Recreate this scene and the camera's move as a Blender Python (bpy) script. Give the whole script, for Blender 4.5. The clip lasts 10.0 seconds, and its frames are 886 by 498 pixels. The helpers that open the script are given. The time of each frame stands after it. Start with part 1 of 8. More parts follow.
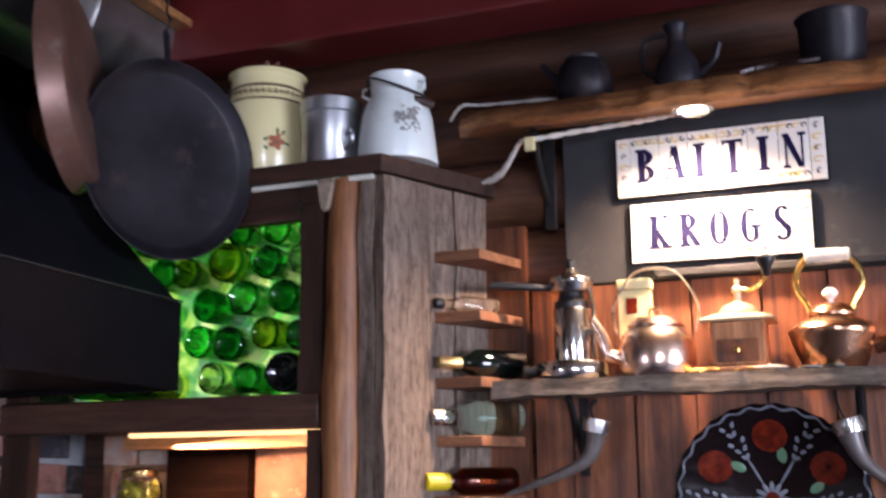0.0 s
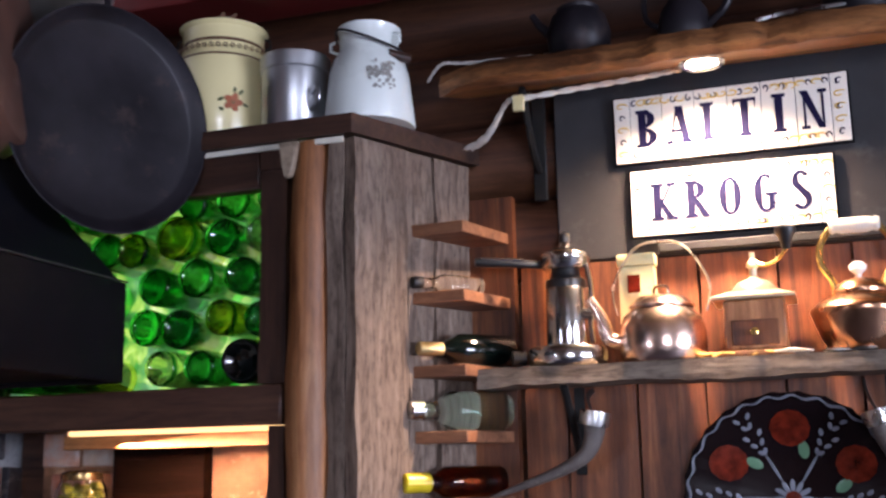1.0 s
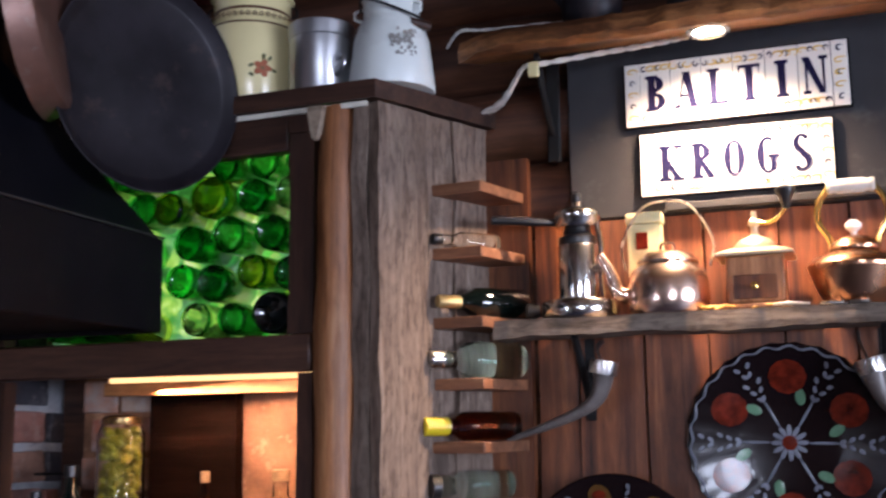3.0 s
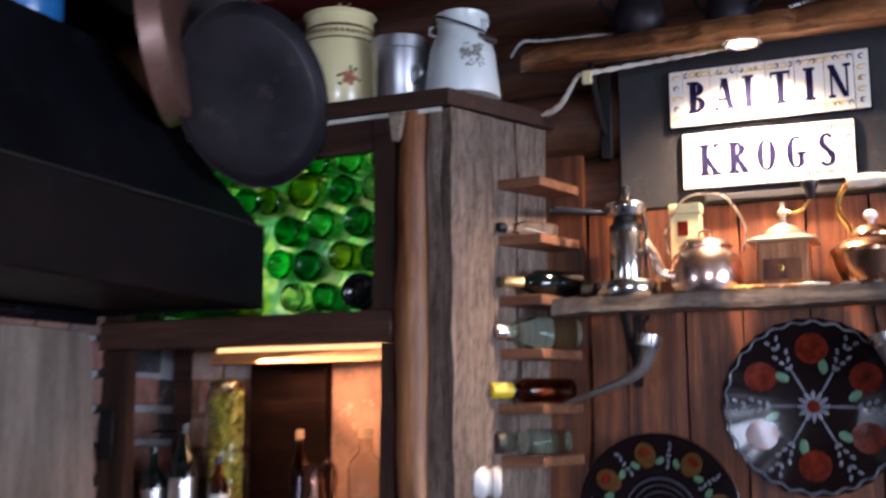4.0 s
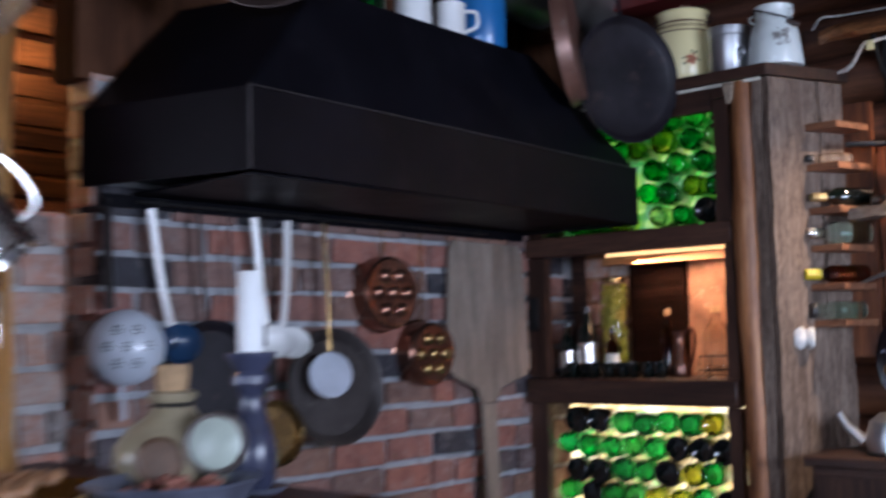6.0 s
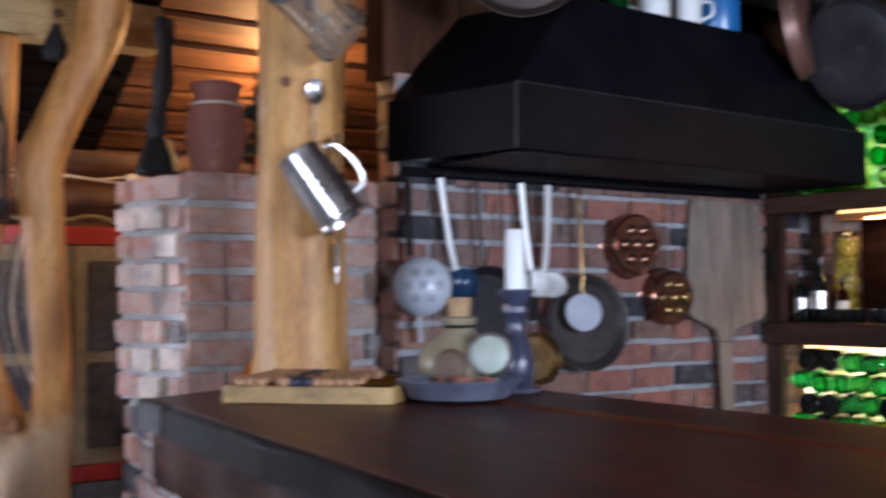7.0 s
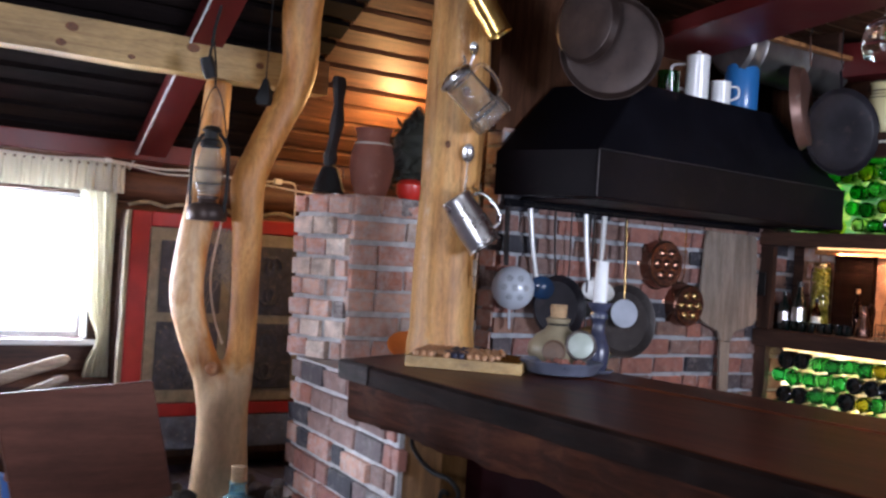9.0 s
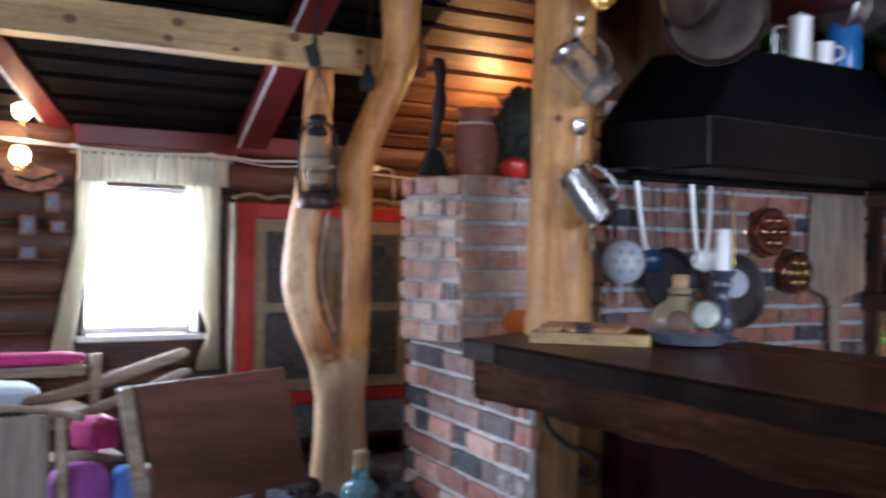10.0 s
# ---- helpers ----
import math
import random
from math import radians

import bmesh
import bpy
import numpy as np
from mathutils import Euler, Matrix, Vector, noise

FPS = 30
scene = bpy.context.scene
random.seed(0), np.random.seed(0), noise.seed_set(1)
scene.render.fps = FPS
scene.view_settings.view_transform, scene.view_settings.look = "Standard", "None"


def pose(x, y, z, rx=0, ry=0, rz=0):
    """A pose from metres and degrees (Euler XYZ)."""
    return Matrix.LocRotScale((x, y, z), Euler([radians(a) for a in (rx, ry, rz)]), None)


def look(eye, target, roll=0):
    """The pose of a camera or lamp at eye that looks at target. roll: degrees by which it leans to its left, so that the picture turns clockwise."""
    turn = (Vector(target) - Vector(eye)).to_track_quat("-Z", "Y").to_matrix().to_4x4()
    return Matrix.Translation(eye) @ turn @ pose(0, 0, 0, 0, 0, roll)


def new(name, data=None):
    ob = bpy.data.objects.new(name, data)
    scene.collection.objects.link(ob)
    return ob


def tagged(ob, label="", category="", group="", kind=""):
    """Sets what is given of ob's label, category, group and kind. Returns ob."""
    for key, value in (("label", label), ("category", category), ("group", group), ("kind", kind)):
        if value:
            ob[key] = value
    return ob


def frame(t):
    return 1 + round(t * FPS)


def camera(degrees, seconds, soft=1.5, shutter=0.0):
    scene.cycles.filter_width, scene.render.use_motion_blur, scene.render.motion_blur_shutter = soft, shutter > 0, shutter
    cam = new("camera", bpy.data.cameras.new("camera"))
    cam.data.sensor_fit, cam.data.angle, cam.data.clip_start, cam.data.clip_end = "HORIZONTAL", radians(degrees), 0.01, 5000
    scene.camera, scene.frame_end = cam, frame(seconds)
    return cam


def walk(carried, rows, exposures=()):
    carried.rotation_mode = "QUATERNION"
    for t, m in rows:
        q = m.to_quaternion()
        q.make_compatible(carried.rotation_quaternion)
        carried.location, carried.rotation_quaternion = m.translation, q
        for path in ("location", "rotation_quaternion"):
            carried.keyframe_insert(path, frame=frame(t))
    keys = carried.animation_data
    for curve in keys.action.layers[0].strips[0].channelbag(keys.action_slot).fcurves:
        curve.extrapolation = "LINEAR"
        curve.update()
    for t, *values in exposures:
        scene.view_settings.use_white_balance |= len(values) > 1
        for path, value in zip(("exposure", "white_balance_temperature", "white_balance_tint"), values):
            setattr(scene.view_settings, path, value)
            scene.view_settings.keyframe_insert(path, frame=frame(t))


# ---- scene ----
cam = camera(44.0, 10.0, soft=2.5, shutter=0.75)
PATH = [
    (0.0, 0.565, 0.834, 1.396, 11.45, 0.53, 21.17),
    (0.5, 0.503, 0.945, 1.402, 10.64, 1.03, 19.66),
    (1.0, 0.435, 1.114, 1.411, 11.07, 1.07, 19.66),
    (1.5, 0.443, 1.182, 1.430, 11.04, 0.85, 18.91),
    (2.0, 0.445, 1.180, 1.437, 10.86, 0.55, 18.51),
    (2.5, 0.475, 1.089, 1.422, 9.54, 0.15, 18.56),
    (2.7, 0.464, 1.030, 1.387, 9.32, 0.46, 19.08),
    (3.8, 0.584, 0.771, 1.365, 8.40, 0.38, 23.66),
    (4.0, 0.608, 0.634, 1.322, 8.34, 0.30, 23.84),
    (4.5, 0.730, 0.355, 1.233, 7.55, 0.39, 27.66),
    (5.0, 0.921, 0.105, 1.192, 7.89, 0.28, 30.27),
    (5.5, 0.940, 0.013, 1.138, 6.76, 0.26, 35.87),
    (5.7, 0.974, -0.246, 1.157, 5.97, 0.81, 37.44),
    (6.8, 1.839, -1.078, 1.164, 1.67, 1.06, 52.46),
    (7.0, 1.817, -1.114, 1.135, 2.27, 0.34, 55.00),
    (7.5, 1.983, -1.560, 1.181, 1.04, 0.16, 57.17),
    (8.0, 2.228, -1.973, 1.202, 0.64, -0.55, 56.31),
    (8.5, 2.251, -2.098, 1.254, 0.98, -2.83, 54.49),
    (9.0, 2.663, -2.431, 1.286, 0.46, -3.88, 53.41),
    (9.5, 2.634, -2.488, 1.248, -0.16, -2.78, 53.95),
    (10.0, 2.500, -2.621, 1.228, -0.24, -1.15, 56.44),
]

walk(cam, [(t, pose(x, y, z, 90 + p, r, w)) for t, x, y, z, p, r, w in PATH],
     [(0.0, 0.38, 6150, 19), (1.2, 0.24, 6150, 19), (2.7, 0.12, 6100, 18), (4.2, -0.02, 5850, 16), (5.7, -0.06, 5700, 14), (7.0, 0.28, 5950, 12), (8.5, 0.14, 6150, 13), (9.0, 0.20, 6250, 15), (10.0, 0.03, 5950, 12)])

# ---- world and light ----
world = bpy.data.worlds.new("sky")
scene.world = world
world.use_nodes = True
wn = world.node_tree.nodes
sky = wn.new("ShaderNodeTexSky")
sky.sky_type, sky.sun_disc = "NISHITA", False
sky.sun_elevation, sky.sun_rotation = radians(40), radians(250)
wn["Background"].inputs["Strength"].default_value = 0.12
world.node_tree.links.new(sky.outputs[0], wn["Background"].inputs[0])


def area(name, eye, target, sx, sy, power, colour):
    d = bpy.data.lights.new(name, "AREA")
    d.shape, d.size, d.size_y, d.energy, d.color = "RECTANGLE", sx, sy, power, colour
    ob = new(name, d)
    ob.matrix_world = look(eye, target)
    return ob


def spot(name, eye, target, power, colour, angle, blend=0.6, size=0.03):
    d = bpy.data.lights.new(name, "SPOT")
    d.energy, d.color, d.spot_size, d.spot_blend, d.shadow_soft_size = power, colour, radians(angle), blend, size
    ob = new(name, d)
    ob.matrix_world = look(eye, target)
    return ob


def point(name, eye, power, colour, size=0.04):
    d = bpy.data.lights.new(name, "POINT")
    d.energy, d.color, d.shadow_soft_size = power, colour, size
    ob = new(name, d)
    ob.location = eye
    return ob


DAY = (0.78, 0.85, 1.0)
area("window_light_west", (-3.42, -0.72, 1.12), (-2.0, -0.60, 0.9), 0.62, 0.82, 55, DAY)
area("window_light_southwest", (-3.42, -2.55, 1.12), (-1.6, 0.2, 1.0), 0.70, 0.82, 90, DAY)
area("window_light_south", (2.6, -4.50, 1.45), (-0.6, 0.4, 1.2), 1.3, 1.0, 155, DAY)
area("window_light_east", (4.30, 1.10, 1.45), (0.0, 1.3, 1.6), 2.2, 1.0, 185, DAY)
spot("shelf_spot", (0.219, 3.431, 2.243), (0.20, 3.50, 1.5), 150, (1.0, 0.70, 0.44), 138, 1.0, 0.03)
area("cabinet_lamp", (-0.96, 3.335, 1.470), (-0.92, 3.50, 1.05), 0.52, 0.02, 5.0, (1.0, 0.58, 0.32))
point("ceiling_lamp", (-2.50, 1.08, 2.04), 27, (1.0, 0.55, 0.20), 0.05)
point("sconce_lamp", (-3.05, -1.385, 1.72), 4.5, (1.0, 0.62, 0.28), 0.04)

# ---- mesh helpers ----
def box(bm, x0, x1, y0, y1, z0, z1, bevel=0.0, m=None, jit=0.0, rnd=None):
    r = bmesh.ops.create_cube(bm, size=1.0)
    vs = r["verts"]
    for v in vs:
        v.co = Vector((x0 + (v.co.x + 0.5) * (x1 - x0), y0 + (v.co.y + 0.5) * (y1 - y0), z0 + (v.co.z + 0.5) * (z1 - z0)))
        if jit:
            v.co += Vector((rnd.uniform(-jit, jit), rnd.uniform(-jit, jit), rnd.uniform(-jit, jit)))
    out = list(vs)
    if bevel:
        es = list({e for v in vs for e in v.link_edges})
        b = bmesh.ops.bevel(bm, geom=es, offset=bevel, segments=1 if bevel < 0.006 else 2, affect="EDGES", profile=0.6)
        out = list({v for f in b["faces"] for v in f.verts} | {v for v in vs if v.is_valid})
    if m is not None:
        bmesh.ops.transform(bm, matrix=m, verts=out)
    return out


def bbox(*a, **k):
    bm = bmesh.new()
    box(bm, *a, **k)
    return bm


def lathe(bm, prof, seg=24, m=None, wob=0.0, lobes=0):
    rings = []
    for r, z in prof:
        if r < 1e-5:
            rings.append([bm.verts.new((0, 0, z))])
        else:
            ring = []
            for k in range(seg):
                a = 2 * math.pi * k / seg
                rr = r * (1 + wob * math.cos(lobes * a)) if lobes else r
                ring.append(bm.verts.new((rr * math.cos(a), rr * math.sin(a), z)))
            rings.append(ring)
    for p, q in zip(rings, rings[1:]):
        n = max(len(p), len(q))
        for k in range(n):
            j = (k + 1) % n
            if len(p) == 1 and len(q) == 1:
                continue
            if len(p) == 1:
                bm.faces.new((p[0], q[k], q[j]))
            elif len(q) == 1:
                bm.faces.new((p[k], p[j], q[0]))
            else:
                bm.faces.new((p[k], p[j], q[j], q[k]))
    vs = [v for ring in rings for v in ring]
    if m is not None:
        bmesh.ops.transform(bm, matrix=m, verts=vs)
    return vs


def lbm(prof, seg=24, m=None, **k):
    bm = bmesh.new()
    lathe(bm, prof, seg, m, **k)
    bmesh.ops.recalc_face_normals(bm, faces=bm.faces)
    return bm


def tube(bm, pts, radii, seg=8, flat=1.0, ends=True):
    pts = [Vector(p) for p in pts]
    if not isinstance(radii, (list, tuple)):
        radii = [radii] * len(pts)
    prev = None
    rings = []
    for i, p in enumerate(pts):
        d = (pts[min(i + 1, len(pts) - 1)] - pts[max(i - 1, 0)]).normalized()
        if prev is None:
            side = d.cross(Vector((0.31, 0.17, 0.93)))
            if side.length < 1e-3:
                side = d.cross(Vector((1, 0, 0)))
        else:
            side = prev - d * prev.dot(d)
        side.normalize()
        prev = side
        up = d.cross(side)
        rings.append([bm.verts.new(p + radii[i] * (side * math.cos(2 * math.pi * k / seg) + up * flat * math.sin(2 * math.pi * k / seg))) for k in range(seg)])
    for a, b in zip(rings, rings[1:]):
        for k in range(seg):
            bm.faces.new((a[k], a[(k + 1) % seg], b[(k + 1) % seg], b[k]))
    if ends:
        bm.faces.new(rings[0][::-1])
        bm.faces.new(rings[-1])
    return [v for r in rings for v in r]


def tbm(pts, radii, seg=8, flat=1.0):
    bm = bmesh.new()
    tube(bm, pts, radii, seg, flat)
    bmesh.ops.recalc_face_normals(bm, faces=bm.faces)
    return bm


def smooth_path(pts, n=6):
    """A Catmull-Rom line through pts."""
    pts = [Vector(p) for p in pts]
    q = [pts[0]] + pts + [pts[-1]]
    out = []
    for i in range(1, len(q) - 2):
        for k in range(n):
            t = k / n
            a, b, c, d = q[i - 1], q[i], q[i + 1], q[i + 2]
            out.append(0.5 * (2 * b + (c - a) * t + (2 * a - 5 * b + 4 * c - d) * t * t + (3 * b - a - 3 * c + d) * t ** 3))
    out.append(pts[-1])
    return out


def prism(bm, outline, y0, y1):
    """An outline in x and z, drawn out from y0 to y1."""
    a = [bm.verts.new((x, y0, z)) for x, z in outline]
    b = [bm.verts.new((x, y1, z)) for x, z in outline]
    bm.faces.new(a)
    bm.faces.new(b[::-1])
    n = len(a)
    for k in range(n):
        bm.faces.new((a[k], b[k], b[(k + 1) % n], a[(k + 1) % n]))
    bmesh.ops.recalc_face_normals(bm, faces=bm.faces)
    return a + b


def plank(bm, x0, x1, y0, y1, z0, z1, rnd, axis="x", wave=0.006, cuts=14, bevel=0.0):
    """A board with uneven long edges."""
    n = cuts
    lo, hi = {"x": (x0, x1), "y": (y0, y1), "z": (z0, z1)}[axis]
    rings = []
    off = [rnd.uniform(0, 50) for _ in range(4)]
    for i in range(n + 1):
        t = lo + (hi - lo) * i / n
        w = [wave * 2 * (noise.noise((t * 6, o, 0)) + 0.45 * noise.noise((t * 27, o, 3))) for o in off]
        if axis == "x":
            c = [(t, y0 + w[0], z0 + w[2]), (t, y1 + w[1], z0 + w[2] * 0.5), (t, y1 + w[1], z1), (t, y0 + w[0] * 0.7, z1 + w[3] * 0.4)]
        elif axis == "y":
            c = [(x0 + w[0], t, z0 + w[2]), (x1 + w[1], t, z0 + w[2] * 0.5), (x1 + w[1], t, z1), (x0 + w[0] * 0.7, t, z1 + w[3] * 0.4)]
        else:
            c = [(x0 + w[0], y0 + w[2], t), (x1 + w[1], y0 + w[2] * 0.5, t), (x1 + w[1], y1, t), (x0 + w[0] * 0.7, y1 + w[3] * 0.4, t)]
        rings.append([bm.verts.new(p) for p in c])
    for a, b in zip(rings, rings[1:]):
        for k in range(4):
            bm.faces.new((a[k], a[(k + 1) % 4], b[(k + 1) % 4], b[k]))
    bm.faces.new(rings[0])
    bm.faces.new(rings[-1])
    bmesh.ops.recalc_face_normals(bm, faces=bm.faces)


def make(name, bm, material, smooth=True):
    me = bpy.data.meshes.new(name)
    bm.to_mesh(me)
    bm.free()
    me.materials.append(material)
    if smooth:
        me.shade_smooth()
        me.set_sharp_from_angle(angle=radians(38))
    return new(name, me)


def thing(name, label, category, at=(0, 0, 0), group="", kind=""):
    ob = new(name)
    ob.empty_display_size = 0.05
    ob.location = at
    tagged(ob, label, category, group, kind)
    return ob


def inv(ob):
    m = Matrix.Translation(ob.location) if ob.type == "EMPTY" else ob.matrix_basis.copy()
    return m.inverted()


def part(name, bm, material, parent, label="", smooth=True):
    ob = make(name, bm, material, smooth)
    ob.parent = parent
    if parent.type == "EMPTY":
        ob.matrix_parent_inverse = inv(parent)
    if label:
        tagged(ob, label)
    return ob


def solo(name, bm, material, label, category, group="", kind="", smooth=True):
    return tagged(make(name, bm, material, smooth), label, category, group, kind)


def structure(name, bm, material, label, smooth=False):
    return tagged(make(name, bm, material, smooth), label, name.split("_")[0], kind="structure")


# ---- materials ----
def mat(name):
    m = bpy.data.materials.new(name)
    m.use_nodes = True
    nt = m.node_tree
    return m, nt.nodes, nt.links, nt.nodes["Principled BSDF"]


def ramp(n, stops):
    r = n.new("ShaderNodeValToRGB")
    e = r.color_ramp.elements
    while len(e) < len(stops):
        e.new(0.5)
    for el, (p, c) in zip(e, stops):
        el.position, el.color = p, (*c, 1) if len(c) == 3 else c
    return r


def coords(n, l, scale=(1, 1, 1), rand=True):
    tc = n.new("ShaderNodeTexCoord")
    mp = n.new("ShaderNodeMapping")
    mp.inputs["Scale"].default_value = scale
    l.new(tc.outputs["Object"], mp.inputs["Vector"])
    if rand:
        oi = n.new("ShaderNodeObjectInfo")
        ml = n.new("ShaderNodeMath")
        ml.operation = "MULTIPLY"
        ml.inputs[1].default_value = 37.0
        cb = n.new("ShaderNodeCombineXYZ")
        l.new(oi.outputs["Random"], ml.inputs[0])
        for k in range(3):
            l.new(ml.outputs[0], cb.inputs[k])
        l.new(cb.outputs[0], mp.inputs["Location"])
    return mp


def noise_tex(n, l, mp, scale, detail=6, rough=0.6, dist=0.0):
    t = n.new("ShaderNodeTexNoise")
    t.inputs["Scale"].default_value, t.inputs["Detail"].default_value = scale, detail
    t.inputs["Roughness"].default_value, t.inputs["Distortion"].default_value = rough, dist
    l.new(mp.outputs[0], t.inputs["Vector"])
    return t


def mix(n, l, a, b, fac, mode="MIX"):
    x = n.new("ShaderNodeMix")
    x.data_type, x.blend_type = "RGBA", mode
    for sock, v in ((0, fac), (6, a), (7, b)):
        if isinstance(v, (int, float)):
            x.inputs[sock].default_value = v
        elif isinstance(v, tuple):
            x.inputs[sock].default_value = (*v, 1)
        else:
            l.new(v, x.inputs[sock])
    return x.outputs[2]


def bump(n, l, b, height, strength, dist=0.01):
    bp = n.new("ShaderNodeBump")
    bp.inputs["Strength"].default_value, bp.inputs["Distance"].default_value = strength, dist
    l.new(height, bp.inputs["Height"])
    l.new(bp.outputs[0], b.inputs["Normal"])


def wood(name, dark, mid, light, axis="z", rough=0.6, grain=26, bumps=0.5, knots=0.0, spec=0.5, coat=0.0, streak=9.0, streaks=0.55, tint=0.6, speck=0.3):
    m, n, l, b = mat(name)
    k = {"x": (0.07, 1, 1), "y": (1, 0.07, 1), "z": (1, 1, 0.07)}[axis]
    mp = coords(n, l, k)
    g = noise_tex(n, l, mp, grain, 8, 0.65, 1.2)
    r = ramp(n, [(0.3, dark), (0.5, mid), (0.72, light)])
    l.new(g.outputs["Fac"], r.inputs[0])
    mp2 = coords(n, l, tuple(0.25 + 0.75 * v for v in k))
    s = noise_tex(n, l, mp2, 4.5, 5, 0.6)
    r2 = ramp(n, [(0.35, (0.45, 0.42, 0.40)), (0.6, (1, 1, 1))])
    l.new(s.outputs["Fac"], r2.inputs[0])
    c = mix(n, l, r.outputs[0], r2.outputs[0], 0.75, "MULTIPLY")
    mp3 = coords(n, l, tuple(0.045 if v < 1 else 1.0 for v in k))
    s3 = noise_tex(n, l, mp3, streak, 6, 0.7, 0.6)
    r4 = ramp(n, [(0.36, (0.25, 0.22, 0.20)), (0.47, (1, 1, 1)), (0.62, (1, 1, 1)), (0.8, (1.3, 1.25, 1.2))])
    l.new(s3.outputs["Fac"], r4.inputs[0])
    c = mix(n, l, c, r4.outputs[0], streaks, "MULTIPLY")
    mp5 = coords(n, l, tuple(0.3 if v < 1 else 1.0 for v in k))
    r5 = ramp(n, [(0.36, (0.45, 0.43, 0.41)), (0.52, (1, 1, 1)), (0.70, (1.2, 1.18, 1.16))])
    l.new(noise_tex(n, l, mp5, 85, 5, 0.7).outputs["Fac"], r5.inputs[0])
    c = mix(n, l, c, r5.outputs[0], speck, "MULTIPLY")
    oi = n.new("ShaderNodeObjectInfo")
    r3 = ramp(n, [(0.0, (0.72, 0.70, 0.68)), (1.0, (1.15, 1.1, 1.05))])
    l.new(oi.outputs["Random"], r3.inputs[0])
    c = mix(n, l, c, r3.outputs[0], tint, "MULTIPLY")
    if knots:
        mpk = coords(n, l, tuple(0.35 if v < 1 else 1.0 for v in k))
        v = n.new("ShaderNodeTexVoronoi")
        v.inputs["Scale"].default_value = knots
        l.new(mpk.outputs[0], v.inputs["Vector"])
        rk = ramp(n, [(0.0, (1, 1, 1)), (0.09, (0.9, 0.9, 0.9)), (0.17, (0, 0, 0))])
        l.new(v.outputs["Distance"], rk.inputs[0])
        c = mix(n, l, c, tuple(0.45 * a for a in dark), rk.outputs[0])
    l.new(c, b.inputs["Base Color"])
    b.inputs["Roughness"].default_value = rough
    b.inputs["Specular IOR Level"].default_value = spec
    b.inputs["Coat Weight"].default_value = coat
    b.inputs["Coat Roughness"].default_value = 0.25
    bump(n, l, b, g.outputs["Fac"], bumps, 0.004)
    return m


def plain(name, colour, rough=0.5, metal=0.0, var=0.25, scale=9, bumps=0.08, wear=None, spec=0.5, coat=0.0):
    m, n, l, b = mat(name)
    mp = coords(n, l)
    t = noise_tex(n, l, mp, scale, 6, 0.6)
    f = noise_tex(n, l, mp, scale * 11, 4, 0.6)
    r = ramp(n, [(0.3, tuple(c * (1 - var) for c in colour)), (0.7, tuple(min(1, c * (1 + var * 0.5)) for c in colour))])
    l.new(t.outputs["Fac"], r.inputs[0])
    c = r.outputs[0]
    if wear:
        rw = ramp(n, [(0.56, (0, 0, 0)), (0.68, (1, 1, 1))])
        l.new(noise_tex(n, l, mp, scale * 2.3, 7, 0.7).outputs["Fac"], rw.inputs[0])
        c = mix(n, l, c, wear, rw.outputs[0])
    l.new(c, b.inputs["Base Color"])
    rr = n.new("ShaderNodeMapRange")
    rr.inputs[3].default_value, rr.inputs[4].default_value = max(0.02, rough * 0.75), min(1, rough * 1.3)
    l.new(t.outputs["Fac"], rr.inputs[0])
    l.new(rr.outputs[0], b.inputs["Roughness"])
    b.inputs["Metallic"].default_value = metal
    b.inputs["Specular IOR Level"].default_value = spec
    b.inputs["Coat Weight"].default_value = coat
    if bumps:
        bump(n, l, b, f.outputs["Fac"], bumps, 0.003)
    return m


def glass(name, colour, rough=0.03, ior=1.45, vary=0.0):
    m, n, l, b = mat(name)
    b.inputs["Base Color"].default_value = (*colour, 1)
    if vary:
        oi = n.new("ShaderNodeObjectInfo")
        r = ramp(n, [(0.0, tuple(c * (1 - vary) for c in colour)), (1.0, tuple(min(1, c * (1 + vary)) for c in colour))])
        l.new(oi.outputs["Random"], r.inputs[0])
        l.new(r.outputs[0], b.inputs["Base Color"])
    b.inputs["Transmission Weight"].default_value = 1.0
    b.inputs["Roughness"].default_value, b.inputs["IOR"].default_value = rough, ior
    return m


def glow(name, colour, strength, spread=0.0, scale=6):
    m, n, l, b = mat(name)
    b.inputs["Base Color"].default_value = (*colour, 1)
    b.inputs["Emission Strength"].default_value = strength
    if spread:
        mp = coords(n, l, rand=False)
        t = noise_tex(n, l, mp, scale, 3)
        r = ramp(n, [(0.35, tuple(c * (1 - spread) for c in colour)), (0.65, colour)])
        l.new(t.outputs["Fac"], r.inputs[0])
        l.new(r.outputs[0], b.inputs["Emission Color"])
    else:
        b.inputs["Emission Color"].default_value = (*colour, 1)
    return m


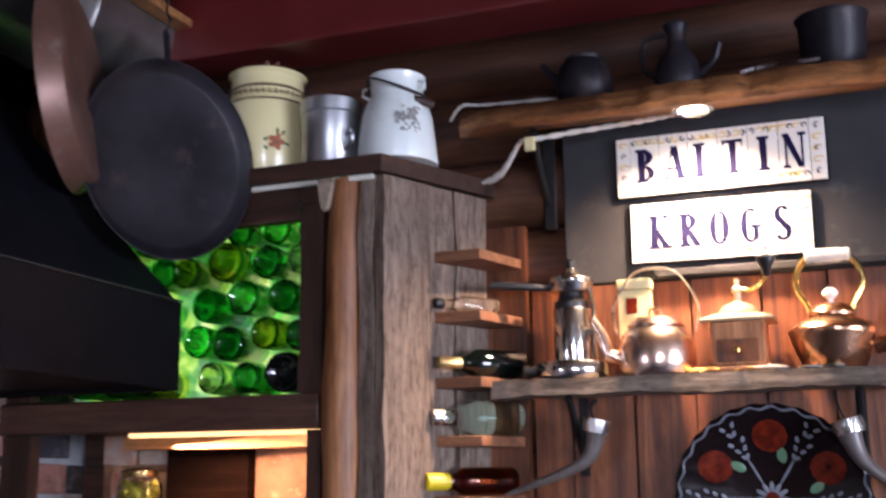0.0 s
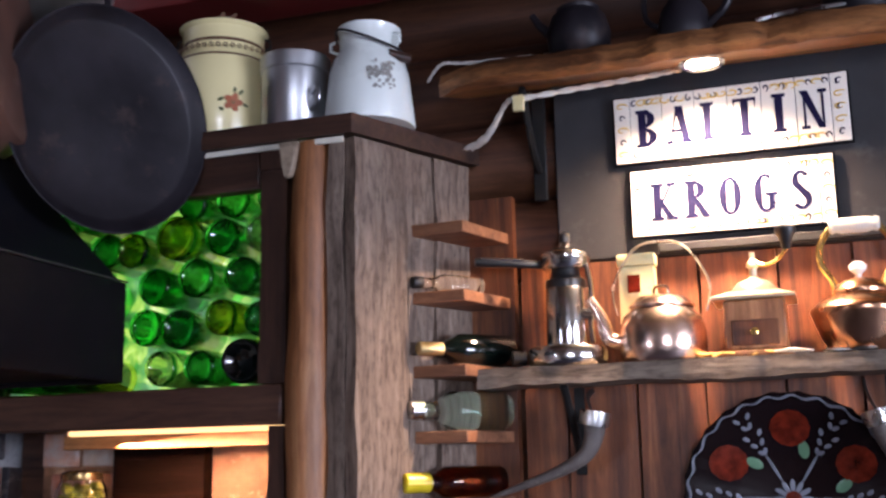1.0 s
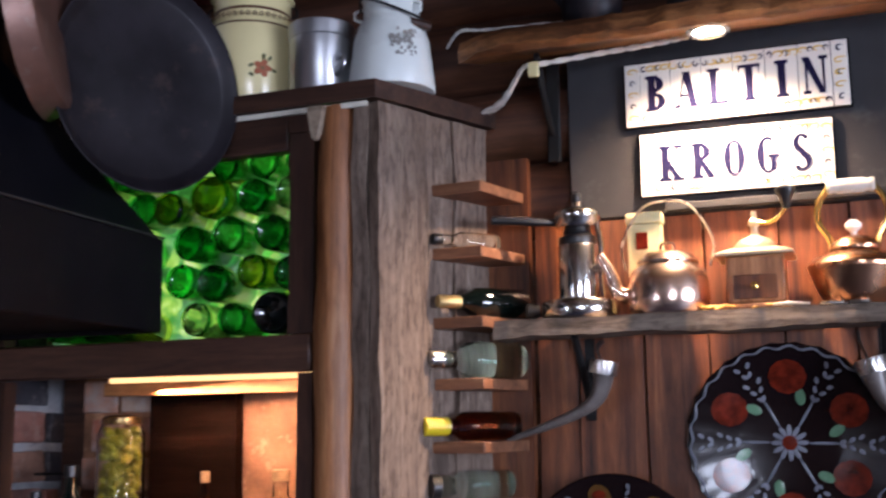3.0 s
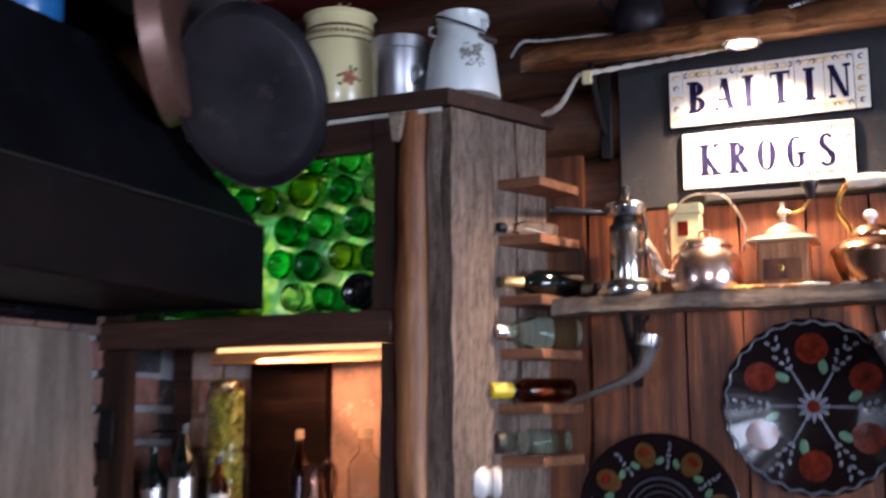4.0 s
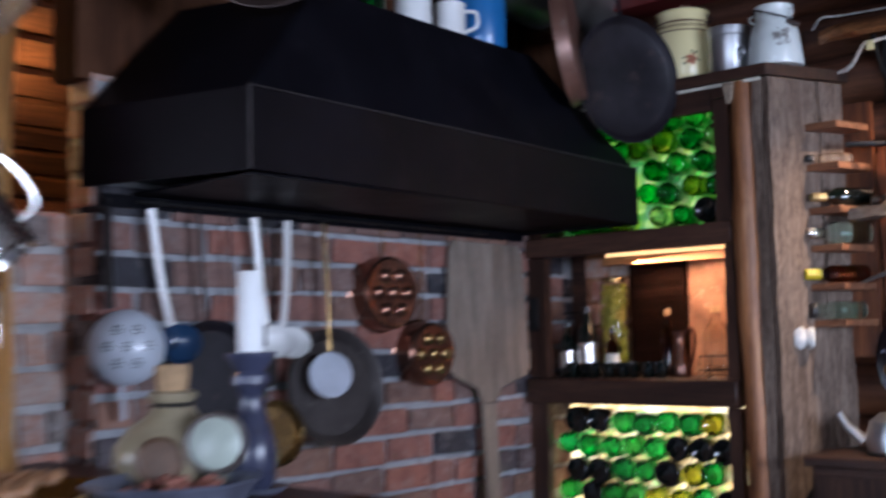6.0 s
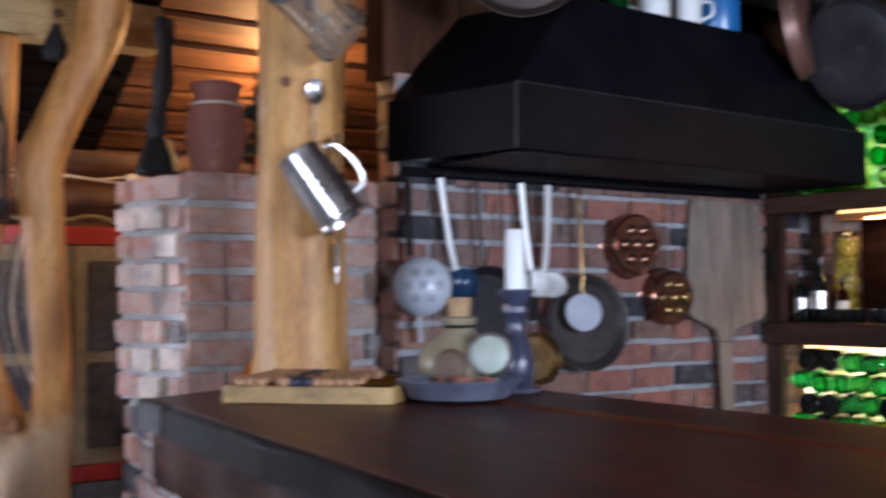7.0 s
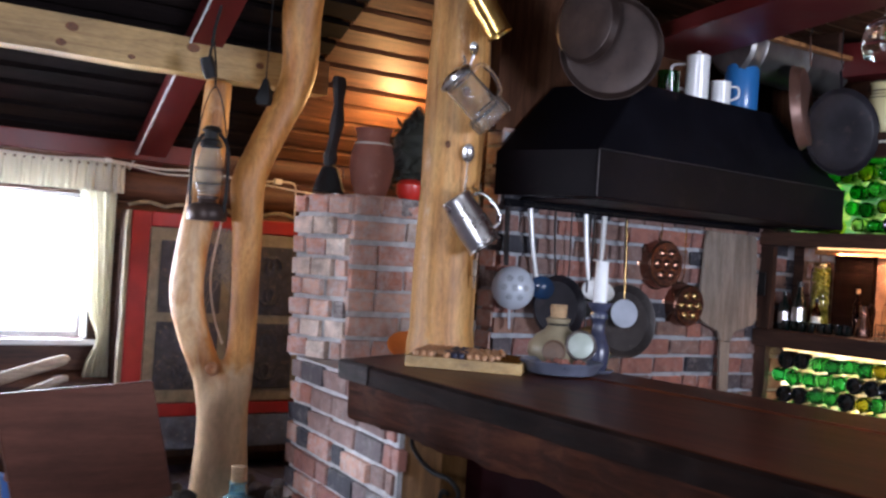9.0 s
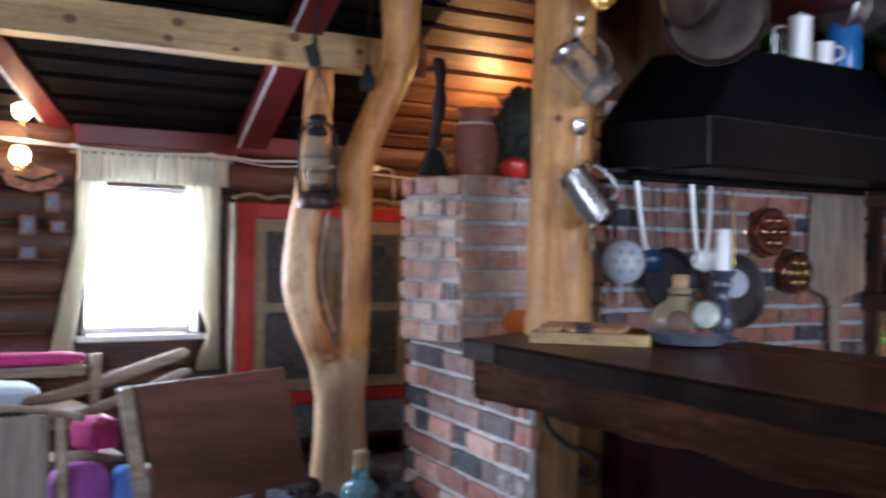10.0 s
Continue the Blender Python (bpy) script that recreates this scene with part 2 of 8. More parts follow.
def brick_mat(name, sooty=0.0):
    m, n, l, b = mat(name)
    oi = n.new("ShaderNodeObjectInfo")
    if sooty:
        base = ramp(n, [(0.0, (0.330, 0.128, 0.088)), (0.22, (0.272, 0.117, 0.093)), (0.42, (0.240, 0.140, 0.116)), (0.58, (0.176, 0.112, 0.098)),
                        (0.70, (0.295, 0.150, 0.100)), (0.78, (0.098, 0.078, 0.085)), (0.88, (0.034, 0.033, 0.043))])
    else:
        base = ramp(n, [(0.0, (0.460, 0.175, 0.112)), (0.25, (0.560, 0.245, 0.160)), (0.45, (0.600, 0.345, 0.240)), (0.62, (0.490, 0.265, 0.200)),
                        (0.78, (0.483, 0.345, 0.253)), (0.92, (0.299, 0.207, 0.172)), (0.985, (0.069, 0.063, 0.069))])
    l.new(oi.outputs["Random"], base.inputs[0])
    mp = coords(n, l)
    t = noise_tex(n, l, mp, 14, 8, 0.7)
    r = ramp(n, [(0.3, (0.45, 0.42, 0.42)), (0.55, (1, 1, 1)), (0.8, (1.25, 1.2, 1.15))])
    l.new(t.outputs["Fac"], r.inputs[0])
    c = mix(n, l, base.outputs[0], r.outputs[0], 0.85, "MULTIPLY")
    lime = noise_tex(n, l, mp, 22, 8, 0.75)
    rl = ramp(n, [(0.42 + 0.10 * sooty, (0, 0, 0)), (0.66 + 0.06 * sooty, (0.8 - 0.45 * sooty, 0.8 - 0.45 * sooty, 0.8 - 0.45 * sooty))])
    l.new(lime.outputs["Fac"], rl.inputs[0])
    c = mix(n, l, c, (0.50, 0.46, 0.43), rl.outputs[0])
    l.new(c, b.inputs["Base Color"])
    b.inputs["Roughness"].default_value = 0.68
    bump(n, l, b, lime.outputs["Fac"], 0.6, 0.006)
    return m


OLDGREY = wood("weathered_plank", (0.13, 0.092, 0.072), (0.235, 0.175, 0.138), (0.36, 0.285, 0.23), "z", 0.8, 34, 1.0, 3.2, spec=0.2, streak=26, streaks=0.3, tint=0.25, speck=0.75)
GREYX = wood("weathered_shelf", (0.10, 0.074, 0.058), (0.20, 0.160, 0.128), (0.32, 0.265, 0.215), "x", 0.85, 30, 1.0, 3.0, spec=0.2, streak=16, speck=0.7)
LOGBROWN = wood("brown_log", (0.21, 0.078, 0.031), (0.50, 0.205, 0.076), (0.68, 0.36, 0.165), "z", 0.45, 22, 0.7, 2.0, streak=8, streaks=0.45)
DARKZ = wood("dark_stain_upright", (0.028, 0.013, 0.009), (0.062, 0.028, 0.018), (0.105, 0.05, 0.03), "z", 0.45, 28, 0.4)
UPPERW = wood("smoked_upper_boards", (0.045, 0.019, 0.010), (0.095, 0.040, 0.020), (0.15, 0.07, 0.036), "z", 0.7, 22, 0.4, spec=0.12)
DARKX = wood("dark_stain_rail", (0.028, 0.013, 0.009), (0.062, 0.028, 0.018), (0.105, 0.05, 0.03), "x", 0.45, 28, 0.4)
WALLLOG = wood("dark_log_wall", (0.060, 0.022, 0.012), (0.13, 0.048, 0.024), (0.22, 0.088, 0.044), "x", 0.6, 20, 0.6)
WALLLOGY = wood("dark_log_wall_side", (0.045, 0.017, 0.010), (0.10, 0.038, 0.020), (0.17, 0.07, 0.036), "y", 0.6, 20, 0.6)
BOARDW = wood("warm_board", (0.056, 0.016, 0.006), (0.195, 0.060, 0.020), (0.40, 0.155, 0.055), "z", 0.5, 20, 0.6, 2.6, streaks=0.85, tint=1.0)
RACKW = wood("red_brown_rack", (0.16, 0.06, 0.028), (0.27, 0.11, 0.05), (0.36, 0.17, 0.085), "x", 0.6, 26, 0.4)
HONEYX = wood("honey_slab", (0.12, 0.045, 0.016), (0.36, 0.155, 0.055), (0.52, 0.26, 0.10), "x", 0.5, 13, 0.9, 2.4, streak=12, streaks=0.9, speck=0.6)
PINEY = wood("pale_pine_beam", (0.30, 0.17, 0.055), (0.50, 0.32, 0.115), (0.60, 0.42, 0.18), "y", 0.5, 20, 0.25, 3.4, streaks=0.12)
POSTW = wood("honey_post", (0.44, 0.185, 0.050), (0.70, 0.35, 0.105), (0.82, 0.50, 0.18), "z", 0.5, 16, 0.5, 2.2, streaks=0.45, speck=0.45)
def two_tone(m, pale):
    """Paler bare sapwood on the stem and, in patches, on the lighter arm of the trunk."""
    n, l = m.node_tree.nodes, m.node_tree.links
    b = n["Principled BSDF"]
    old = b.inputs["Base Color"].links[0].from_socket
    tc = n.new("ShaderNodeTexCoord")
    mp = n.new("ShaderNodeMapping")
    mp.inputs["Scale"].default_value = (1, 1, 0.45)
    l.new(tc.outputs["Object"], mp.inputs["Vector"])
    t = noise_tex(n, l, mp, 7, 5, 0.6, 0.8)
    sp = n.new("ShaderNodeSeparateXYZ")
    l.new(tc.outputs["Object"], sp.inputs[0])
    h = n.new("ShaderNodeMapRange")
    h.inputs[1].default_value, h.inputs[2].default_value = 0.80, 0.55
    h.inputs[3].default_value, h.inputs[4].default_value = 0.0, 0.56
    l.new(sp.outputs["Z"], h.inputs[0])
    s = n.new("ShaderNodeMapRange")
    s.inputs[1].default_value, s.inputs[2].default_value = -0.03, -0.25
    s.inputs[3].default_value, s.inputs[4].default_value = 0.0, 0.27
    l.new(sp.outputs["Y"], s.inputs[0])
    mx = n.new("ShaderNodeMath")
    mx.operation = "MAXIMUM"
    l.new(h.outputs[0], mx.inputs[0])
    l.new(s.outputs[0], mx.inputs[1])
    ad = n.new("ShaderNodeMath")
    ad.operation = "ADD"
    l.new(mx.outputs[0], ad.inputs[0])
    l.new(t.outputs["Fac"], ad.inputs[1])
    r = ramp(n, [(0.68, (0, 0, 0)), (0.90, (0.9, 0.9, 0.9))])
    l.new(ad.outputs[0], r.inputs[0])
    g = noise_tex(n, l, mp, 45, 6, 0.7)
    rg = ramp(n, [(0.3, tuple(0.72 * c for c in pale)), (0.65, pale)])
    l.new(g.outputs["Fac"], rg.inputs[0])
    l.new(mix(n, l, old, rg.outputs[0], r.outputs[0]), b.inputs["Base Color"])


def weathered(m, pale, scale=6.0):
    """Bare, scuffed patches and darker weather stains, stretched along the grain."""
    n, l = m.node_tree.nodes, m.node_tree.links
    b = n["Principled BSDF"]
    old = b.inputs["Base Color"].links[0].from_socket
    mp = coords(n, l, (1, 1, 0.28), False)
    st = ramp(n, [(0.30, (0.36, 0.30, 0.25)), (0.46, (1, 1, 1))])
    l.new(noise_tex(n, l, mp, scale * 0.8, 6, 0.65, 0.7).outputs["Fac"], st.inputs[0])
    c = mix(n, l, old, st.outputs[0], 0.8, "MULTIPLY")
    k = ramp(n, [(0.58, (0, 0, 0)), (0.70, (0.75, 0.75, 0.75))])
    l.new(noise_tex(n, l, mp, scale * 1.7, 8, 0.7, 1.2).outputs["Fac"], k.inputs[0])
    l.new(mix(n, l, c, pale, k.outputs[0]), b.inputs["Base Color"])


weathered(POSTW, (0.66, 0.47, 0.31))
TRUNK = wood("peeled_trunk", (0.40, 0.135, 0.030), (0.60, 0.265, 0.066), (0.74, 0.41, 0.13), "z", 0.50, 7, 0.6, 1.7, streaks=0.5, speck=0.45)
two_tone(TRUNK, (0.72, 0.50, 0.28))
BARTOP = wood("bar_top", (0.042, 0.0105, 0.0046), (0.088, 0.0235, 0.0108), (0.140, 0.042, 0.020), "x", 0.38, 20, 0.35, spec=0.14)
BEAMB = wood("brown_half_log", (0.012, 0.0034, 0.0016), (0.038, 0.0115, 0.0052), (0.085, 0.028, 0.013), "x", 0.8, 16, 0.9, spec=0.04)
# Greyer than the rest of the edge: window light put into the colour.
WORNEND = wood("lit_worn_grey_end", (0.009, 0.006, 0.005), (0.020, 0.014, 0.0125), (0.046, 0.036, 0.033), "x", 0.8, 24, 0.9, spec=0.1)
BLACKEDGE = wood("near_black_wood", (0.0052, 0.0026, 0.0019), (0.0115, 0.0054, 0.0038), (0.026, 0.012, 0.0078), "x", 0.75, 16, 0.8, spec=0.025)
SCROLLI = plain("blackened_scroll_iron", (0.0055, 0.005, 0.005), 0.7, 0, 0.3, 20, 0.25, spec=0.08)
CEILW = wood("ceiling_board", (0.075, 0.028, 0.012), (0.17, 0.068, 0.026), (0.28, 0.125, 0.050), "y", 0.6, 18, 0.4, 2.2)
CEILF = wood("darker_ceiling_board", (0.036, 0.016, 0.009), (0.080, 0.036, 0.018), (0.13, 0.062, 0.032), "y", 0.7, 18, 0.4, 2.2, spec=0.15)
# Near-black copy of the ceiling boards, coloured for the unlit part.
CEILD = wood("shaded_ceiling_board", (0.005, 0.004, 0.004), (0.010, 0.007, 0.007), (0.018, 0.012, 0.010), "y", 0.8, 18, 0.4, spec=0.08)
# Dark red with the shade under the bar's overhang put into it.
REDD = plain("shaded_red_panel", (0.0095, 0.0011, 0.0016), 0.7, 0, 0.4, 5, 0.1, spec=0.04)
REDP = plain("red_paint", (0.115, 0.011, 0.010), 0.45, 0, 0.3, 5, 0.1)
REDW = plain("red_frame_paint", (0.34, 0.018, 0.018), 0.45, 0, 0.3, 6, 0.1)
FLOORW = wood("blue_floor_board", (0.04, 0.043, 0.075), (0.085, 0.090, 0.16), (0.13, 0.135, 0.22), "x", 0.5, 18, 0.4)
MORTAR = plain("mortar", (0.50, 0.49, 0.48), 0.9, 0, 0.35, 18, 0.6, (0.34, 0.33, 0.32))
BRICK = brick_mat("old_brick")
SOOTBRICK = brick_mat("sooty_kitchen_brick", 1.0)
SOOTMORTAR = plain("smoked_mortar", (0.38, 0.39, 0.41), 0.9, 0, 0.35, 18, 0.6, (0.20, 0.20, 0.215))
# Dark copy of the honey post, with the shade under the bar in it.
SUPPW = wood("shaded_honey_post", (0.065, 0.030, 0.010), (0.115, 0.055, 0.019), (0.165, 0.085, 0.033), "z", 0.75, 16, 0.5, 2.2, spec=0.05)
BLACKM = plain("black_sheet_iron", (0.0042, 0.0041, 0.0064), 0.45, 0.0, 0.35, 4, 0.12, (0.0066, 0.0062, 0.0092), spec=0.10)
HOODLIP = plain("paler_hood_lip", (0.0062, 0.0047, 0.0062), 0.48, 0.0, 0.4, 3, 0.12, (0.0115, 0.0080, 0.0092), spec=0.10)
IRON = plain("wrought_iron", (0.010, 0.0095, 0.0095), 0.55, 0.1, 0.3, 20, 0.25, spec=0.3)
ZINC = plain("dull_zinc", (0.36, 0.345, 0.33), 0.33, 0.9, 0.3, 7, 0.1)
BROWNIRON = plain("brown_seasoned_iron", (0.055, 0.036, 0.030), 0.38, 0.4, 0.45, 6, 0.15, (0.03, 0.022, 0.020), spec=0.3)
CASTI = plain("cast_iron", (0.017, 0.0145, 0.0185), 0.42, 0.2, 0.6, 5, 0.2, (0.042, 0.029, 0.028), spec=0.25)
STEEL = plain("polished_steel", (0.62, 0.60, 0.57), 0.19, 1.0, 0.12, 7, 0.03)
ALU = plain("dull_aluminium", (0.55, 0.56, 0.58), 0.36, 1.0, 0.2, 8, 0.06)
PEWTER = plain("pewter", (0.62, 0.605, 0.58), 0.27, 1.0, 0.2, 10, 0.06)
BRASS = plain("brass", (0.72, 0.46, 0.14), 0.24, 1.0, 0.2, 9, 0.04)
PALEBR = plain("pale_worn_brass", (0.78, 0.66, 0.46), 0.34, 0.85, 0.2, 9, 0.05)
COPPER = plain("copper", (0.78, 0.42, 0.24), 0.27, 1.0, 0.25, 9, 0.05, (0.52, 0.27, 0.16))
OLDCOP = plain("tarnished_copper", (0.23, 0.115, 0.080), 0.22, 0.9, 0.4, 9, 0.08, (0.09, 0.05, 0.042))
PANCOP = plain("worn_copper_pan", (0.17, 0.085, 0.062), 0.36, 0.35, 0.45, 7, 0.12, (0.21, 0.145, 0.12), spec=0.4)
PANGREY = plain("worn_grey_iron", (0.052, 0.044, 0.042), 0.42, 0.3, 0.5, 5, 0.15, (0.10, 0.085, 0.08), spec=0.3)
OLDBRASS = plain("tarnished_brass", (0.27, 0.175, 0.07), 0.26, 0.9, 0.35, 9, 0.08, (0.18, 0.12, 0.07))
ROSEC = plain("tinned_copper", (0.78, 0.56, 0.45), 0.24, 1.0, 0.2, 9, 0.04)
CREAM = plain("cream_enamel", (0.78, 0.68, 0.36), 0.28, 0, 0.08, 4, 0.03, coat=0.3)
PALEBLUE = plain("pale_blue_enamel", (0.80, 0.85, 0.82), 0.28, 0, 0.08, 4, 0.03, coat=0.3)
WHITEE = plain("white_enamel", (0.78, 0.78, 0.76), 0.25, 0, 0.08, 4, 0.02, coat=0.3)
BLUEE = plain("blue_enamel", (0.025, 0.16, 0.42), 0.3, 0, 0.15, 5, 0.02, coat=0.3)
PORC = plain("white_porcelain", (0.80, 0.79, 0.76), 0.2, 0, 0.06, 6, 0.02, coat=0.4)
TILEW = plain("tile_glaze", (0.80, 0.76, 0.68), 0.42, 0, 0.06, 8, 0.02)
TILEB = plain("tile_blue", (0.013, 0.011, 0.040), 0.6, 0, 0.2, 30, 0.0, spec=0.05)
TILEY = plain("tile_ochre", (0.72, 0.47, 0.07), 0.35, 0, 0.2, 30, 0.0)
SLATE = plain("slate_board", (0.040, 0.039, 0.042), 0.7, 0, 0.35, 3.5, 0.15, (0.058, 0.057, 0.060), spec=0.15)
CERAM = plain("brown_glaze", (0.009, 0.0042, 0.0045), 0.20, 0, 0.3, 6, 0.08, spec=0.35, coat=0.12)
CREDF = plain("glaze_red", (0.130, 0.014, 0.005), 0.2, 0, 0.75, 34, 0.05, coat=0.12)
CGREY = plain("glaze_grey", (0.17, 0.18, 0.215), 0.25, 0, 0.2, 20, 0.05, coat=0.12)
CGREEN = plain("glaze_green", (0.11, 0.22, 0.13), 0.25, 0, 0.2, 20, 0.05, coat=0.12)
RINGG = plain("glaze_dim_grey", (0.075, 0.080, 0.105), 0.25, 0, 0.2, 20, 0.05, coat=0.12)
COCHRE = plain("glaze_ochre", (0.105, 0.050, 0.013), 0.2, 0, 0.3, 20, 0.05, coat=0.12)
TERRA = plain("terracotta", (0.33, 0.125, 0.085), 0.7, 0, 0.25, 6, 0.15, (0.40, 0.19, 0.14))
ORANGE = plain("orange_plate", (0.62, 0.165, 0.035), 0.3, 0, 0.2, 8, 0.03)
REDPOT = plain("red_enamel", (0.55, 0.03, 0.02), 0.3, 0, 0.15, 6, 0.02, coat=0.3)
HORN = plain("horn", (0.13, 0.11, 0.10), 0.3, 0, 0.6, 9, 0.1, (0.30, 0.27, 0.24))
GREYWOOD = wood("grey_oven_peel", (0.19, 0.155, 0.125), (0.27, 0.225, 0.185), (0.34, 0.29, 0.24), "z", 0.7, 20, 0.35, streaks=0.15)
STONEW = plain("grey_stoneware", (0.14, 0.15, 0.20), 0.3, 0, 0.35, 9, 0.08, (0.09, 0.09, 0.13))
JUGC = plain("ochre_stoneware", (0.30, 0.25, 0.16), 0.35, 0, 0.3, 9, 0.08)
SAGE = plain("sage_glaze", (0.42, 0.47, 0.40), 0.35, 0, 0.2, 9, 0.05)
WAX = plain("white_wax", (0.86, 0.87, 0.86), 0.45, 0, 0.03, 6, 0.0)
CORK = plain("cork", (0.42, 0.27, 0.14), 0.85, 0, 0.3, 60, 0.3)
ABAW = wood("yellow_box_wood", (0.46, 0.27, 0.08), (0.58, 0.37, 0.13), (0.66, 0.46, 0.19), "x", 0.5, 24, 0.2)
BEADL = plain("light_bead", (0.46, 0.24, 0.12), 0.35, 0, 0.25, 25, 0.0)
BEADD = plain("dark_bead", (0.030, 0.032, 0.055), 0.3, 0, 0.25, 25, 0.0)
PINK = plain("magenta_cloth", (0.50, 0.04, 0.20), 0.85, 0, 0.25, 12, 0.3)
PURPLE = plain("purple_cloth", (0.50, 0.15, 0.60), 0.85, 0, 0.25, 12, 0.3)
PALECL = plain("pale_blue_cloth", (0.62, 0.74, 0.80), 0.9, 0, 0.12, 12, 0.3)
BLUECL = plain("blue_cloth", (0.10, 0.24, 0.65), 0.85, 0, 0.25, 12, 0.3)
TWINE = plain("grey_twine", (0.20, 0.17, 0.14), 0.8, 0, 0.5, 30, 0.1)
CORD = plain("white_cord", (0.66, 0.62, 0.56), 0.7, 0, 0.15, 40, 0.1)
PALEW = wood("pale_peeled_wood", (0.24, 0.175, 0.12), (0.38, 0.295, 0.215), (0.52, 0.43, 0.33), "y", 0.6, 20, 0.3)
BROWNB = wood("brown_bench_board", (0.085, 0.030, 0.019), (0.110, 0.040, 0.025), (0.135, 0.050, 0.032), "y", 0.6, 18, 0.2, spec=0.2, streaks=0.12, speck=0.15)
PANELD = plain("carved_panel", (0.050, 0.050, 0.062), 0.6, 0, 0.6, 16, 0.7, (0.15, 0.12, 0.085))
PANELF = plain("gilt_grey_moulding", (0.24, 0.20, 0.13), 0.55, 0, 0.35, 20, 0.4)
PANELB = plain("blue_grey_panel", (0.12, 0.15, 0.21), 0.6, 0, 0.5, 12, 0.5, (0.28, 0.30, 0.33))
HERB = plain("dried_herb", (0.022, 0.024, 0.016), 0.9, 0, 0.5, 25, 0.4)
HARN = plain("worn_black_leather", (0.018, 0.015, 0.014), 0.6, 0, 0.5, 14, 0.4, (0.045, 0.038, 0.034))
BLACKP = plain("black_plastic", (0.012, 0.012, 0.013), 0.3, 0, 0.2, 20, 0.02)
PAPER = plain("paper_label", (0.70, 0.66, 0.56), 0.8, 0, 0.1, 20, 0.05)
YFOIL = plain("yellow_capsule", (0.72, 0.56, 0.02), 0.3, 0, 0.15, 20, 0.05)
GFOIL = plain("gold_capsule", (0.62, 0.46, 0.20), 0.3, 0.7, 0.15, 20, 0.05)
PLAST = plain("warm_plaster", (0.38, 0.19, 0.105), 0.6, 0, 0.55, 7, 0.5, (0.52, 0.32, 0.20), spec=0.35)
PEPPER = plain("pickled_pepper", (0.42, 0.36, 0.04), 0.35, 0, 0.4, 18, 0.1)
ORCH = plain("dried_peel", (0.66, 0.33, 0.06), 0.6, 0, 0.25, 20, 0.2)
G_GREEN = glass("green_glass", (0.11, 0.74, 0.22), vary=0.4)
G_DEEP = glass("deep_green_glass", (0.035, 0.46, 0.13), vary=0.5)
G_OLIVE = glass("olive_glass", (0.46, 0.50, 0.035), vary=0.55)
G_PALE = glass("pale_glass", (0.86, 0.93, 0.72))
G_DARK = plain("black_glass", (0.003, 0.006, 0.005), 0.06, 0, 0.3, 20, 0.0, coat=0.5)
G_CLEAR = glass("clear_glass", (0.95, 0.97, 0.96), ior=1.35)
G_TINT = glass("greenish_clear_glass", (0.72, 0.86, 0.80), 0.02, 1.3)
G_SMOKE = glass("clouded_globe", (0.86, 0.88, 0.86), 0.08, 1.15)
G_SMOKE.node_tree.nodes["Principled BSDF"].inputs["Transmission Weight"].default_value = 0.95
G_MUG = glass("thick_mug_glass", (0.98, 0.98, 0.96), 0.02, 1.34)
G_MUG.node_tree.nodes["Principled BSDF"].inputs["Transmission Weight"].default_value = 0.97
# Paler steel for the highlights drawn along the hood's edges.
WORN = plain("edge_glint_steel", (0.07, 0.062, 0.062), 0.4, 0.5, 0.5, 30, 0.1)
KNOTB = plain("brown_knot", (0.17, 0.062, 0.022), 0.6, 0, 0.5, 40, 0.2)
G_RIM = glass("bottle_rim_glass", (0.010, 0.20, 0.045), 0.06)
NAVY = plain("navy_glaze", (0.05, 0.055, 0.095), 0.22, 0, 0.4, 9, 0.06, (0.03, 0.03, 0.05))
MEDAL = plain("brown_medallion", (0.13, 0.075, 0.045), 0.5, 0, 0.4, 30, 0.3)
G_AMBER = glass("amber_glass", (0.30, 0.07, 0.02))
G_AQUA = glass("aqua_glass", (0.40, 0.78, 0.88), 0.05, 1.3)
G_AQUA.node_tree.nodes["Principled BSDF"].inputs["Transmission Weight"].default_value = 0.75

# ---- the shell of the room ----
rng = random.Random(7)
XW, YN, YS, XE, ZC = -3.25, 3.62, -4.55, 4.40, 2.74

structure("ground", bbox(-40, 40, -40, 40, -0.30, -0.22), plain("grass", (0.06, 0.10, 0.03), 0.9), "green grass ground around the log house")
structure("floor", bbox(XW - 0.25, XE + 0.2, YS - 0.2, YN + 0.25, -0.2, -0.03), FLOORW, "worn blue painted board floor")

# north log wall, behind cabinet and shelves
bm = bmesh.new()
box(bm, XW - 0.25, XE + 0.2, YN + 0.10, YN + 0.30, -0.03, ZC + 0.1)
wall_n = structure("wall_north", bm, WALLLOG, "dark red-brown log wall")
for k in range(13):
    z = 0.10 + 0.205 * k
    bm = bmesh.new()
    tube(bm, [(XW, YN + 0.112, z), (-0.3, YN + 0.110, z + 0.004), (XE, YN + 0.112, z)], 0.105, 14, 1.0)
    part("log", bm, WALLLOG, wall_n)

# west log wall with the window
WY0, WY1, WZ0, WZ1 = -1.03, -0.41, 0.72, 1.50
bm = bmesh.new()
box(bm, XW - 0.22, XW, YS, -2.92, -0.03, ZC)
box(bm, XW - 0.22, XW, -2.18, WY0, -0.03, ZC)
box(bm, XW - 0.22, XW, -2.92, -2.18, -0.03, WZ0)
box(bm, XW - 0.22, XW, -2.92, -2.18, WZ1, ZC)
box(bm, XW - 0.22, XW, WY1, YN + 0.05, -0.03, ZC)
box(bm, XW - 0.22, XW, WY0, WY1, -0.03, WZ0)
box(bm, XW - 0.22, XW, WY0, WY1, WZ1, ZC)
wall_w = structure("wall_west", bm, WALLLOGY, "dark brown log wall with a bright window")
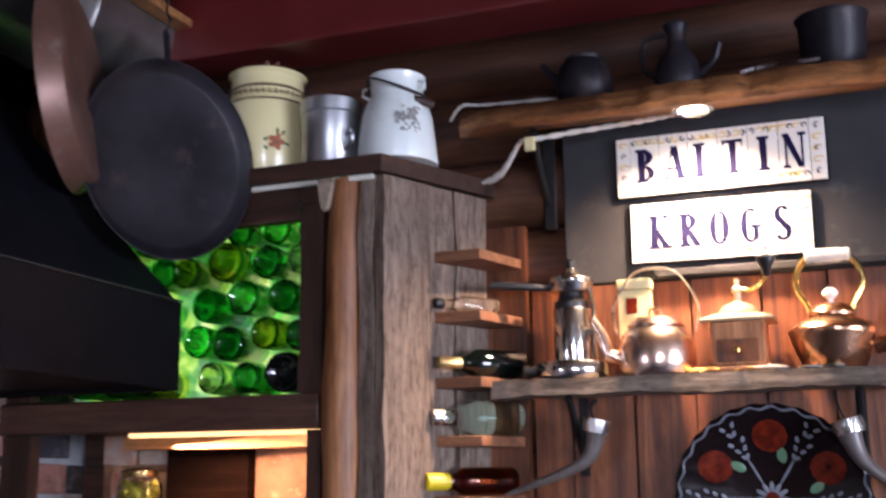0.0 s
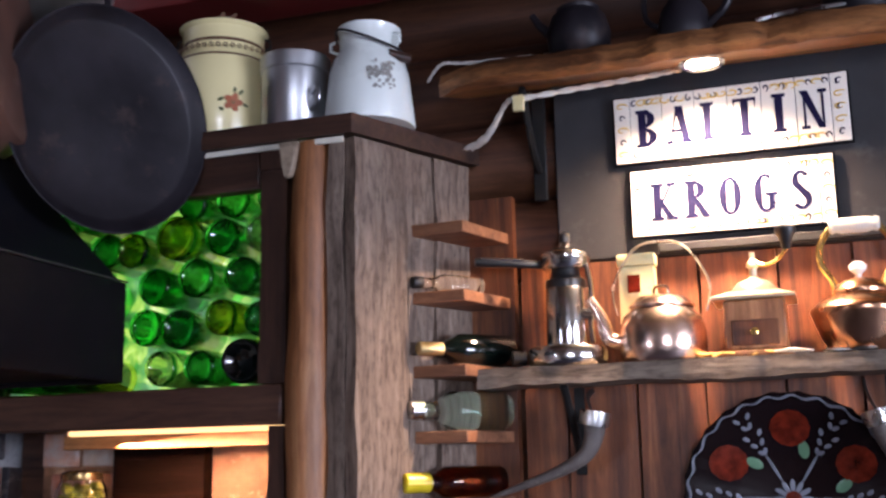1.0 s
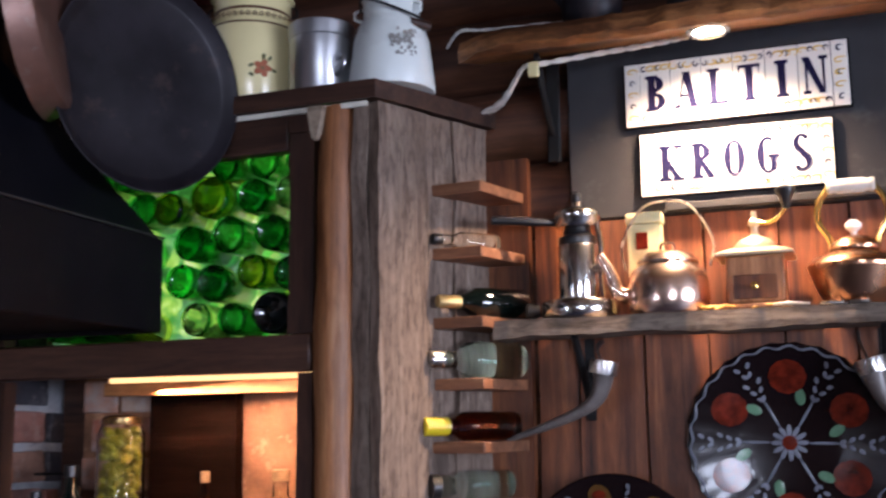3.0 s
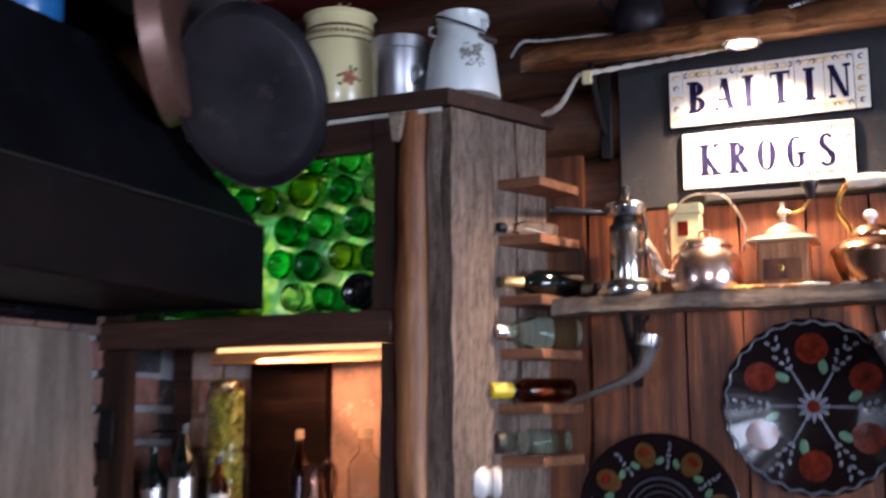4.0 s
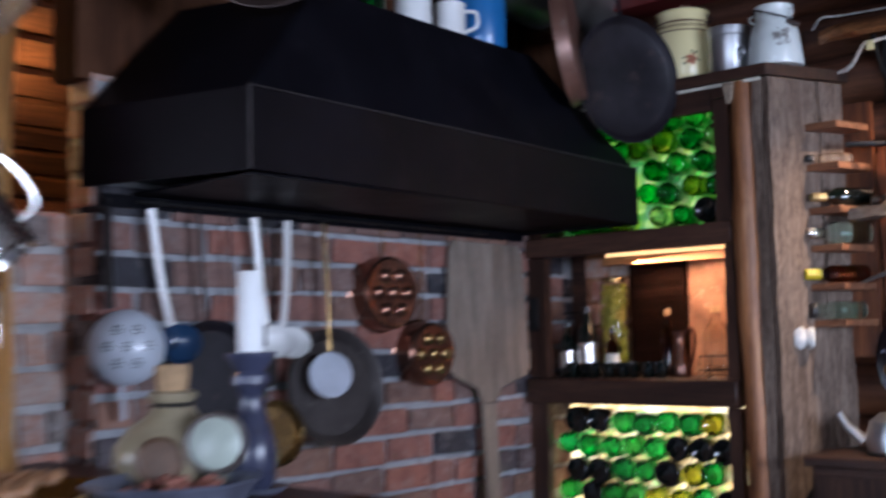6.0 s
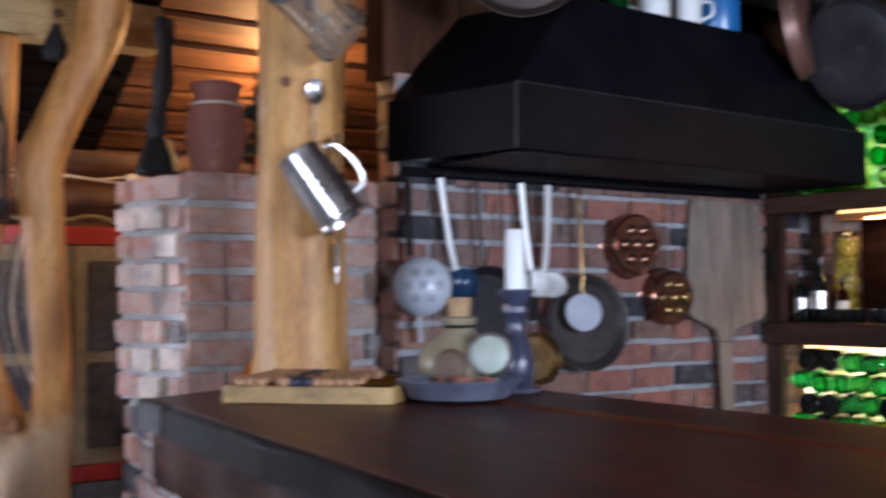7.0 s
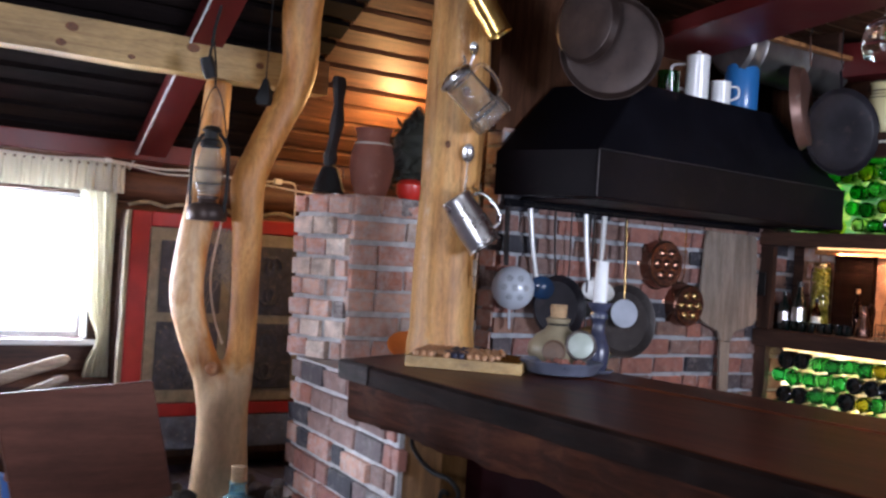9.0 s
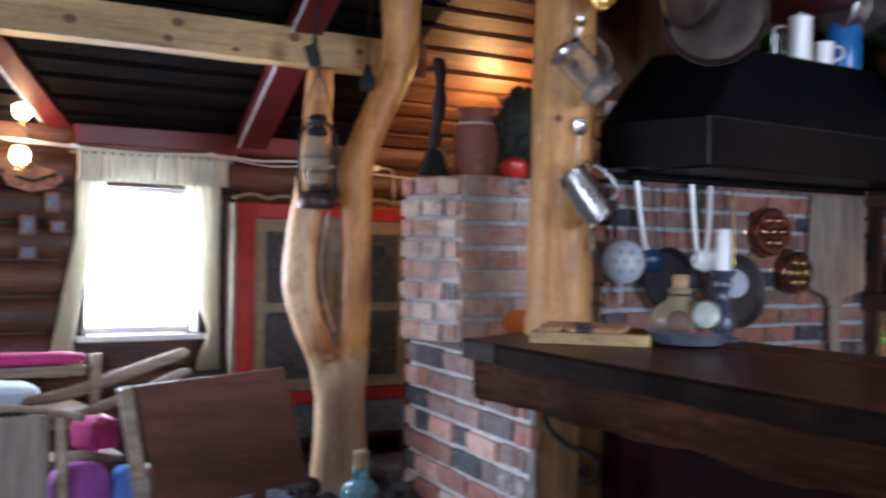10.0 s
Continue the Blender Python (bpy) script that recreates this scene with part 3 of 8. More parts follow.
for k in range(10):
    z = 0.09 + 0.185 * k
    for a, b in (((YS, -2.99), (-2.11, WY0 - 0.07), (WY1 + 0.07, YN)) if WZ0 - 0.08 < z < WZ1 + 0.08 else ((YS, YN),)):
        bm = bmesh.new()
        tube(bm, [(XW - 0.03, a, z), (XW - 0.028, (a + b) / 2, z), (XW - 0.03, b, z)], 0.094, 12)
        part("log", bm, WALLLOGY, wall_w)

# south and east walls, each with a window that lets the day in
for name, ax in (("wall_south", "y"), ("wall_east", "x")):
    bm = bmesh.new()
    if ax == "y":
        a0, a1 = XW - 0.2, XE
        for u0, u1, z0, z1 in ((a0, 1.95, 0, ZC), (3.25, a1, 0, ZC), (1.95, 3.25, 0, 0.95), (1.95, 3.25, 1.95, ZC)):
            box(bm, u0, u1, YS - 0.2, YS, z0 - 0.03, z1)
    else:
        for u0, u1, z0, z1 in ((YS, 0.0, 0, ZC), (2.20, YN + 0.05, 0, ZC), (0.0, 2.20, 0, 0.95), (0.0, 2.20, 1.95, ZC)):
            box(bm, XE, XE + 0.2, u0, u1, z0 - 0.03, z1)
    structure(name, bm, WALLLOG if ax == "y" else WALLLOGY, "dark brown plank wall with a window opening")

# ceiling: flat part, and the part that slopes down to the west wall
bm = bmesh.new()
box(bm, -1.95, XE + 0.2, YS - 0.2, YN + 0.25, ZC + 0.04, ZC + 0.2)
x = -1.95
while x < XE:
    w = rng.uniform(0.15, 0.19)
    box(bm, x, x + w, YS, YN + 0.2, ZC, ZC + 0.05)
    x += w + rng.uniform(0.02, 0.035)
tagged(make("ceiling", bm, CEILF, False), "dark brown board ceiling with gaps", "ceiling", kind="structure")
SL = Matrix.Translation((-1.95, 0, 2.56)) @ Matrix.Rotation(-math.atan2(0.80, 1.30), 4, "Y")
# One boarding in two tones: the southern part has its shade painted in.
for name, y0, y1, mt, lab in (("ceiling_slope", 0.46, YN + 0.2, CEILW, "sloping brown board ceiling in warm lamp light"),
                              ("ceiling_slope_dark", YS, 0.46, CEILD, "sloping board ceiling with its shade put into a black-brown colour")):
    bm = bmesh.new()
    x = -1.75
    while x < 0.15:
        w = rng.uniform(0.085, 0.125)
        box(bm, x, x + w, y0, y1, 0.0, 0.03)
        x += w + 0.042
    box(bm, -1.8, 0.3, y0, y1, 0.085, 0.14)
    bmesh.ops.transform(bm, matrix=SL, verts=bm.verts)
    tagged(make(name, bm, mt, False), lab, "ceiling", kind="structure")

# red roof beams
def beam(name, bm, material, label, group="roof beams"):
    return solo(name, bm, material, label, "beam", group, smooth=False)

for y0, y1 in ((-0.31, -0.15),):
    bm = bmesh.new()
    box(bm, -1.62, 0.1, y0, y1, -0.10, 0.0, 0.006)
    for v in bm.verts:
        v.co.y -= 0.085 * (v.co.x + 0.68)
    bmesh.ops.transform(bm, matrix=SL, verts=bm.verts)
    rb = beam("roof_beam", bm, REDP, "dark red painted sloping roof beam")
    bm = bmesh.new()
    pts = [SL @ Vector((-1.58 + 1.55 * k / 40, y0 - 0.008 - 0.085 * (-0.90 + 1.55 * k / 40), -0.10 + 0.002 * math.sin(k * 2.1))) for k in range(41)]
    tube(bm, pts, [0.005 + 0.003 * (k % 2) for k in range(41)], 5)
    solo("tinsel_strip", bm, WHITEE, "silvery tinsel strip along the red beam edge", "tinsel", "tinsel strips")
hip_a, hip_b = Vector((-3.36, -0.985, 1.690)), Vector((-2.42, -1.765, 2.270))
hip_x = (hip_b - hip_a).normalized()
hip_y = (SL.to_3x3() @ Vector((0, 0, 1))).normalized().cross(hip_x).normalized()
hip_z = hip_x.cross(hip_y)
hip = Matrix((hip_x, hip_y, hip_z)).transposed().to_4x4()
hip.translation = hip_a
bm = bmesh.new()
box(bm, -0.05, (hip_b - hip_a).length, -0.10, 0.0, -0.02, 0.10, 0.006, hip)
beam("roof_beam", bm, REDP, "dark red painted hip beam in the corner of the roof")
bm = bmesh.new()
pts = [hip @ Vector((0.35 + 0.85 * k / 40, -0.104, -0.012 + 0.004 * math.sin(k * 2.1))) for k in range(41)]
tube(bm, pts, [0.008 + 0.005 * (k % 2) for k in range(41)], 5)
solo("tinsel_strip", bm, WHITEE, "silvery tinsel strip along the hip beam edge", "tinsel", "tinsel strips")
bm = bmesh.new()
box(bm, -3.172, -3.105, -1.12, 0.10, 1.700, 1.800, 0.006)
beam("wall_plate", bm, REDP, "dark red painted wall plate over the window")
bm = bmesh.new()
box(bm, -1.78, XE, 3.22, 3.40, 2.50, 2.70, 0.008)
beam("roof_beam", bm, REDP, "dark red painted roof beam above the cabinet")
bm = bmesh.new()
box(bm, -0.05, 2.6, -0.26, 0.20, -0.034, 0.048, 0.008, Matrix.Translation((-1.70, 2.276, 2.552)) @ Matrix.Rotation(math.atan2(-0.489, 1.42), 4, "Z"))
beam("roof_beam", bm, REDP, "dark red painted roof beam over the hood")
bm = bmesh.new()
plank(bm, -2.44, -2.29, YS, 0.432, 2.085, 2.255, rng, "y", 0.004, 20)
pine = thing("pine_beam", "pale knotty pine tie beam resting on a post", "beam", (-2.36, -2.0, 2.16))
part("timber", bm, PINEY, pine)
for y, z, r in ((-0.90, 2.205, 0.022), (-0.945, 2.128, 0.018), (-0.32, 2.208, 0.023), (0.034, 2.177, 0.017), (-1.375, 2.160, 0.021), (-1.80, 2.19, 0.022), (-0.62, 2.115, 0.013)):
    part("knot", lbm([(r * 1.0, -0.006), (r * 0.9, 0.0012), (r * 0.5, 0.002), (0, 0.001)], 18, Matrix.Translation((-2.2885, y, z)) @ Matrix.Rotation(radians(90), 4, "Y") @ Matrix.Diagonal((1, 1.5, 1, 1))), KNOTB, pine, "dark brown knot")

# window in the west wall
win = tagged(make("window_1", bbox(XW - 0.14, XW - 0.11, WY0, WY1, WZ0 - 0.0, WZ0 + 0.03), WHITEE, False), "white framed window, blown out by daylight", "window", kind="structure")
for y0, y1, z0, z1 in ((WY0, WY0 + 0.030, WZ0 + 0.032, WZ1), (WY1 - 0.030, WY1, WZ0 + 0.032, WZ1), (WY0 + 0.032, WY1 - 0.032, WZ1 - 0.025, WZ1)):
    part("window_frame", bbox(XW - 0.15, XW - 0.10, y0, y1, z0, z1, 0.004), WHITEE, win)
for y0 in (WY0 + 0.001, WY1 - 0.013):
    part("window_lining", bbox(XW - 0.098, XW + 0.004, y0, y0 + 0.012, WZ0 + 0.001, WZ1 - 0.002), WHITEE, win)
part("window_sill", bbox(XW - 0.13, XW + 0.05, WY0 - 0.04, WY1 + 0.04, WZ0 - 0.035, WZ0 - 0.003, 0.004), WHITEE, win)
pane = part("pane", bbox(XW - 0.127, XW - 0.123, WY0 + 0.030, WY1 - 0.030, WZ0 + 0.03, WZ1 - 0.025), G_CLEAR, win)
pane.visible_shadow = False
structure("backdrop", bbox(-6.2, -6.15, -4, 3, -0.2, 4.5), glow("bright_day", (0.93, 0.97, 1.0), 7.0), "bright hazy daylight outside the window")

# ---- brick work ----
COURSE = 0.105
ZBASE = 0.758


def brick_mesh(name, length, rnd, mt=BRICK):
    bm = bmesh.new()
    box(bm, -length / 2, length / 2, -0.055, 0.055, -0.0425, 0.0425, 0.0065, jit=0.0045, rnd=rnd)
    me = bpy.data.meshes.new(name)
    bm.to_mesh(me)
    bm.free()
    me.materials.append(mt)
    return me


STRETCH = [brick_mesh("brick", 0.245, rng) for _ in range(5)]
HEADER = [brick_mesh("brick", 0.118, rng) for _ in range(4)]
CLOSER = [brick_mesh("brick", 0.062, rng) for _ in range(2)]
# Pale smeared bricks that also carry the face's bright highlights in their colour.
LIMEB = plain("limed_highlight_brick", (0.60, 0.46, 0.36), 0.5, 0, 0.5, 14, 0.5, (0.74, 0.66, 0.56))
LIMED = [brick_mesh("brick", 0.118, rng, LIMEB) for _ in range(2)]
OLD = (STRETCH, HEADER, CLOSER)
rs = random.Random(8)
SOOTY = ([brick_mesh("brick", 0.245, rs, SOOTBRICK) for _ in range(5)], [brick_mesh("brick", 0.118, rs, SOOTBRICK) for _ in range(4)], [brick_mesh("brick", 0.062, rs, SOOTBRICK) for _ in range(2)])


def lay(parent, origin, along, facing, length, z0, z1, proud=0.008, start=0, heads=False, rough=0.004, pools=OLD, course=COURSE, size=1.0):
    """Courses of single bricks on a wall face: along it from origin; facing is the outward normal."""
    along, facing = Vector(along), Vector(facing)
    stretch, header, closer = pools
    ang = math.atan2(along.y, along.x)
    row, z = start, z0
    while z + 0.05 < z1:
        u, k = (-0.055 if heads and row % 2 else 0.0), row % 2
        first = True
        while u < length - 0.02:
            rest = length - u
            if heads and rest >= 0.118 * size:
                l, pool = 0.118, header
            elif first and k and not heads:
                l, pool = 0.118, header
            elif rest >= 0.245 * size and not (rng.random() < 0.16):
                l, pool = 0.245, stretch
            elif rest >= 0.118 * size:
                l, pool = 0.118, header
            else:
                l, pool = 0.062, closer
            first = False
            l *= size
            if u < 0:
                l, pool, u = 0.062 * size, closer, 0.0
            c = Vector(origin) + along * (u + l / 2) - facing * (0.055 - proud + rng.uniform(-rough, rough))
            b = new("brick", rng.choice(pool))
            b.parent = parent
            b.matrix_basis = Matrix.Translation((c.x, c.y, z + 0.405 * course + rng.uniform(-0.003, 0.003))) @ Matrix.Rotation(ang, 4, "Z") @ Matrix.Rotation(radians(rng.uniform(-0.8, 0.8)), 4, "Y") @ Matrix.Diagonal((size, 1, course / COURSE, 1))
            u += l + rng.uniform(0.015, 0.024)
        z += course
        row += 1

# ---- brick oven and kitchen wall ----
def column(bm, outline, z0, z1):
    """An outline in x and y, drawn up from z0 to z1."""
    a = [bm.verts.new((x, y, z0)) for x, y in outline]
    b = [bm.verts.new((x, y, z1)) for x, y in outline]
    bm.faces.new(a[::-1])
    bm.faces.new(b)
    for k in range(len(a)):
        bm.faces.new((a[k], a[(k + 1) % len(a)], b[(k + 1) % len(a)], b[k]))
    bmesh.ops.recalc_face_normals(bm, faces=bm.faces)


# the base runs on under the bar, slightly askew; the chimney block above it is set back
BASE0 = Vector((-2.09, 0.222, 0))
BASED = Vector((math.cos(radians(-10)), math.sin(radians(-10)), 0))
BASEN = Vector((BASED.y, -BASED.x, 0))
BASE1 = BASE0 + BASED * 1.285
CH0, CH1 = Vector((-2.125, 0.205, 0)), Vector((-1.795, 0.325, 0))
CHD = (CH1 - CH0).normalized()
CHN = Vector((CHD.y, -CHD.x, 0))
bm = bmesh.new()
column(bm, [((BASE0 - BASEN * 0.012).x + 0.012, (BASE0 - BASEN * 0.012).y), ((BASE1 - BASEN * 0.012).x - 0.004, (BASE1 - BASEN * 0.012).y), (BASE1.x - 0.004, 0.36), (-1.662, 0.36), (-1.662, 1.105), (-2.10, 1.105)], 0, ZBASE)
column(bm, [((CH0 - CHN * 0.012).x + 0.012, (CH0 - CHN * 0.012).y), ((CH1 - CHN * 0.012).x - 0.012, (CH1 - CHN * 0.012).y + 0.004), (-1.807, 1.105), (-2.12, 1.105)], ZBASE + 0.002, 1.49)
oven = solo("brick_oven", bm, MORTAR, "old red brick oven block with pale mortar", "oven", smooth=False)
wall_k = structure("wall_kitchen", bbox(-1.80, -1.662, 1.12, YN - 0.02, 0, 1.95), SOOTMORTAR, "old brick kitchen wall with grey mortar")

structure("wall_upper", bbox(-1.80, -1.666, 1.06, YN - 0.02, 1.952, ZC), UPPERW, "dark brown boards above the brick wall")

# ---- extractor hood ----
HX, HY0, HY1 = -1.060, 1.205, 3.19


def hood_lift(y):
    """The hood hangs a little out of level."""
    return 0.022 * (HY1 - y) / (HY1 - HY0)


hood = thing("extractor_hood", "large black sheet-metal hood over the hearth", "hood", (-1.36, 2.2, 1.60))
bm = bmesh.new()
for a in ((HX - 0.012, HX, HY0, HY1, 1.60, 1.826), (-1.645, HX - 0.013, HY1 - 0.012, HY1, 1.60, 1.826)):
    box(bm, *a, 0.003)
prism(bm, [(-1.645, 1.06), (HX - 0.013, HY0 + 0.001), (HX - 0.013, HY0 + 0.013), (-1.645, 1.072)], 1.60, 1.826)
for v in bm.verts:
    if v.co.y > 1.5 and v.co.z < 1.5:
        v.co = Vector((v.co.x, v.co.z, v.co.y))
bmesh.ops.recalc_face_normals(bm, faces=bm.faces)
for v in bm.verts:
    v.co.z += hood_lift(v.co.y)
part("lip", bm, HOODLIP, hood, "faintly paler black lip")
bm = bmesh.new()
lo = [bm.verts.new(p) for p in ((-1.645, 1.064, 1.824), (HX - 0.004, HY0 + 0.004, 1.824), (HX - 0.004, HY1 - 0.004, 1.824), (-1.645, HY1 - 0.004, 1.824))]
hi = [bm.verts.new(p) for p in ((-1.645, HY0 + 0.20, 2.200), (HX - 0.10, HY0 + 0.34, 2.200), (HX - 0.10, HY1 - 0.56, 2.200), (-1.645, HY1 - 0.56, 2.200))]
for k in range(4):
    bm.faces.new((lo[k], lo[(k + 1) % 4], hi[(k + 1) % 4], hi[k]))
bm.faces.new(hi)
bmesh.ops.recalc_face_normals(bm, faces=bm.faces)
bmesh.ops.bevel(bm, geom=[e for e in bm.edges if len(e.link_faces) == 2], offset=0.006, segments=2, affect="EDGES")
for v in bm.verts:
    v.co.z += hood_lift(v.co.y)
part("canopy", bm, BLACKM, hood)
# Black panel added to close the hood, for the dark inside it.
part("inner_baffle", bbox(-1.645, HX - 0.014, HY0 + 0.02, HY1 - 0.014, 1.612, 1.618), BLACKM, hood, "flat black panel standing for the dark hollow of the hood")
# Black strip added over the bricks where only the hood's shade falls.
part("back_flashing", bbox(-1.640, -1.626, 1.12, HY1 - 0.014, 1.572, 1.611, 0.002), BLACKM, hood, "black strip on the wall standing for the shade under the hood")
# Thin pale tubes stand in for the highlights on the lip's edges.
part("edge_rail", tbm([(HX + 0.001, HY0, 1.850), (HX + 0.001, HY1, 1.828)], 0.0028, 6), WORN, hood, "thin pale tube painting the highlight on the lip edge")
part("corner_edge", tbm([(HX, HY0 + 0.002, 1.624), (HX, HY0 + 0.002, 1.848)], 0.003, 6), WORN, hood, "thin pale tube painting the highlight on the lip corner")
part("hanging_rail", tbm([(-1.60, HY0 + 0.02, 1.588), (-1.60, HY1 - 0.3, 1.588)], 0.005, 8), IRON, hood, "black iron utensil rail under the hood")
for y in (HY0 + 0.1, 1.9, HY1 - 0.35):
    part("bracket", bbox(-1.648, -1.596, y - 0.008, y + 0.008, 1.582, 1.60), IRON, hood)


def lid_mug(name, x, y, z, r, h, mt, label, handle=True, hang=35):
    ob = thing(name, label, "mug", (x, y, z))
    part("body", lbm([(0, 0), (r * 0.96, 0), (r, 0.01), (r, h - 0.006), (r * 1.04, h), (r * 0.97, h), (r * 0.94, h - 0.01), (r * 0.92, 0.012), (0, 0.01)], 28, Matrix.Translation((x, y, z))), mt, ob)
    if handle:
        a = radians(hang)
        d = Vector((math.cos(a), math.sin(a), 0))
        p = Vector((x, y, z))
        part("handle", tbm(smooth_path([p + d * r * 0.95 + Vector((0, 0, h * 0.82)), p + d * (r + h * 0.30) + Vector((0, 0, h * 0.78)), p + d * (r + h * 0.32) + Vector((0, 0, h * 0.4)), p + d * r * 0.95 + Vector((0, 0, h * 0.22))], 5), 0.007, 7), mt, ob)
    return ob


HT = 2.213
mug = lid_mug("enamel_mug", -1.250, 2.268, HT, 0.055, 0.125, WHITEE, "small white enamel mug on the hood", True, 45)
can = lid_mug("enamel_jug", -1.250, 2.075, HT, 0.062, 0.235, WHITEE, "tall white enamel jug with a chipped rim", True, 215)
part("lid", lbm([(0.063, 0.236), (0.050, 0.245), (0.020, 0.250), (0.012, 0.262), (0, 0.265)], 20, Matrix.Translation((-1.250, 2.075, HT))), WHITEE, can)
lid_mug("green_jar", -1.27, 1.875, HT, 0.058, 0.125, G_GREEN, "green glass jar on the hood", False)
blue = thing("blue_canister", "tall blue enamel milk canister on the hood", "canister", (-1.285, 2.485, HT))
part("body", lbm([(0, 0), (0.090, 0), (0.094, 0.008), (0.094, 0.235), (0.085, 0.255), (0.074, 0.262), (0.074, 0.268)], 32, Matrix.Translation((-1.285, 2.485, HT))), BLUEE, blue)
part("lid", lbm([(0.079, 0.262), (0.081, 0.325), (0.077, 0.333), (0, 0.336)], 32, Matrix.Translation((-1.285, 2.485, HT))), BLUEE, blue)

# zinc trough slung under the ceiling
tr = thing("zinc_trough", "long dented zinc trough with a wooden rim board", "trough", (-1.30, 2.75, 2.40))
bm = bmesh.new()
rows_ = []
for i, yy in enumerate((2.40, 2.42, 2.50, 2.51, 2.52, 2.75, 2.90, 2.91, 2.92, 3.20, 3.30, 3.32)):
    s = 0.9 if i in (0, 11) else 1.03 if i in (3, 7) else 1.0
    rows_.append([bm.verts.new((-1.305 + 0.165 * s * math.cos(math.pi * k / 18), yy, 2.600 - 0.200 * s * math.sin(math.pi * k / 18))) for k in range(19)])
for a, b in zip(rows_, rows_[1:]):
    for k in range(18):
        bm.faces.new((a[k], a[k + 1], b[k + 1], b[k]))
bm.faces.new(rows_[0])
bm.faces.new(rows_[-1])
part("tub", bm, ZINC, tr, "dull zinc tub")
part("rim_board", bbox(-1.138, -1.085, 2.36, 3.36, 2.592, 2.618, 0.004), HONEYX, tr, "brown wooden rim board")
for y in (2.55, 3.10):
    part("strap", bbox(-1.48, -1.10, y, y + 0.04, 2.620, ZC, 0.003), DARKX, tr)

# ---- pans on hooks above the hood ----
def hanging_pan(name, c, nrm, r, depth, handle_to, mt, label, rim=0.012):
    ob = thing(name, label, "frying pan", c, "hanging pans")
    m = Matrix.Translation(c) @ Vector(nrm).to_track_quat("Z", "Y").to_matrix().to_4x4()
    part("pan", lbm([(0, 0), (r * 0.84, 0), (r * 0.91, 0.005), (r, depth), (r * 1.008, depth + 0.002), (r * 0.992, depth + 0.002), (r * 0.90, 0.012), (r * 0.86, 0.009), (r * 0.5, 0.0085), (0, 0.0095)], 48, m), mt, ob)
    q = Vector(c) + Vector((0, 0, r * 0.95))
    e = Vector(handle_to)
    part("handle", tbm([q, q.lerp(e, 0.3) , q.lerp(e, 0.9), e], [0.013, 0.010, 0.011, 0.006], 8, 0.5), mt, ob)
    part("hook", tbm(smooth_path([e, e + Vector((0.012, 0, 0.03)), e + Vector((0, 0, 0.06)), (e.x, e.y, ZC)], 4), 0.003, 6), IRON, ob, "thin iron hook")
    return ob


hanging_pan("frying_pan", (-0.985, 2.985, 2.140), (0.934, -0.352, -0.05), 0.243, 0.030, (-1.03, 3.03, 2.50), CASTI, "black iron frying pan hanging by its long handle")
hanging_pan("frying_pan", (-1.050, 2.777, 2.262), (-0.92, -0.43, -0.13), 0.236, 0.055, (-1.065, 2.775, 2.66), PANCOP, "worn copper-brown pan hanging edge-on")
hanging_pan("frying_pan", (-1.13, 1.305, 2.352), (0.70, -0.66, -0.28), 0.245, 0.045, (-1.20, 1.36, 2.68), BROWNIRON, "wide worn brown iron pan hanging above the hood")
hanging_pan("frying_pan", (-1.06, 1.05, 2.420), (0.95, 0.05, -0.30), 0.19, 0.040, (-1.10, 1.08, 2.68), BROWNIRON, "dark iron pan hanging in front of a wider one")

# ---- utensils on the brick wall ----
RX = -1.60


def stick(pts, r0, r1, mt, ob, name="handle", flat=0.5, label=""):
    pts = smooth_path(pts, 4)
    n = len(pts) - 1
    return part(name, tbm(pts, [r0 + (r1 - r0) * i / n for i in range(n + 1)], 8, flat), mt, ob, label)


def hook(ob, y, x=RX):
    part("hook", tbm([(x - 0.006, y, 1.590), (x + 0.010, y, 1.585), (x + 0.013, y, 1.568), (x + 0.004, y, 1.556)], 0.0025, 5), IRON, ob)


def ladle(y0, y1, zt, zb, r, mt, label, tilt=0.6, inner=None):
    ob = thing("ladle", label, "ladle", (RX, y0, zt), "ladles on the rail")
    hook(ob, y0)
    stick([(RX + 0.01, y0, zt), (RX + 0.014, y0 * 0.6 + y1 * 0.4, zt * 0.5 + zb * 0.5), (RX + 0.02, y1 - 0.01, zb + r * 0.9)], 0.018, 0.014, mt, ob, flat=0.8)
    m = Matrix.Translation((RX + 0.055, y1, zb)) @ Vector((0.75, -0.5, tilt)).to_track_quat("Z", "Y").to_matrix().to_4x4()
    part("bowl", lbm([(0, -r * 0.62), (r * 0.5, -r * 0.52), (r * 0.85, -r * 0.22), (r, 0.0), (r * 1.03, 0.004), (r * 0.96, 0.0), (r * 0.8, -r * 0.2), (r * 0.45, -r * 0.47), (0, -r * 0.56)], 26, m), inner or mt, ob)
    return ob


BLUEIN = plain("navy_enamel", (0.02, 0.05, 0.11), 0.25, 0, 0.2, 6, 0.03, coat=0.3)
ladle(1.262, 1.335, 1.570, 1.165, 0.062, WHITEE, "white-handled ladle with a navy enamel bowl", 0.35, BLUEIN)
ladle(1.655, 1.705, 1.570, 1.165, 0.062, WHITEE, "white enamel ladle on the rail")
ladle(1.797, 1.775, 1.568, 1.160, 0.060, WHITEE, "white enamel ladle with a bent handle")

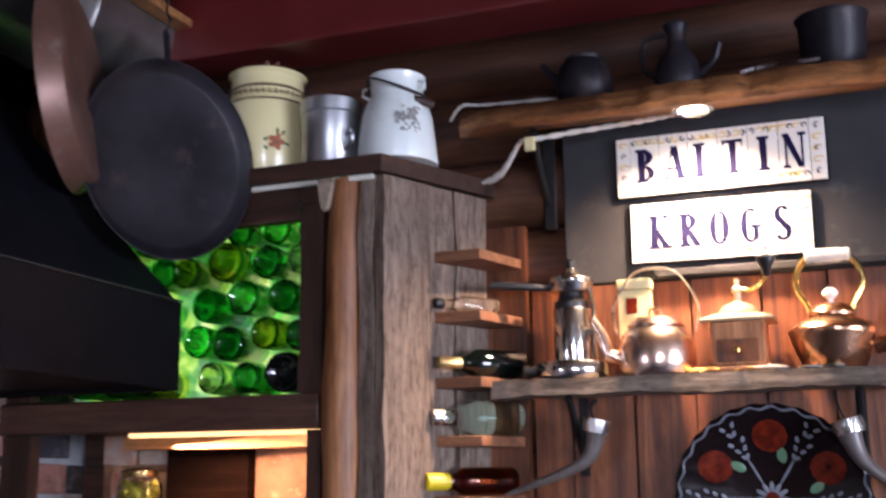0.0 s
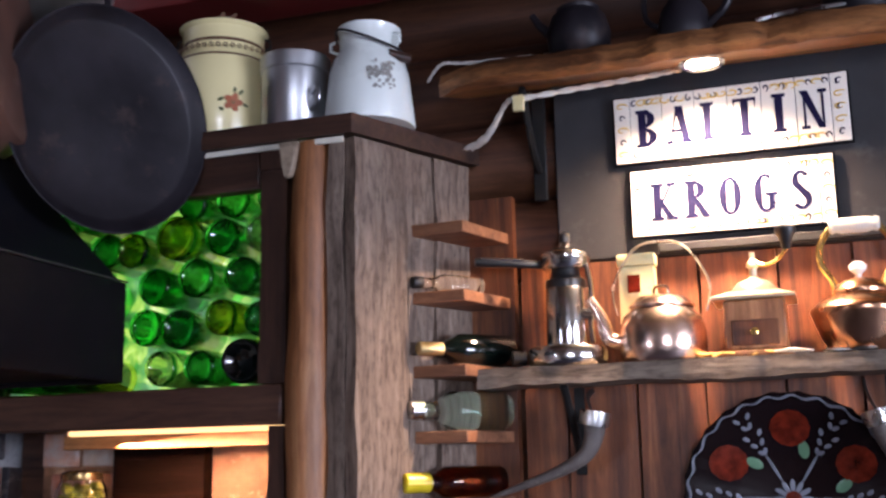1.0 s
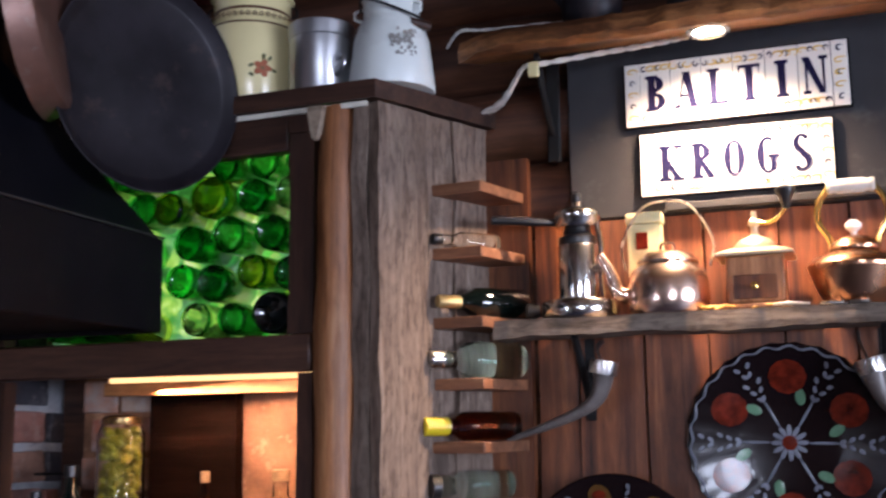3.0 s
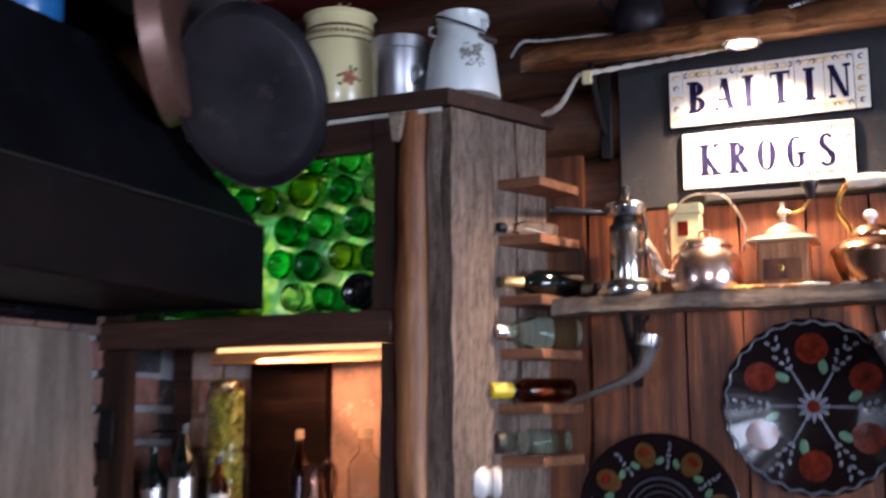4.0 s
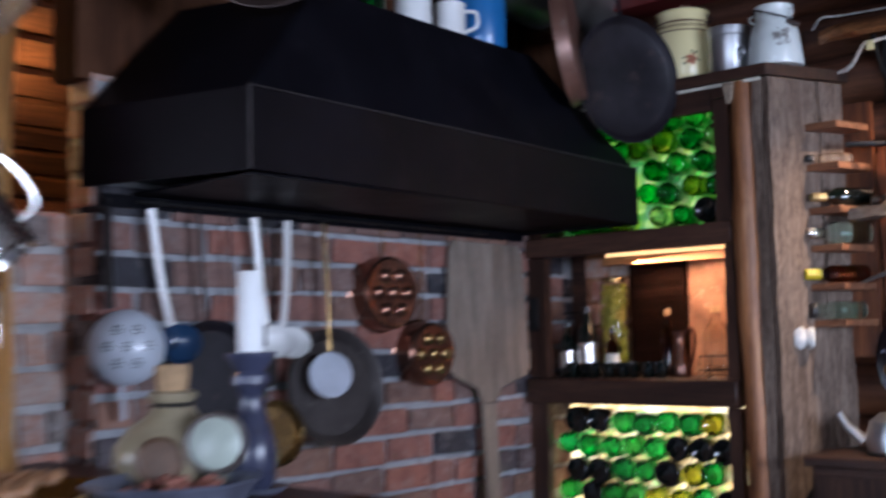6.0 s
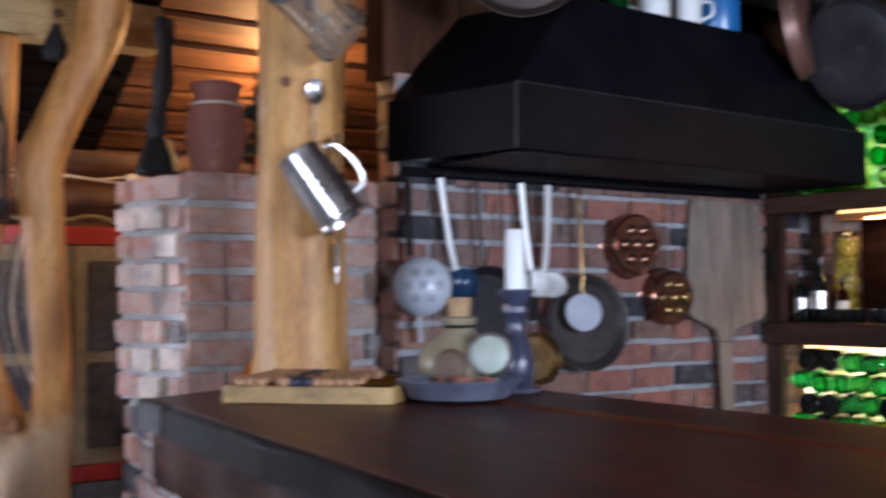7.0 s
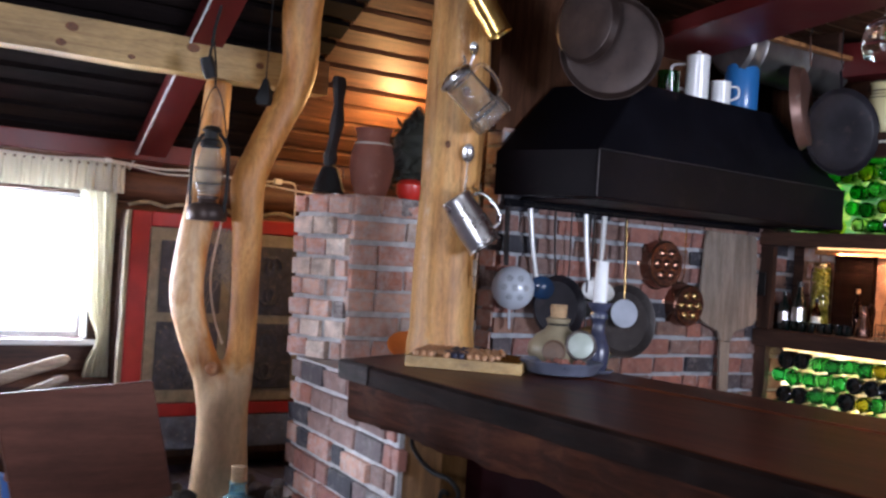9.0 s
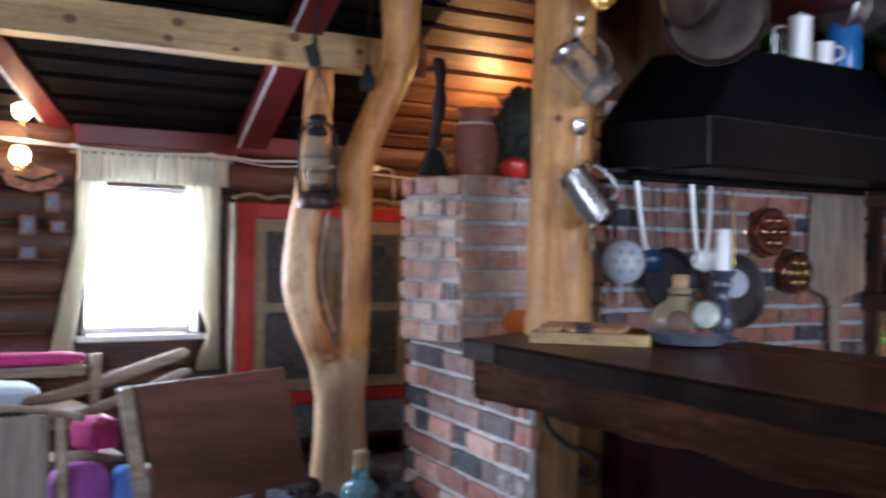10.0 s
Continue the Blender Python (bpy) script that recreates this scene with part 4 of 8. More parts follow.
# colander spoon
ob = thing("colander", "pale grey enamel colander with punched rosettes", "colander", (RX, 1.13, 1.5))
hook(ob, 1.12)
stick([(RX + 0.004, 1.118, 1.565), (RX + 0.006, 1.12, 1.40), (RX + 0.01, 1.125, 1.27)], 0.017, 0.015, BLACKP, ob, "handle", 0.9)
cm = Matrix.Translation((RX + 0.055, 1.150, 1.160)) @ Vector((0.86, -0.5, 0.05)).to_track_quat("Z", "Y").to_matrix().to_4x4()
ENGREY = plain("grey_enamel", (0.50, 0.54, 0.60), 0.3, 0, 0.12, 5, 0.03, coat=0.3)
cb = part("bowl", lbm([(0, 0.030), (0.050, 0.022), (0.092, -0.004), (0.105, -0.030), (0.110, -0.030), (0.096, 0.0), (0.052, 0.027), (0, 0.035)], 36, cm), ENGREY, ob)
for k in range(7):
    bm = bmesh.new()
    a = k * math.pi / 3
    cx, cy = (0.0, 0.0) if k == 6 else (0.055 * math.cos(a), 0.055 * math.sin(a))
    for j in range(7):
        b_ = j * math.pi / 3
        ux, uy = (cx, cy) if j == 6 else (cx + 0.012 * math.cos(b_), cy + 0.012 * math.sin(b_))
        zz = 0.036 - 3.0 * (ux * ux + uy * uy)
        lathe(bm, [(0, 0.0012), (0.0035, 0.001), (0.0035, -0.002)], 7, cm @ Matrix.Translation((ux, uy, zz)))
    part("perforation", bm, BLACKP, cb, "dark punched rosette")
stick([(RX + 0.01, 1.165, 1.06), (RX + 0.012, 1.17, 0.95)], 0.016, 0.014, ENGREY, ob, "lower_grip", 0.4)

# black frying pans with long handles
def wall_pan(y, zc, r, y_h, label, mt=CASTI, hmat=BLACKP, xoff=0.03):
    ob = thing("frying_pan", label, "frying pan", (RX, y, zc), "pans on the brick wall")
    hook(ob, y_h)
    m = Matrix.Translation((RX + xoff, y, zc)) @ Vector((0.98, -0.15, 0.08)).to_track_quat("Z", "Y").to_matrix().to_4x4()
    part("pan", lbm([(0, -0.02), (r * 0.85, -0.02), (r, 0.018), (r * 1.01, 0.02), (r * 0.97, 0.018), (r * 0.82, -0.012), (0, -0.012)], 44, m), mt, ob)
    stick([(RX + 0.012, y_h, 1.566), (RX + 0.012, y_h * 0.8 + y * 0.2, 1.42), (RX + 0.014, y_h * 0.3 + y * 0.7, zc + r * 0.94)], 0.015, 0.011, hmat, ob, "handle", 0.4)
    return ob


wall_pan(1.475, 1.070, 0.165, 1.435, "black iron frying pan with a black handle")
wall_pan(1.985, 1.005, 0.200, 1.960, "wide worn grey-brown iron pan on the brick wall", PANGREY, xoff=0.025)
wall_pan(1.700, 0.870, 0.105, 1.690, "small tarnished brass pan with an iron handle", OLDBRASS, IRON, 0.045)

# flat skimmer
ob = thing("skimmer", "round grey skimmer with a brass handle", "skimmer", (RX, 1.93, 1.5))
hook(ob, 1.945)
stick([(RX + 0.035, 1.945, 1.566), (RX + 0.050, 1.942, 1.35), (RX + 0.060, 1.938, 1.13)], 0.008, 0.007, OLDBRASS, ob)
m = Matrix.Translation((RX + 0.075, 1.925, 1.050)) @ Vector((0.9, -0.4, 0.1)).to_track_quat("Z", "Y").to_matrix().to_4x4()
part("disc", lbm([(0, 0.0), (0.068, 0.0005), (0.076, 0.003), (0.077, 0.005), (0.074, 0.006), (0.066, 0.003), (0, 0.0026)], 30, m), plain("matt_grey_enamel", (0.44, 0.47, 0.53), 0.6, 0, 0.2, 9, 0.05, spec=0.2), ob)

# ladle-like dark turner between the ladles
ob = thing("spatula", "long black iron turner on the rail", "spatula", (RX, 1.74, 1.5))
hook(ob, 1.725)
stick([(RX + 0.004, 1.725, 1.565), (RX + 0.004, 1.728, 1.20)], 0.009, 0.008, IRON, ob)
part("blade", bbox(RX, RX + 0.004, 1.70, 1.755, 1.02, 1.20, 0.001), IRON, ob)
ob = thing("spatula", "slim black iron fork on the rail", "spatula", (RX, 1.57, 1.5))
hook(ob, 1.56)
stick([(RX + 0.004, 1.56, 1.565), (RX + 0.006, 1.565, 1.15)], 0.008, 0.006, IRON, ob)


def mould(y, z, r, depth, label, mt, inner, knobs, tip):
    ob = thing("baking_mould", label, "baking mould", (RX, y, z), "copper moulds")
    m = Matrix.Translation((-1.648, y, z)) @ Vector(tip).to_track_quat("Z", "Y").to_matrix().to_4x4()
    part("shell", lbm([(r * 1.05, 0.0), (r * 1.06, 0.004), (r * 1.0, 0.008), (r * 0.97, depth * 0.9), (r * 0.90, depth), (r * 0.86, depth * 0.985), (r * 0.78, depth * 0.98), (0, depth)], 44, m), mt, ob)
    for k in range(knobs):
        a = 2 * math.pi * k / (knobs - 1) if k else 0
        q = (0, 0) if k == 0 else (r * 0.52 * math.cos(a), r * 0.52 * math.sin(a))
        part("dimple", lbm([(r * 0.20, -0.004), (r * 0.17, 0.010), (r * 0.09, 0.017), (0, 0.019)], 16, m @ Matrix.Translation((q[0], q[1], depth * 0.985))), inner, ob)
    part("ring", tbm([(-1.63, y, z + r), (-1.625, y + 0.01, z + r + 0.05), (-1.62, y, 1.57)], 0.0028, 6), BRASS, ob, "wire loop")
    return ob


mould(2.285, 1.333, 0.138, 0.088, "round copper baking mould with embossed bumps", OLDCOP, OLDCOP, 7, (1, -0.06, 0.02))
mould(2.495, 1.110, 0.124, 0.095, "small deep brass and copper mould with bumps", OLDCOP, OLDBRASS, 7, (1, -0.06, -0.04))

# oven peel
ob = thing("oven_peel", "broad grey wooden bread peel leaning on the bricks", "oven peel", (-1.6, 2.85, 0.6))
def peel_piece(name, out, label=""):
    bm = bmesh.new()
    prism(bm, out, 0, 0.022)
    bmesh.ops.bevel(bm, geom=list(bm.edges), offset=0.004, segments=1, affect="EDGES")
    for v in bm.verts:
        v.co = Vector((-1.632 + v.co.y + (1.55 - v.co.z) * 0.035, v.co.x + 0.022, v.co.z))
    bmesh.ops.recalc_face_normals(bm, faces=bm.faces)
    part(name, bm, GREYWOOD, ob, label)


peel_piece("blade", [(2.672, 1.555), (2.652, 1.545), (2.640, 1.50), (2.600, 1.10), (2.595, 1.045), (2.640, 1.010), (2.775, 0.960), (2.800, 0.900), (2.890, 0.900), (2.925, 0.955), (3.10, 1.000), (3.135, 1.035), (3.130, 1.10), (3.120, 1.50), (3.110, 1.540), (3.085, 1.552)])
peel_piece("handle", [(2.800, 0.30), (2.885, 0.30), (2.890, 0.899), (2.800, 0.899)])

# ---- bottle cabinet ----
YC = 3.232
cab = thing("bottle_cabinet", "rustic dark wooden cabinet with walls of backlit bottles", "cabinet", (-1.08, 3.4, 0))
bm = bmesh.new()
prism(bm, [(-1.648, 3.195), (-0.505, 3.195), (-0.335, 3.57), (-1.648, 3.57)], 2.118, 2.162)
for v in bm.verts:
    v.co = Vector((v.co.x, v.co.z, v.co.y))
bmesh.ops.recalc_face_normals(bm, faces=bm.faces)
part("top_board", bm, DARKX, cab)
part("edge_strip", bbox(-1.60, -0.53, YC - 0.028, YC - 0.020, 2.103, 2.115, 0.001), PAPER, cab, "whitish strip under the top board")
part("rail", bbox(-1.645, -0.742, YC - 0.01, YC + 0.03, 2.022, 2.116, 0.004), DARKX, cab)
part("rail", bbox(-1.645, -0.672, YC - 0.03, YC + 0.035, 1.500, 1.584, 0.005), DARKX, cab)
part("rail", bbox(-1.645, -0.672, YC - 0.045, YC + 0.035, 0.880, 0.984, 0.005), DARKX, cab)
part("rail", bbox(-1.645, -0.672, YC - 0.02, YC + 0.035, 0.14, 0.26, 0.005), DARKX, cab)
for x0, x1, z0, z1 in ((-0.737, -0.674, 1.587, 2.060), (-0.715, -0.674, 0.987, 1.497), (-0.725, -0.674, 0.0, 0.877), (-0.737, -0.668, 2.062, 2.116), (-1.645, -1.548, 0.987, 1.497), (-1.645, -1.560, 0.263, 0.877), (-1.645, -1.56, 1.587, 2.02)):
    bm = bmesh.new()
    plank(bm, x0, x1, YC - 0.012, YC + 0.03, z0, z1, rng, "z", 0.003, 8)
    part("stile", bm, DARKZ, cab)
bm = bmesh.new()
pts = [(-0.618 + 0.006 * math.sin(z * 3.1), YC + 0.006, z) for z in [0.1 * k for k in range(22)]] + [(-0.618, YC + 0.006, 2.112)]
tube(bm, pts, [0.047 + 0.004 * math.sin(5.3 * p[2]) + 0.003 * math.sin(17 * p[2]) for p in pts], 16)
part("log_post", bm, LOGBROWN, cab, "rounded brown log post")
bm = bmesh.new()
prism(bm, [(-0.668, 2.106), (-0.622, 2.106), (-0.634, 2.040), (-0.640, 2.026), (-0.655, 2.026), (-0.660, 2.050)], YC - 0.064, YC - 0.045)
bmesh.ops.bevel(bm, geom=list(bm.edges), offset=0.003, segments=1, affect="EDGES")
part("wedge", bm, PALEW, cab, "small pale wooden wedge")
SA, SB = Vector((-0.530, 3.215, 0)), Vector((-0.385, 3.565, 0))
sd = (SB - SA).normalized()
sn = Vector((sd.y, -sd.x, 0))
edges = (0.0, 0.165, 0.255, 0.379)
for k in range(3):
    bm = bmesh.new()
    z1 = 2.112
    plank(bm, edges[k] + 0.002, edges[k + 1] - 0.002, -0.03 + 0.004 * (k % 2), 0.0 + 0.004 * (k % 2), 0.0, z1, rng, "z", 0.005, 40)
    bmesh.ops.transform(bm, matrix=Matrix(((sd.x, -sn.x, 0, SA.x), (sd.y, -sn.y, 0, SA.y), (0, 0, 1, 0), (0, 0, 0, 1))), verts=bm.verts)
    bmesh.ops.recalc_face_normals(bm, faces=bm.faces)
    part("side_board", bm, OLDGREY, cab, "weathered grey side board with nail holes")
bm = bmesh.new()
plank(bm, -0.572, -0.532, YC - 0.018, YC + 0.02, 0.0, 2.112, rng, "z", 0.004, 30)
part("corner_board", bm, OLDGREY, cab)
part("back_board", bbox(-1.645, -0.60, 3.565, 3.585, 0.0, 2.116), DARKX, cab)
part("shelf", bbox(-1.645, -0.60, YC + 0.036, 3.563, 0.955, 0.985), DARKX, cab)
part("shelf", bbox(-1.645, -0.60, YC + 0.036, 3.563, 1.535, 1.565), DARKX, cab)
part("lamp_batten", bbox(-1.38, -0.705, YC + 0.165, YC + 0.180, 1.460, 1.496, 0.002), HONEYX, cab, "pale batten lit by the lamp above")
part("lamp_tube", bbox(-1.30, -0.72, YC + 0.080, YC + 0.095, 1.490, 1.515, 0.003), glow("lamp_tube", (1.0, 0.60, 0.24), 1.6), cab, "warm strip lamp")
# Dark brown panel made near-black, with the niche's shade in its colour.
part("inner_panel", bbox(-1.305, -1.040, 3.50, 3.562, 0.987, 1.53), BLACKEDGE, cab, "dark brown back panel, darkened further for the unlit depth of the niche")
part("inner_wall", bbox(-1.038, -0.64, 3.535, 3.562, 0.987, 1.53), PLAST, cab, "rough plaster lit by the lamp")
part("inner_side", bbox(-0.70, -0.675, YC + 0.036, 3.534, 0.987, 1.53), PLAST, cab, "rough plaster side lit by the lamp")
part("inner_wall", bbox(-1.55, -1.30, 3.54, 3.562, 0.987, 1.53), PLAST, cab, "old mortar between bricks")
for k in range(5):
    for j in range(2):
        part("brick", bbox(-1.545 + 0.125 * j + 0.03 * (k % 2), -1.545 + 0.125 * j + 0.11 + 0.02 * (k % 2), 3.525, 3.541, 1.0 + 0.105 * k, 1.087 + 0.105 * k, 0.004), BRICK, cab)
def backlight(name, stops, strength, scale):
    """Daylight through old frosted panes behind the bottles, uneven in colour."""
    m, n, l, b = mat(name)
    t = noise_tex(n, l, coords(n, l, rand=False), scale, 4, 0.6, 0.5)
    r = ramp(n, stops)
    l.new(t.outputs["Fac"], r.inputs[0])
    l.new(r.outputs[0], b.inputs["Emission Color"])
    b.inputs["Emission Strength"].default_value = strength
    return m


part("light_panel", bbox(-1.60, -0.675, YC + 0.225, YC + 0.233, 1.60, 2.10), backlight("upper_backlight", [(0.38, (0.01, 0.07, 0.01)), (0.50, (0.06, 0.34, 0.04)), (0.60, (0.46, 0.76, 0.10)), (0.74, (1.0, 0.95, 0.60))], 0.95, 14), cab, "bright panel behind the bottles")
part("light_panel", bbox(-1.60, -0.675, YC + 0.225, YC + 0.233, 0.20, 0.87), backlight("lower_backlight", [(0.30, (0.42, 0.20, 0.05)), (0.48, (1.0, 0.72, 0.30)), (0.68, (1.0, 0.92, 0.66))], 2.6, 10), cab, "warm bright panel behind the bottles")


def bottle_base(name, r, length, mt):
    """A bottle lying along y with its base, with a punt, to the front."""
    w = 0.0045
    bm = lbm([(0, 0.013), (r * 0.30, 0.012), (r * 0.55, 0.008), (r * 0.74, 0.002), (r * 0.84, 0.0), (r * 0.92, 0.0015), (r * 0.975, 0.006), (r, 0.014), (r, length), (r - w * 0.5, length + 0.001),
              (r - w, length), (r - w, 0.016), (r * 0.84, 0.009), (r * 0.72, 0.010), (r * 0.52, 0.015), (r * 0.28, 0.019), (0, 0.020)], 36)
    bmesh.ops.transform(bm, matrix=Matrix.Rotation(radians(-90), 4, "X"), verts=bm.verts)
    me = bpy.data.meshes.new(name)
    bm.to_mesh(me)
    bm.free()
    me.materials.append(mt)
    me.materials.append(mt if mt == G_DARK else G_RIM)
    for f in me.polygons:
        if f.center.y < 0.0105 and r * 0.925 < math.hypot(f.center.x, f.center.z):
            f.material_index = 1
    me.shade_smooth()
    return me


KINDS = [(G_GREEN, 0.0455), (G_DEEP, 0.047), (G_OLIVE, 0.0445), (G_PALE, 0.047), (G_DARK, 0.052)]
BOT = [bottle_base("bottle", r, 0.165, m) for m, r in KINDS]
NAMES = ["bright green glass bottle seen from its base", "deep green glass bottle seen from its base", "olive yellow glass bottle seen from its base", "pale clear glass bottle seen from its base", "nearly black glass bottle seen from its base"]


def bottle_wall(x0, x1, z0, z1, pick, group, px=0.107, pz=0.0965, grow=1.0):
    row, z = 0, z0
    while z < z1:
        x = x0 + (px / 2 if row % 2 else 0)
        while x < x1:
            k = pick(x, z, row)
            b = new("bottle", BOT[k])
            b.location = (x + rng.uniform(-0.010, 0.010), YC + 0.045 + rng.uniform(0, 0.014), z + rng.uniform(-0.008, 0.008))
            s_ = rng.uniform(0.93, 1.06) * grow
            b.scale = (s_, 1, s_)
            b.rotation_euler = (radians(rng.uniform(-3, 3)), rng.uniform(0, 6), radians(rng.uniform(-3, 3)))
            tagged(b, NAMES[k], "bottle", group)
            x += px
        z += pz
        row += 1


UPPER = ((-0.960, 2.024, 0.040, 0), (-0.851, 2.023, 0.042, 0), (-0.748, 2.024, 0.041, 0), (-0.769, 1.938, 0.045, 3), (-0.879, 1.938, 0.0445, 0),
         (-1.001, 1.945, 0.054, 2), (-1.123, 1.924, 0.043, 2), (-1.053, 1.830, 0.045, 1), (-0.943, 1.845, 0.047, 0), (-0.828, 1.844, 0.045, 0),
         (-1.078, 1.737, 0.044, 0), (-0.982, 1.727, 0.0465, 1), (-0.875, 1.749, 0.043, 2), (-0.772, 1.740, 0.0415, 0), (-1.031, 1.639, 0.042, 3),
         (-0.927, 1.636, 0.040, 1), (-0.821, 1.646, 0.052, 4), (-0.737, 1.654, 0.041, 0), (-0.738, 1.838, 0.042, 1))


def wall_bottle(x, z, r, k, group):
    b = new("bottle", BOT[k])
    b.location = (x, YC + 0.045 + rng.uniform(0, 0.012), z)
    s_ = r / KINDS[k][1]
    b.scale = (s_, 1, s_)
    b.rotation_euler = (radians(rng.uniform(-4, 4)), rng.uniform(0, 6), radians(rng.uniform(-4, 4)))
    tagged(b, NAMES[k], "bottle", group)


for x, z, r, k in UPPER:
    wall_bottle(x, z, r, k, "bottles in the upper wall")
for row in range(5):
    for col in range(4):
        x, z = -1.165 - 0.104 * col + (0.03, -0.02, 0.0, -0.03, 0.02)[row], 1.640 + 0.096 * row
        if -1.545 < x < -1.185:
            wall_bottle(x, z, rng.uniform(0.041, 0.047), rng.choices([0, 1, 2], [5, 4, 2])[0], "bottles in the upper wall")
bottle_wall(-1.505, -0.730, 0.312, 0.87, lambda x, z, r: rng.choices([0, 1, 2, 3, 4], [3, 4.5, 0.8, 0.5, 3.5])[0], "bottles in the lower wall", 0.104, 0.098, 1.02)


# ---- bottles and jars in the lit niche ----
def bottle(x, y, z, r, h, mt, label, cap=BLACKP, lab=None, group="bottles in the niche"):
    ob = thing("bottle", label, "bottle", (x, y, z), group)
    m = Matrix.Translation((x, y, z))
    part("glass", lbm([(0, 0.004), (r * 0.8, 0), (r, 0.006), (r, h * 0.60), (r * 0.86, h * 0.68), (r * 0.42, h * 0.77), (r * 0.36, h * 0.93), (0, h * 0.93)], 22, m), mt, ob)
    part("cap", lbm([(r * 0.37, h * 0.90), (r * 0.42, h * 0.905), (r * 0.42, h * 0.995), (r * 0.36, h), (0, h)], 16, m), cap, ob)
    if lab:
        part("paper_label", lbm([(r * 1.012, h * 0.18), (r * 1.012, h * 0.48)], 22, m), lab, ob)
    return ob


ZN = 0.987
bottle(-1.490, 3.285, ZN, 0.034, 0.235, G_DARK, "dark glass bottle with a pale label", lab=PEWTER)
bottle(-1.400, 3.305, ZN, 0.042, 0.300, G_DARK, "large dark bottle with a silver label", lab=PEWTER)
bottle(-1.285, 3.315, ZN, 0.028, 0.205, G_AMBER, "slim brown bottle with a paper label", lab=PAPER)
bottle(-1.480, 3.42, ZN, 0.034, 0.240, G_AMBER, "brown bottle behind the others", cap=CORK)
bottle(-1.075, 3.415, ZN, 0.028, 0.280, G_AMBER, "slender reddish bottle with a stopper", cap=CORK)
bottle(-0.862, 3.42, ZN, 0.050, 0.285, G_CLEAR, "clear decanter bottle with a dark stopper", cap=CORK)
bottle(-0.775, 3.40, ZN, 0.024, 0.18, G_CLEAR, "small clear glass flask")
ob = thing("pickle_jar", "tall glass jar packed with yellow-green peppers", "jar", (-1.325, 3.405, ZN))
m = Matrix.Translation((-1.325, 3.405, ZN))
part("glass", lbm([(0, 0.002), (0.058, 0), (0.062, 0.01), (0.062, 0.375), (0.050, 0.40), (0.050, 0.415), (0.047, 0.415), (0.047, 0.40), (0.058, 0.37), (0.058, 0.012), (0, 0.012)], 26, m), G_CLEAR, ob)
bm = bmesh.new()
for k in range(330):
    a, zz, rr = rng.uniform(0, 6.28), rng.uniform(0.02, 0.385), rng.uniform(0.030, 0.047)
    p = Vector((-1.325 + rr * math.cos(a), 3.405 + rr * math.sin(a), ZN + zz))
    d = Vector((rng.uniform(-1, 1), rng.uniform(-1, 1), rng.uniform(-0.6, 0.6))).normalized() * 0.014
    tube(bm, [p - d, p, p + d], [0.005, 0.014, 0.005], 6)
part("peppers", bm, PEPPER, ob, "packed yellow-green peppers")
part("lid", lbm([(0.050, 0.400), (0.051, 0.404), (0.050, 0.418), (0.038, 0.424), (0, 0.424)], 24, m), OLDBRASS, ob, "tarnished brass lid")
ob = thing("copper_jug", "small copper jug with a curved handle", "jug", (-0.985, 3.34, ZN))
m = Matrix.Translation((-0.985, 3.34, ZN))
part("body", lbm([(0, 0), (0.045, 0), (0.048, 0.01), (0.040, 0.06), (0.026, 0.13), (0.024, 0.17), (0.030, 0.185), (0.026, 0.185), (0.020, 0.165), (0, 0.16)], 24, m), OLDCOP, ob)
part("handle", tbm(smooth_path([(-0.962, 3.34, ZN + 0.165), (-0.940, 3.34, ZN + 0.198), (-0.916, 3.34, ZN + 0.165), (-0.924, 3.34, ZN + 0.08), (-0.945, 3.34, ZN + 0.03)], 5), 0.006, 7), OLDCOP, ob)
ob = thing("wire_tray", "low wire tray holding small glasses", "tray", (-0.79, 3.32, ZN))
for zz in (0.03, 0.085):
    part("wire", tbm([(-0.865, 3.275, ZN + zz), (-0.725, 3.275, ZN + zz), (-0.725, 3.37, ZN + zz), (-0.865, 3.37, ZN + zz), (-0.865, 3.275, ZN + zz)], 0.0025, 5), IRON, ob)
for x, y in ((-0.865, 3.275), (-0.725, 3.275), (-0.725, 3.37), (-0.865, 3.37)):
    part("leg", tbm([(x, y, ZN), (x, y, ZN + 0.085)], 0.0025, 5), IRON, ob)
for k in range(4):
    x, y = -0.845 + 0.034 * k, 3.30 + 0.03 * (k % 2)
    solo("shot_glass", lbm([(0, 0.001), (0.013, 0), (0.015, 0.05), (0.0135, 0.05), (0.0115, 0.008), (0, 0.007)], 16, Matrix.Translation((x, y, ZN))), G_CLEAR, "small clear shot glass on the shelf", "glass", "shot glasses")

for k in range(8):
    x, y = -1.455 + 0.061 * k + 0.006 * math.sin(k * 2.3), 3.262 + 0.008 * math.sin(k * 1.7)
    solo("glass_cup", lbm([(0, 0.001), (0.022, 0), (0.026, 0.006), (0.028, 0.062), (0.0265, 0.062), (0.024, 0.010), (0, 0.008)], 18, Matrix.Translation((x, y, ZN))), G_DARK, "small dark glass cup at the front of the niche", "cup", "dark cups in the niche")
part("hinge", bbox(-1.643, -1.588, YC - 0.022, YC - 0.013, 1.185, 1.330, 0.003), IRON, cab, "black iron latch plate")
part("rod", tbm([(-1.548, 3.345, 1.262), (-1.43, 3.365, 1.262)], 0.004, 6), IRON, cab, "thin dark rod")

# ---- cans on top of the cabinet ----
ZT = 2.164


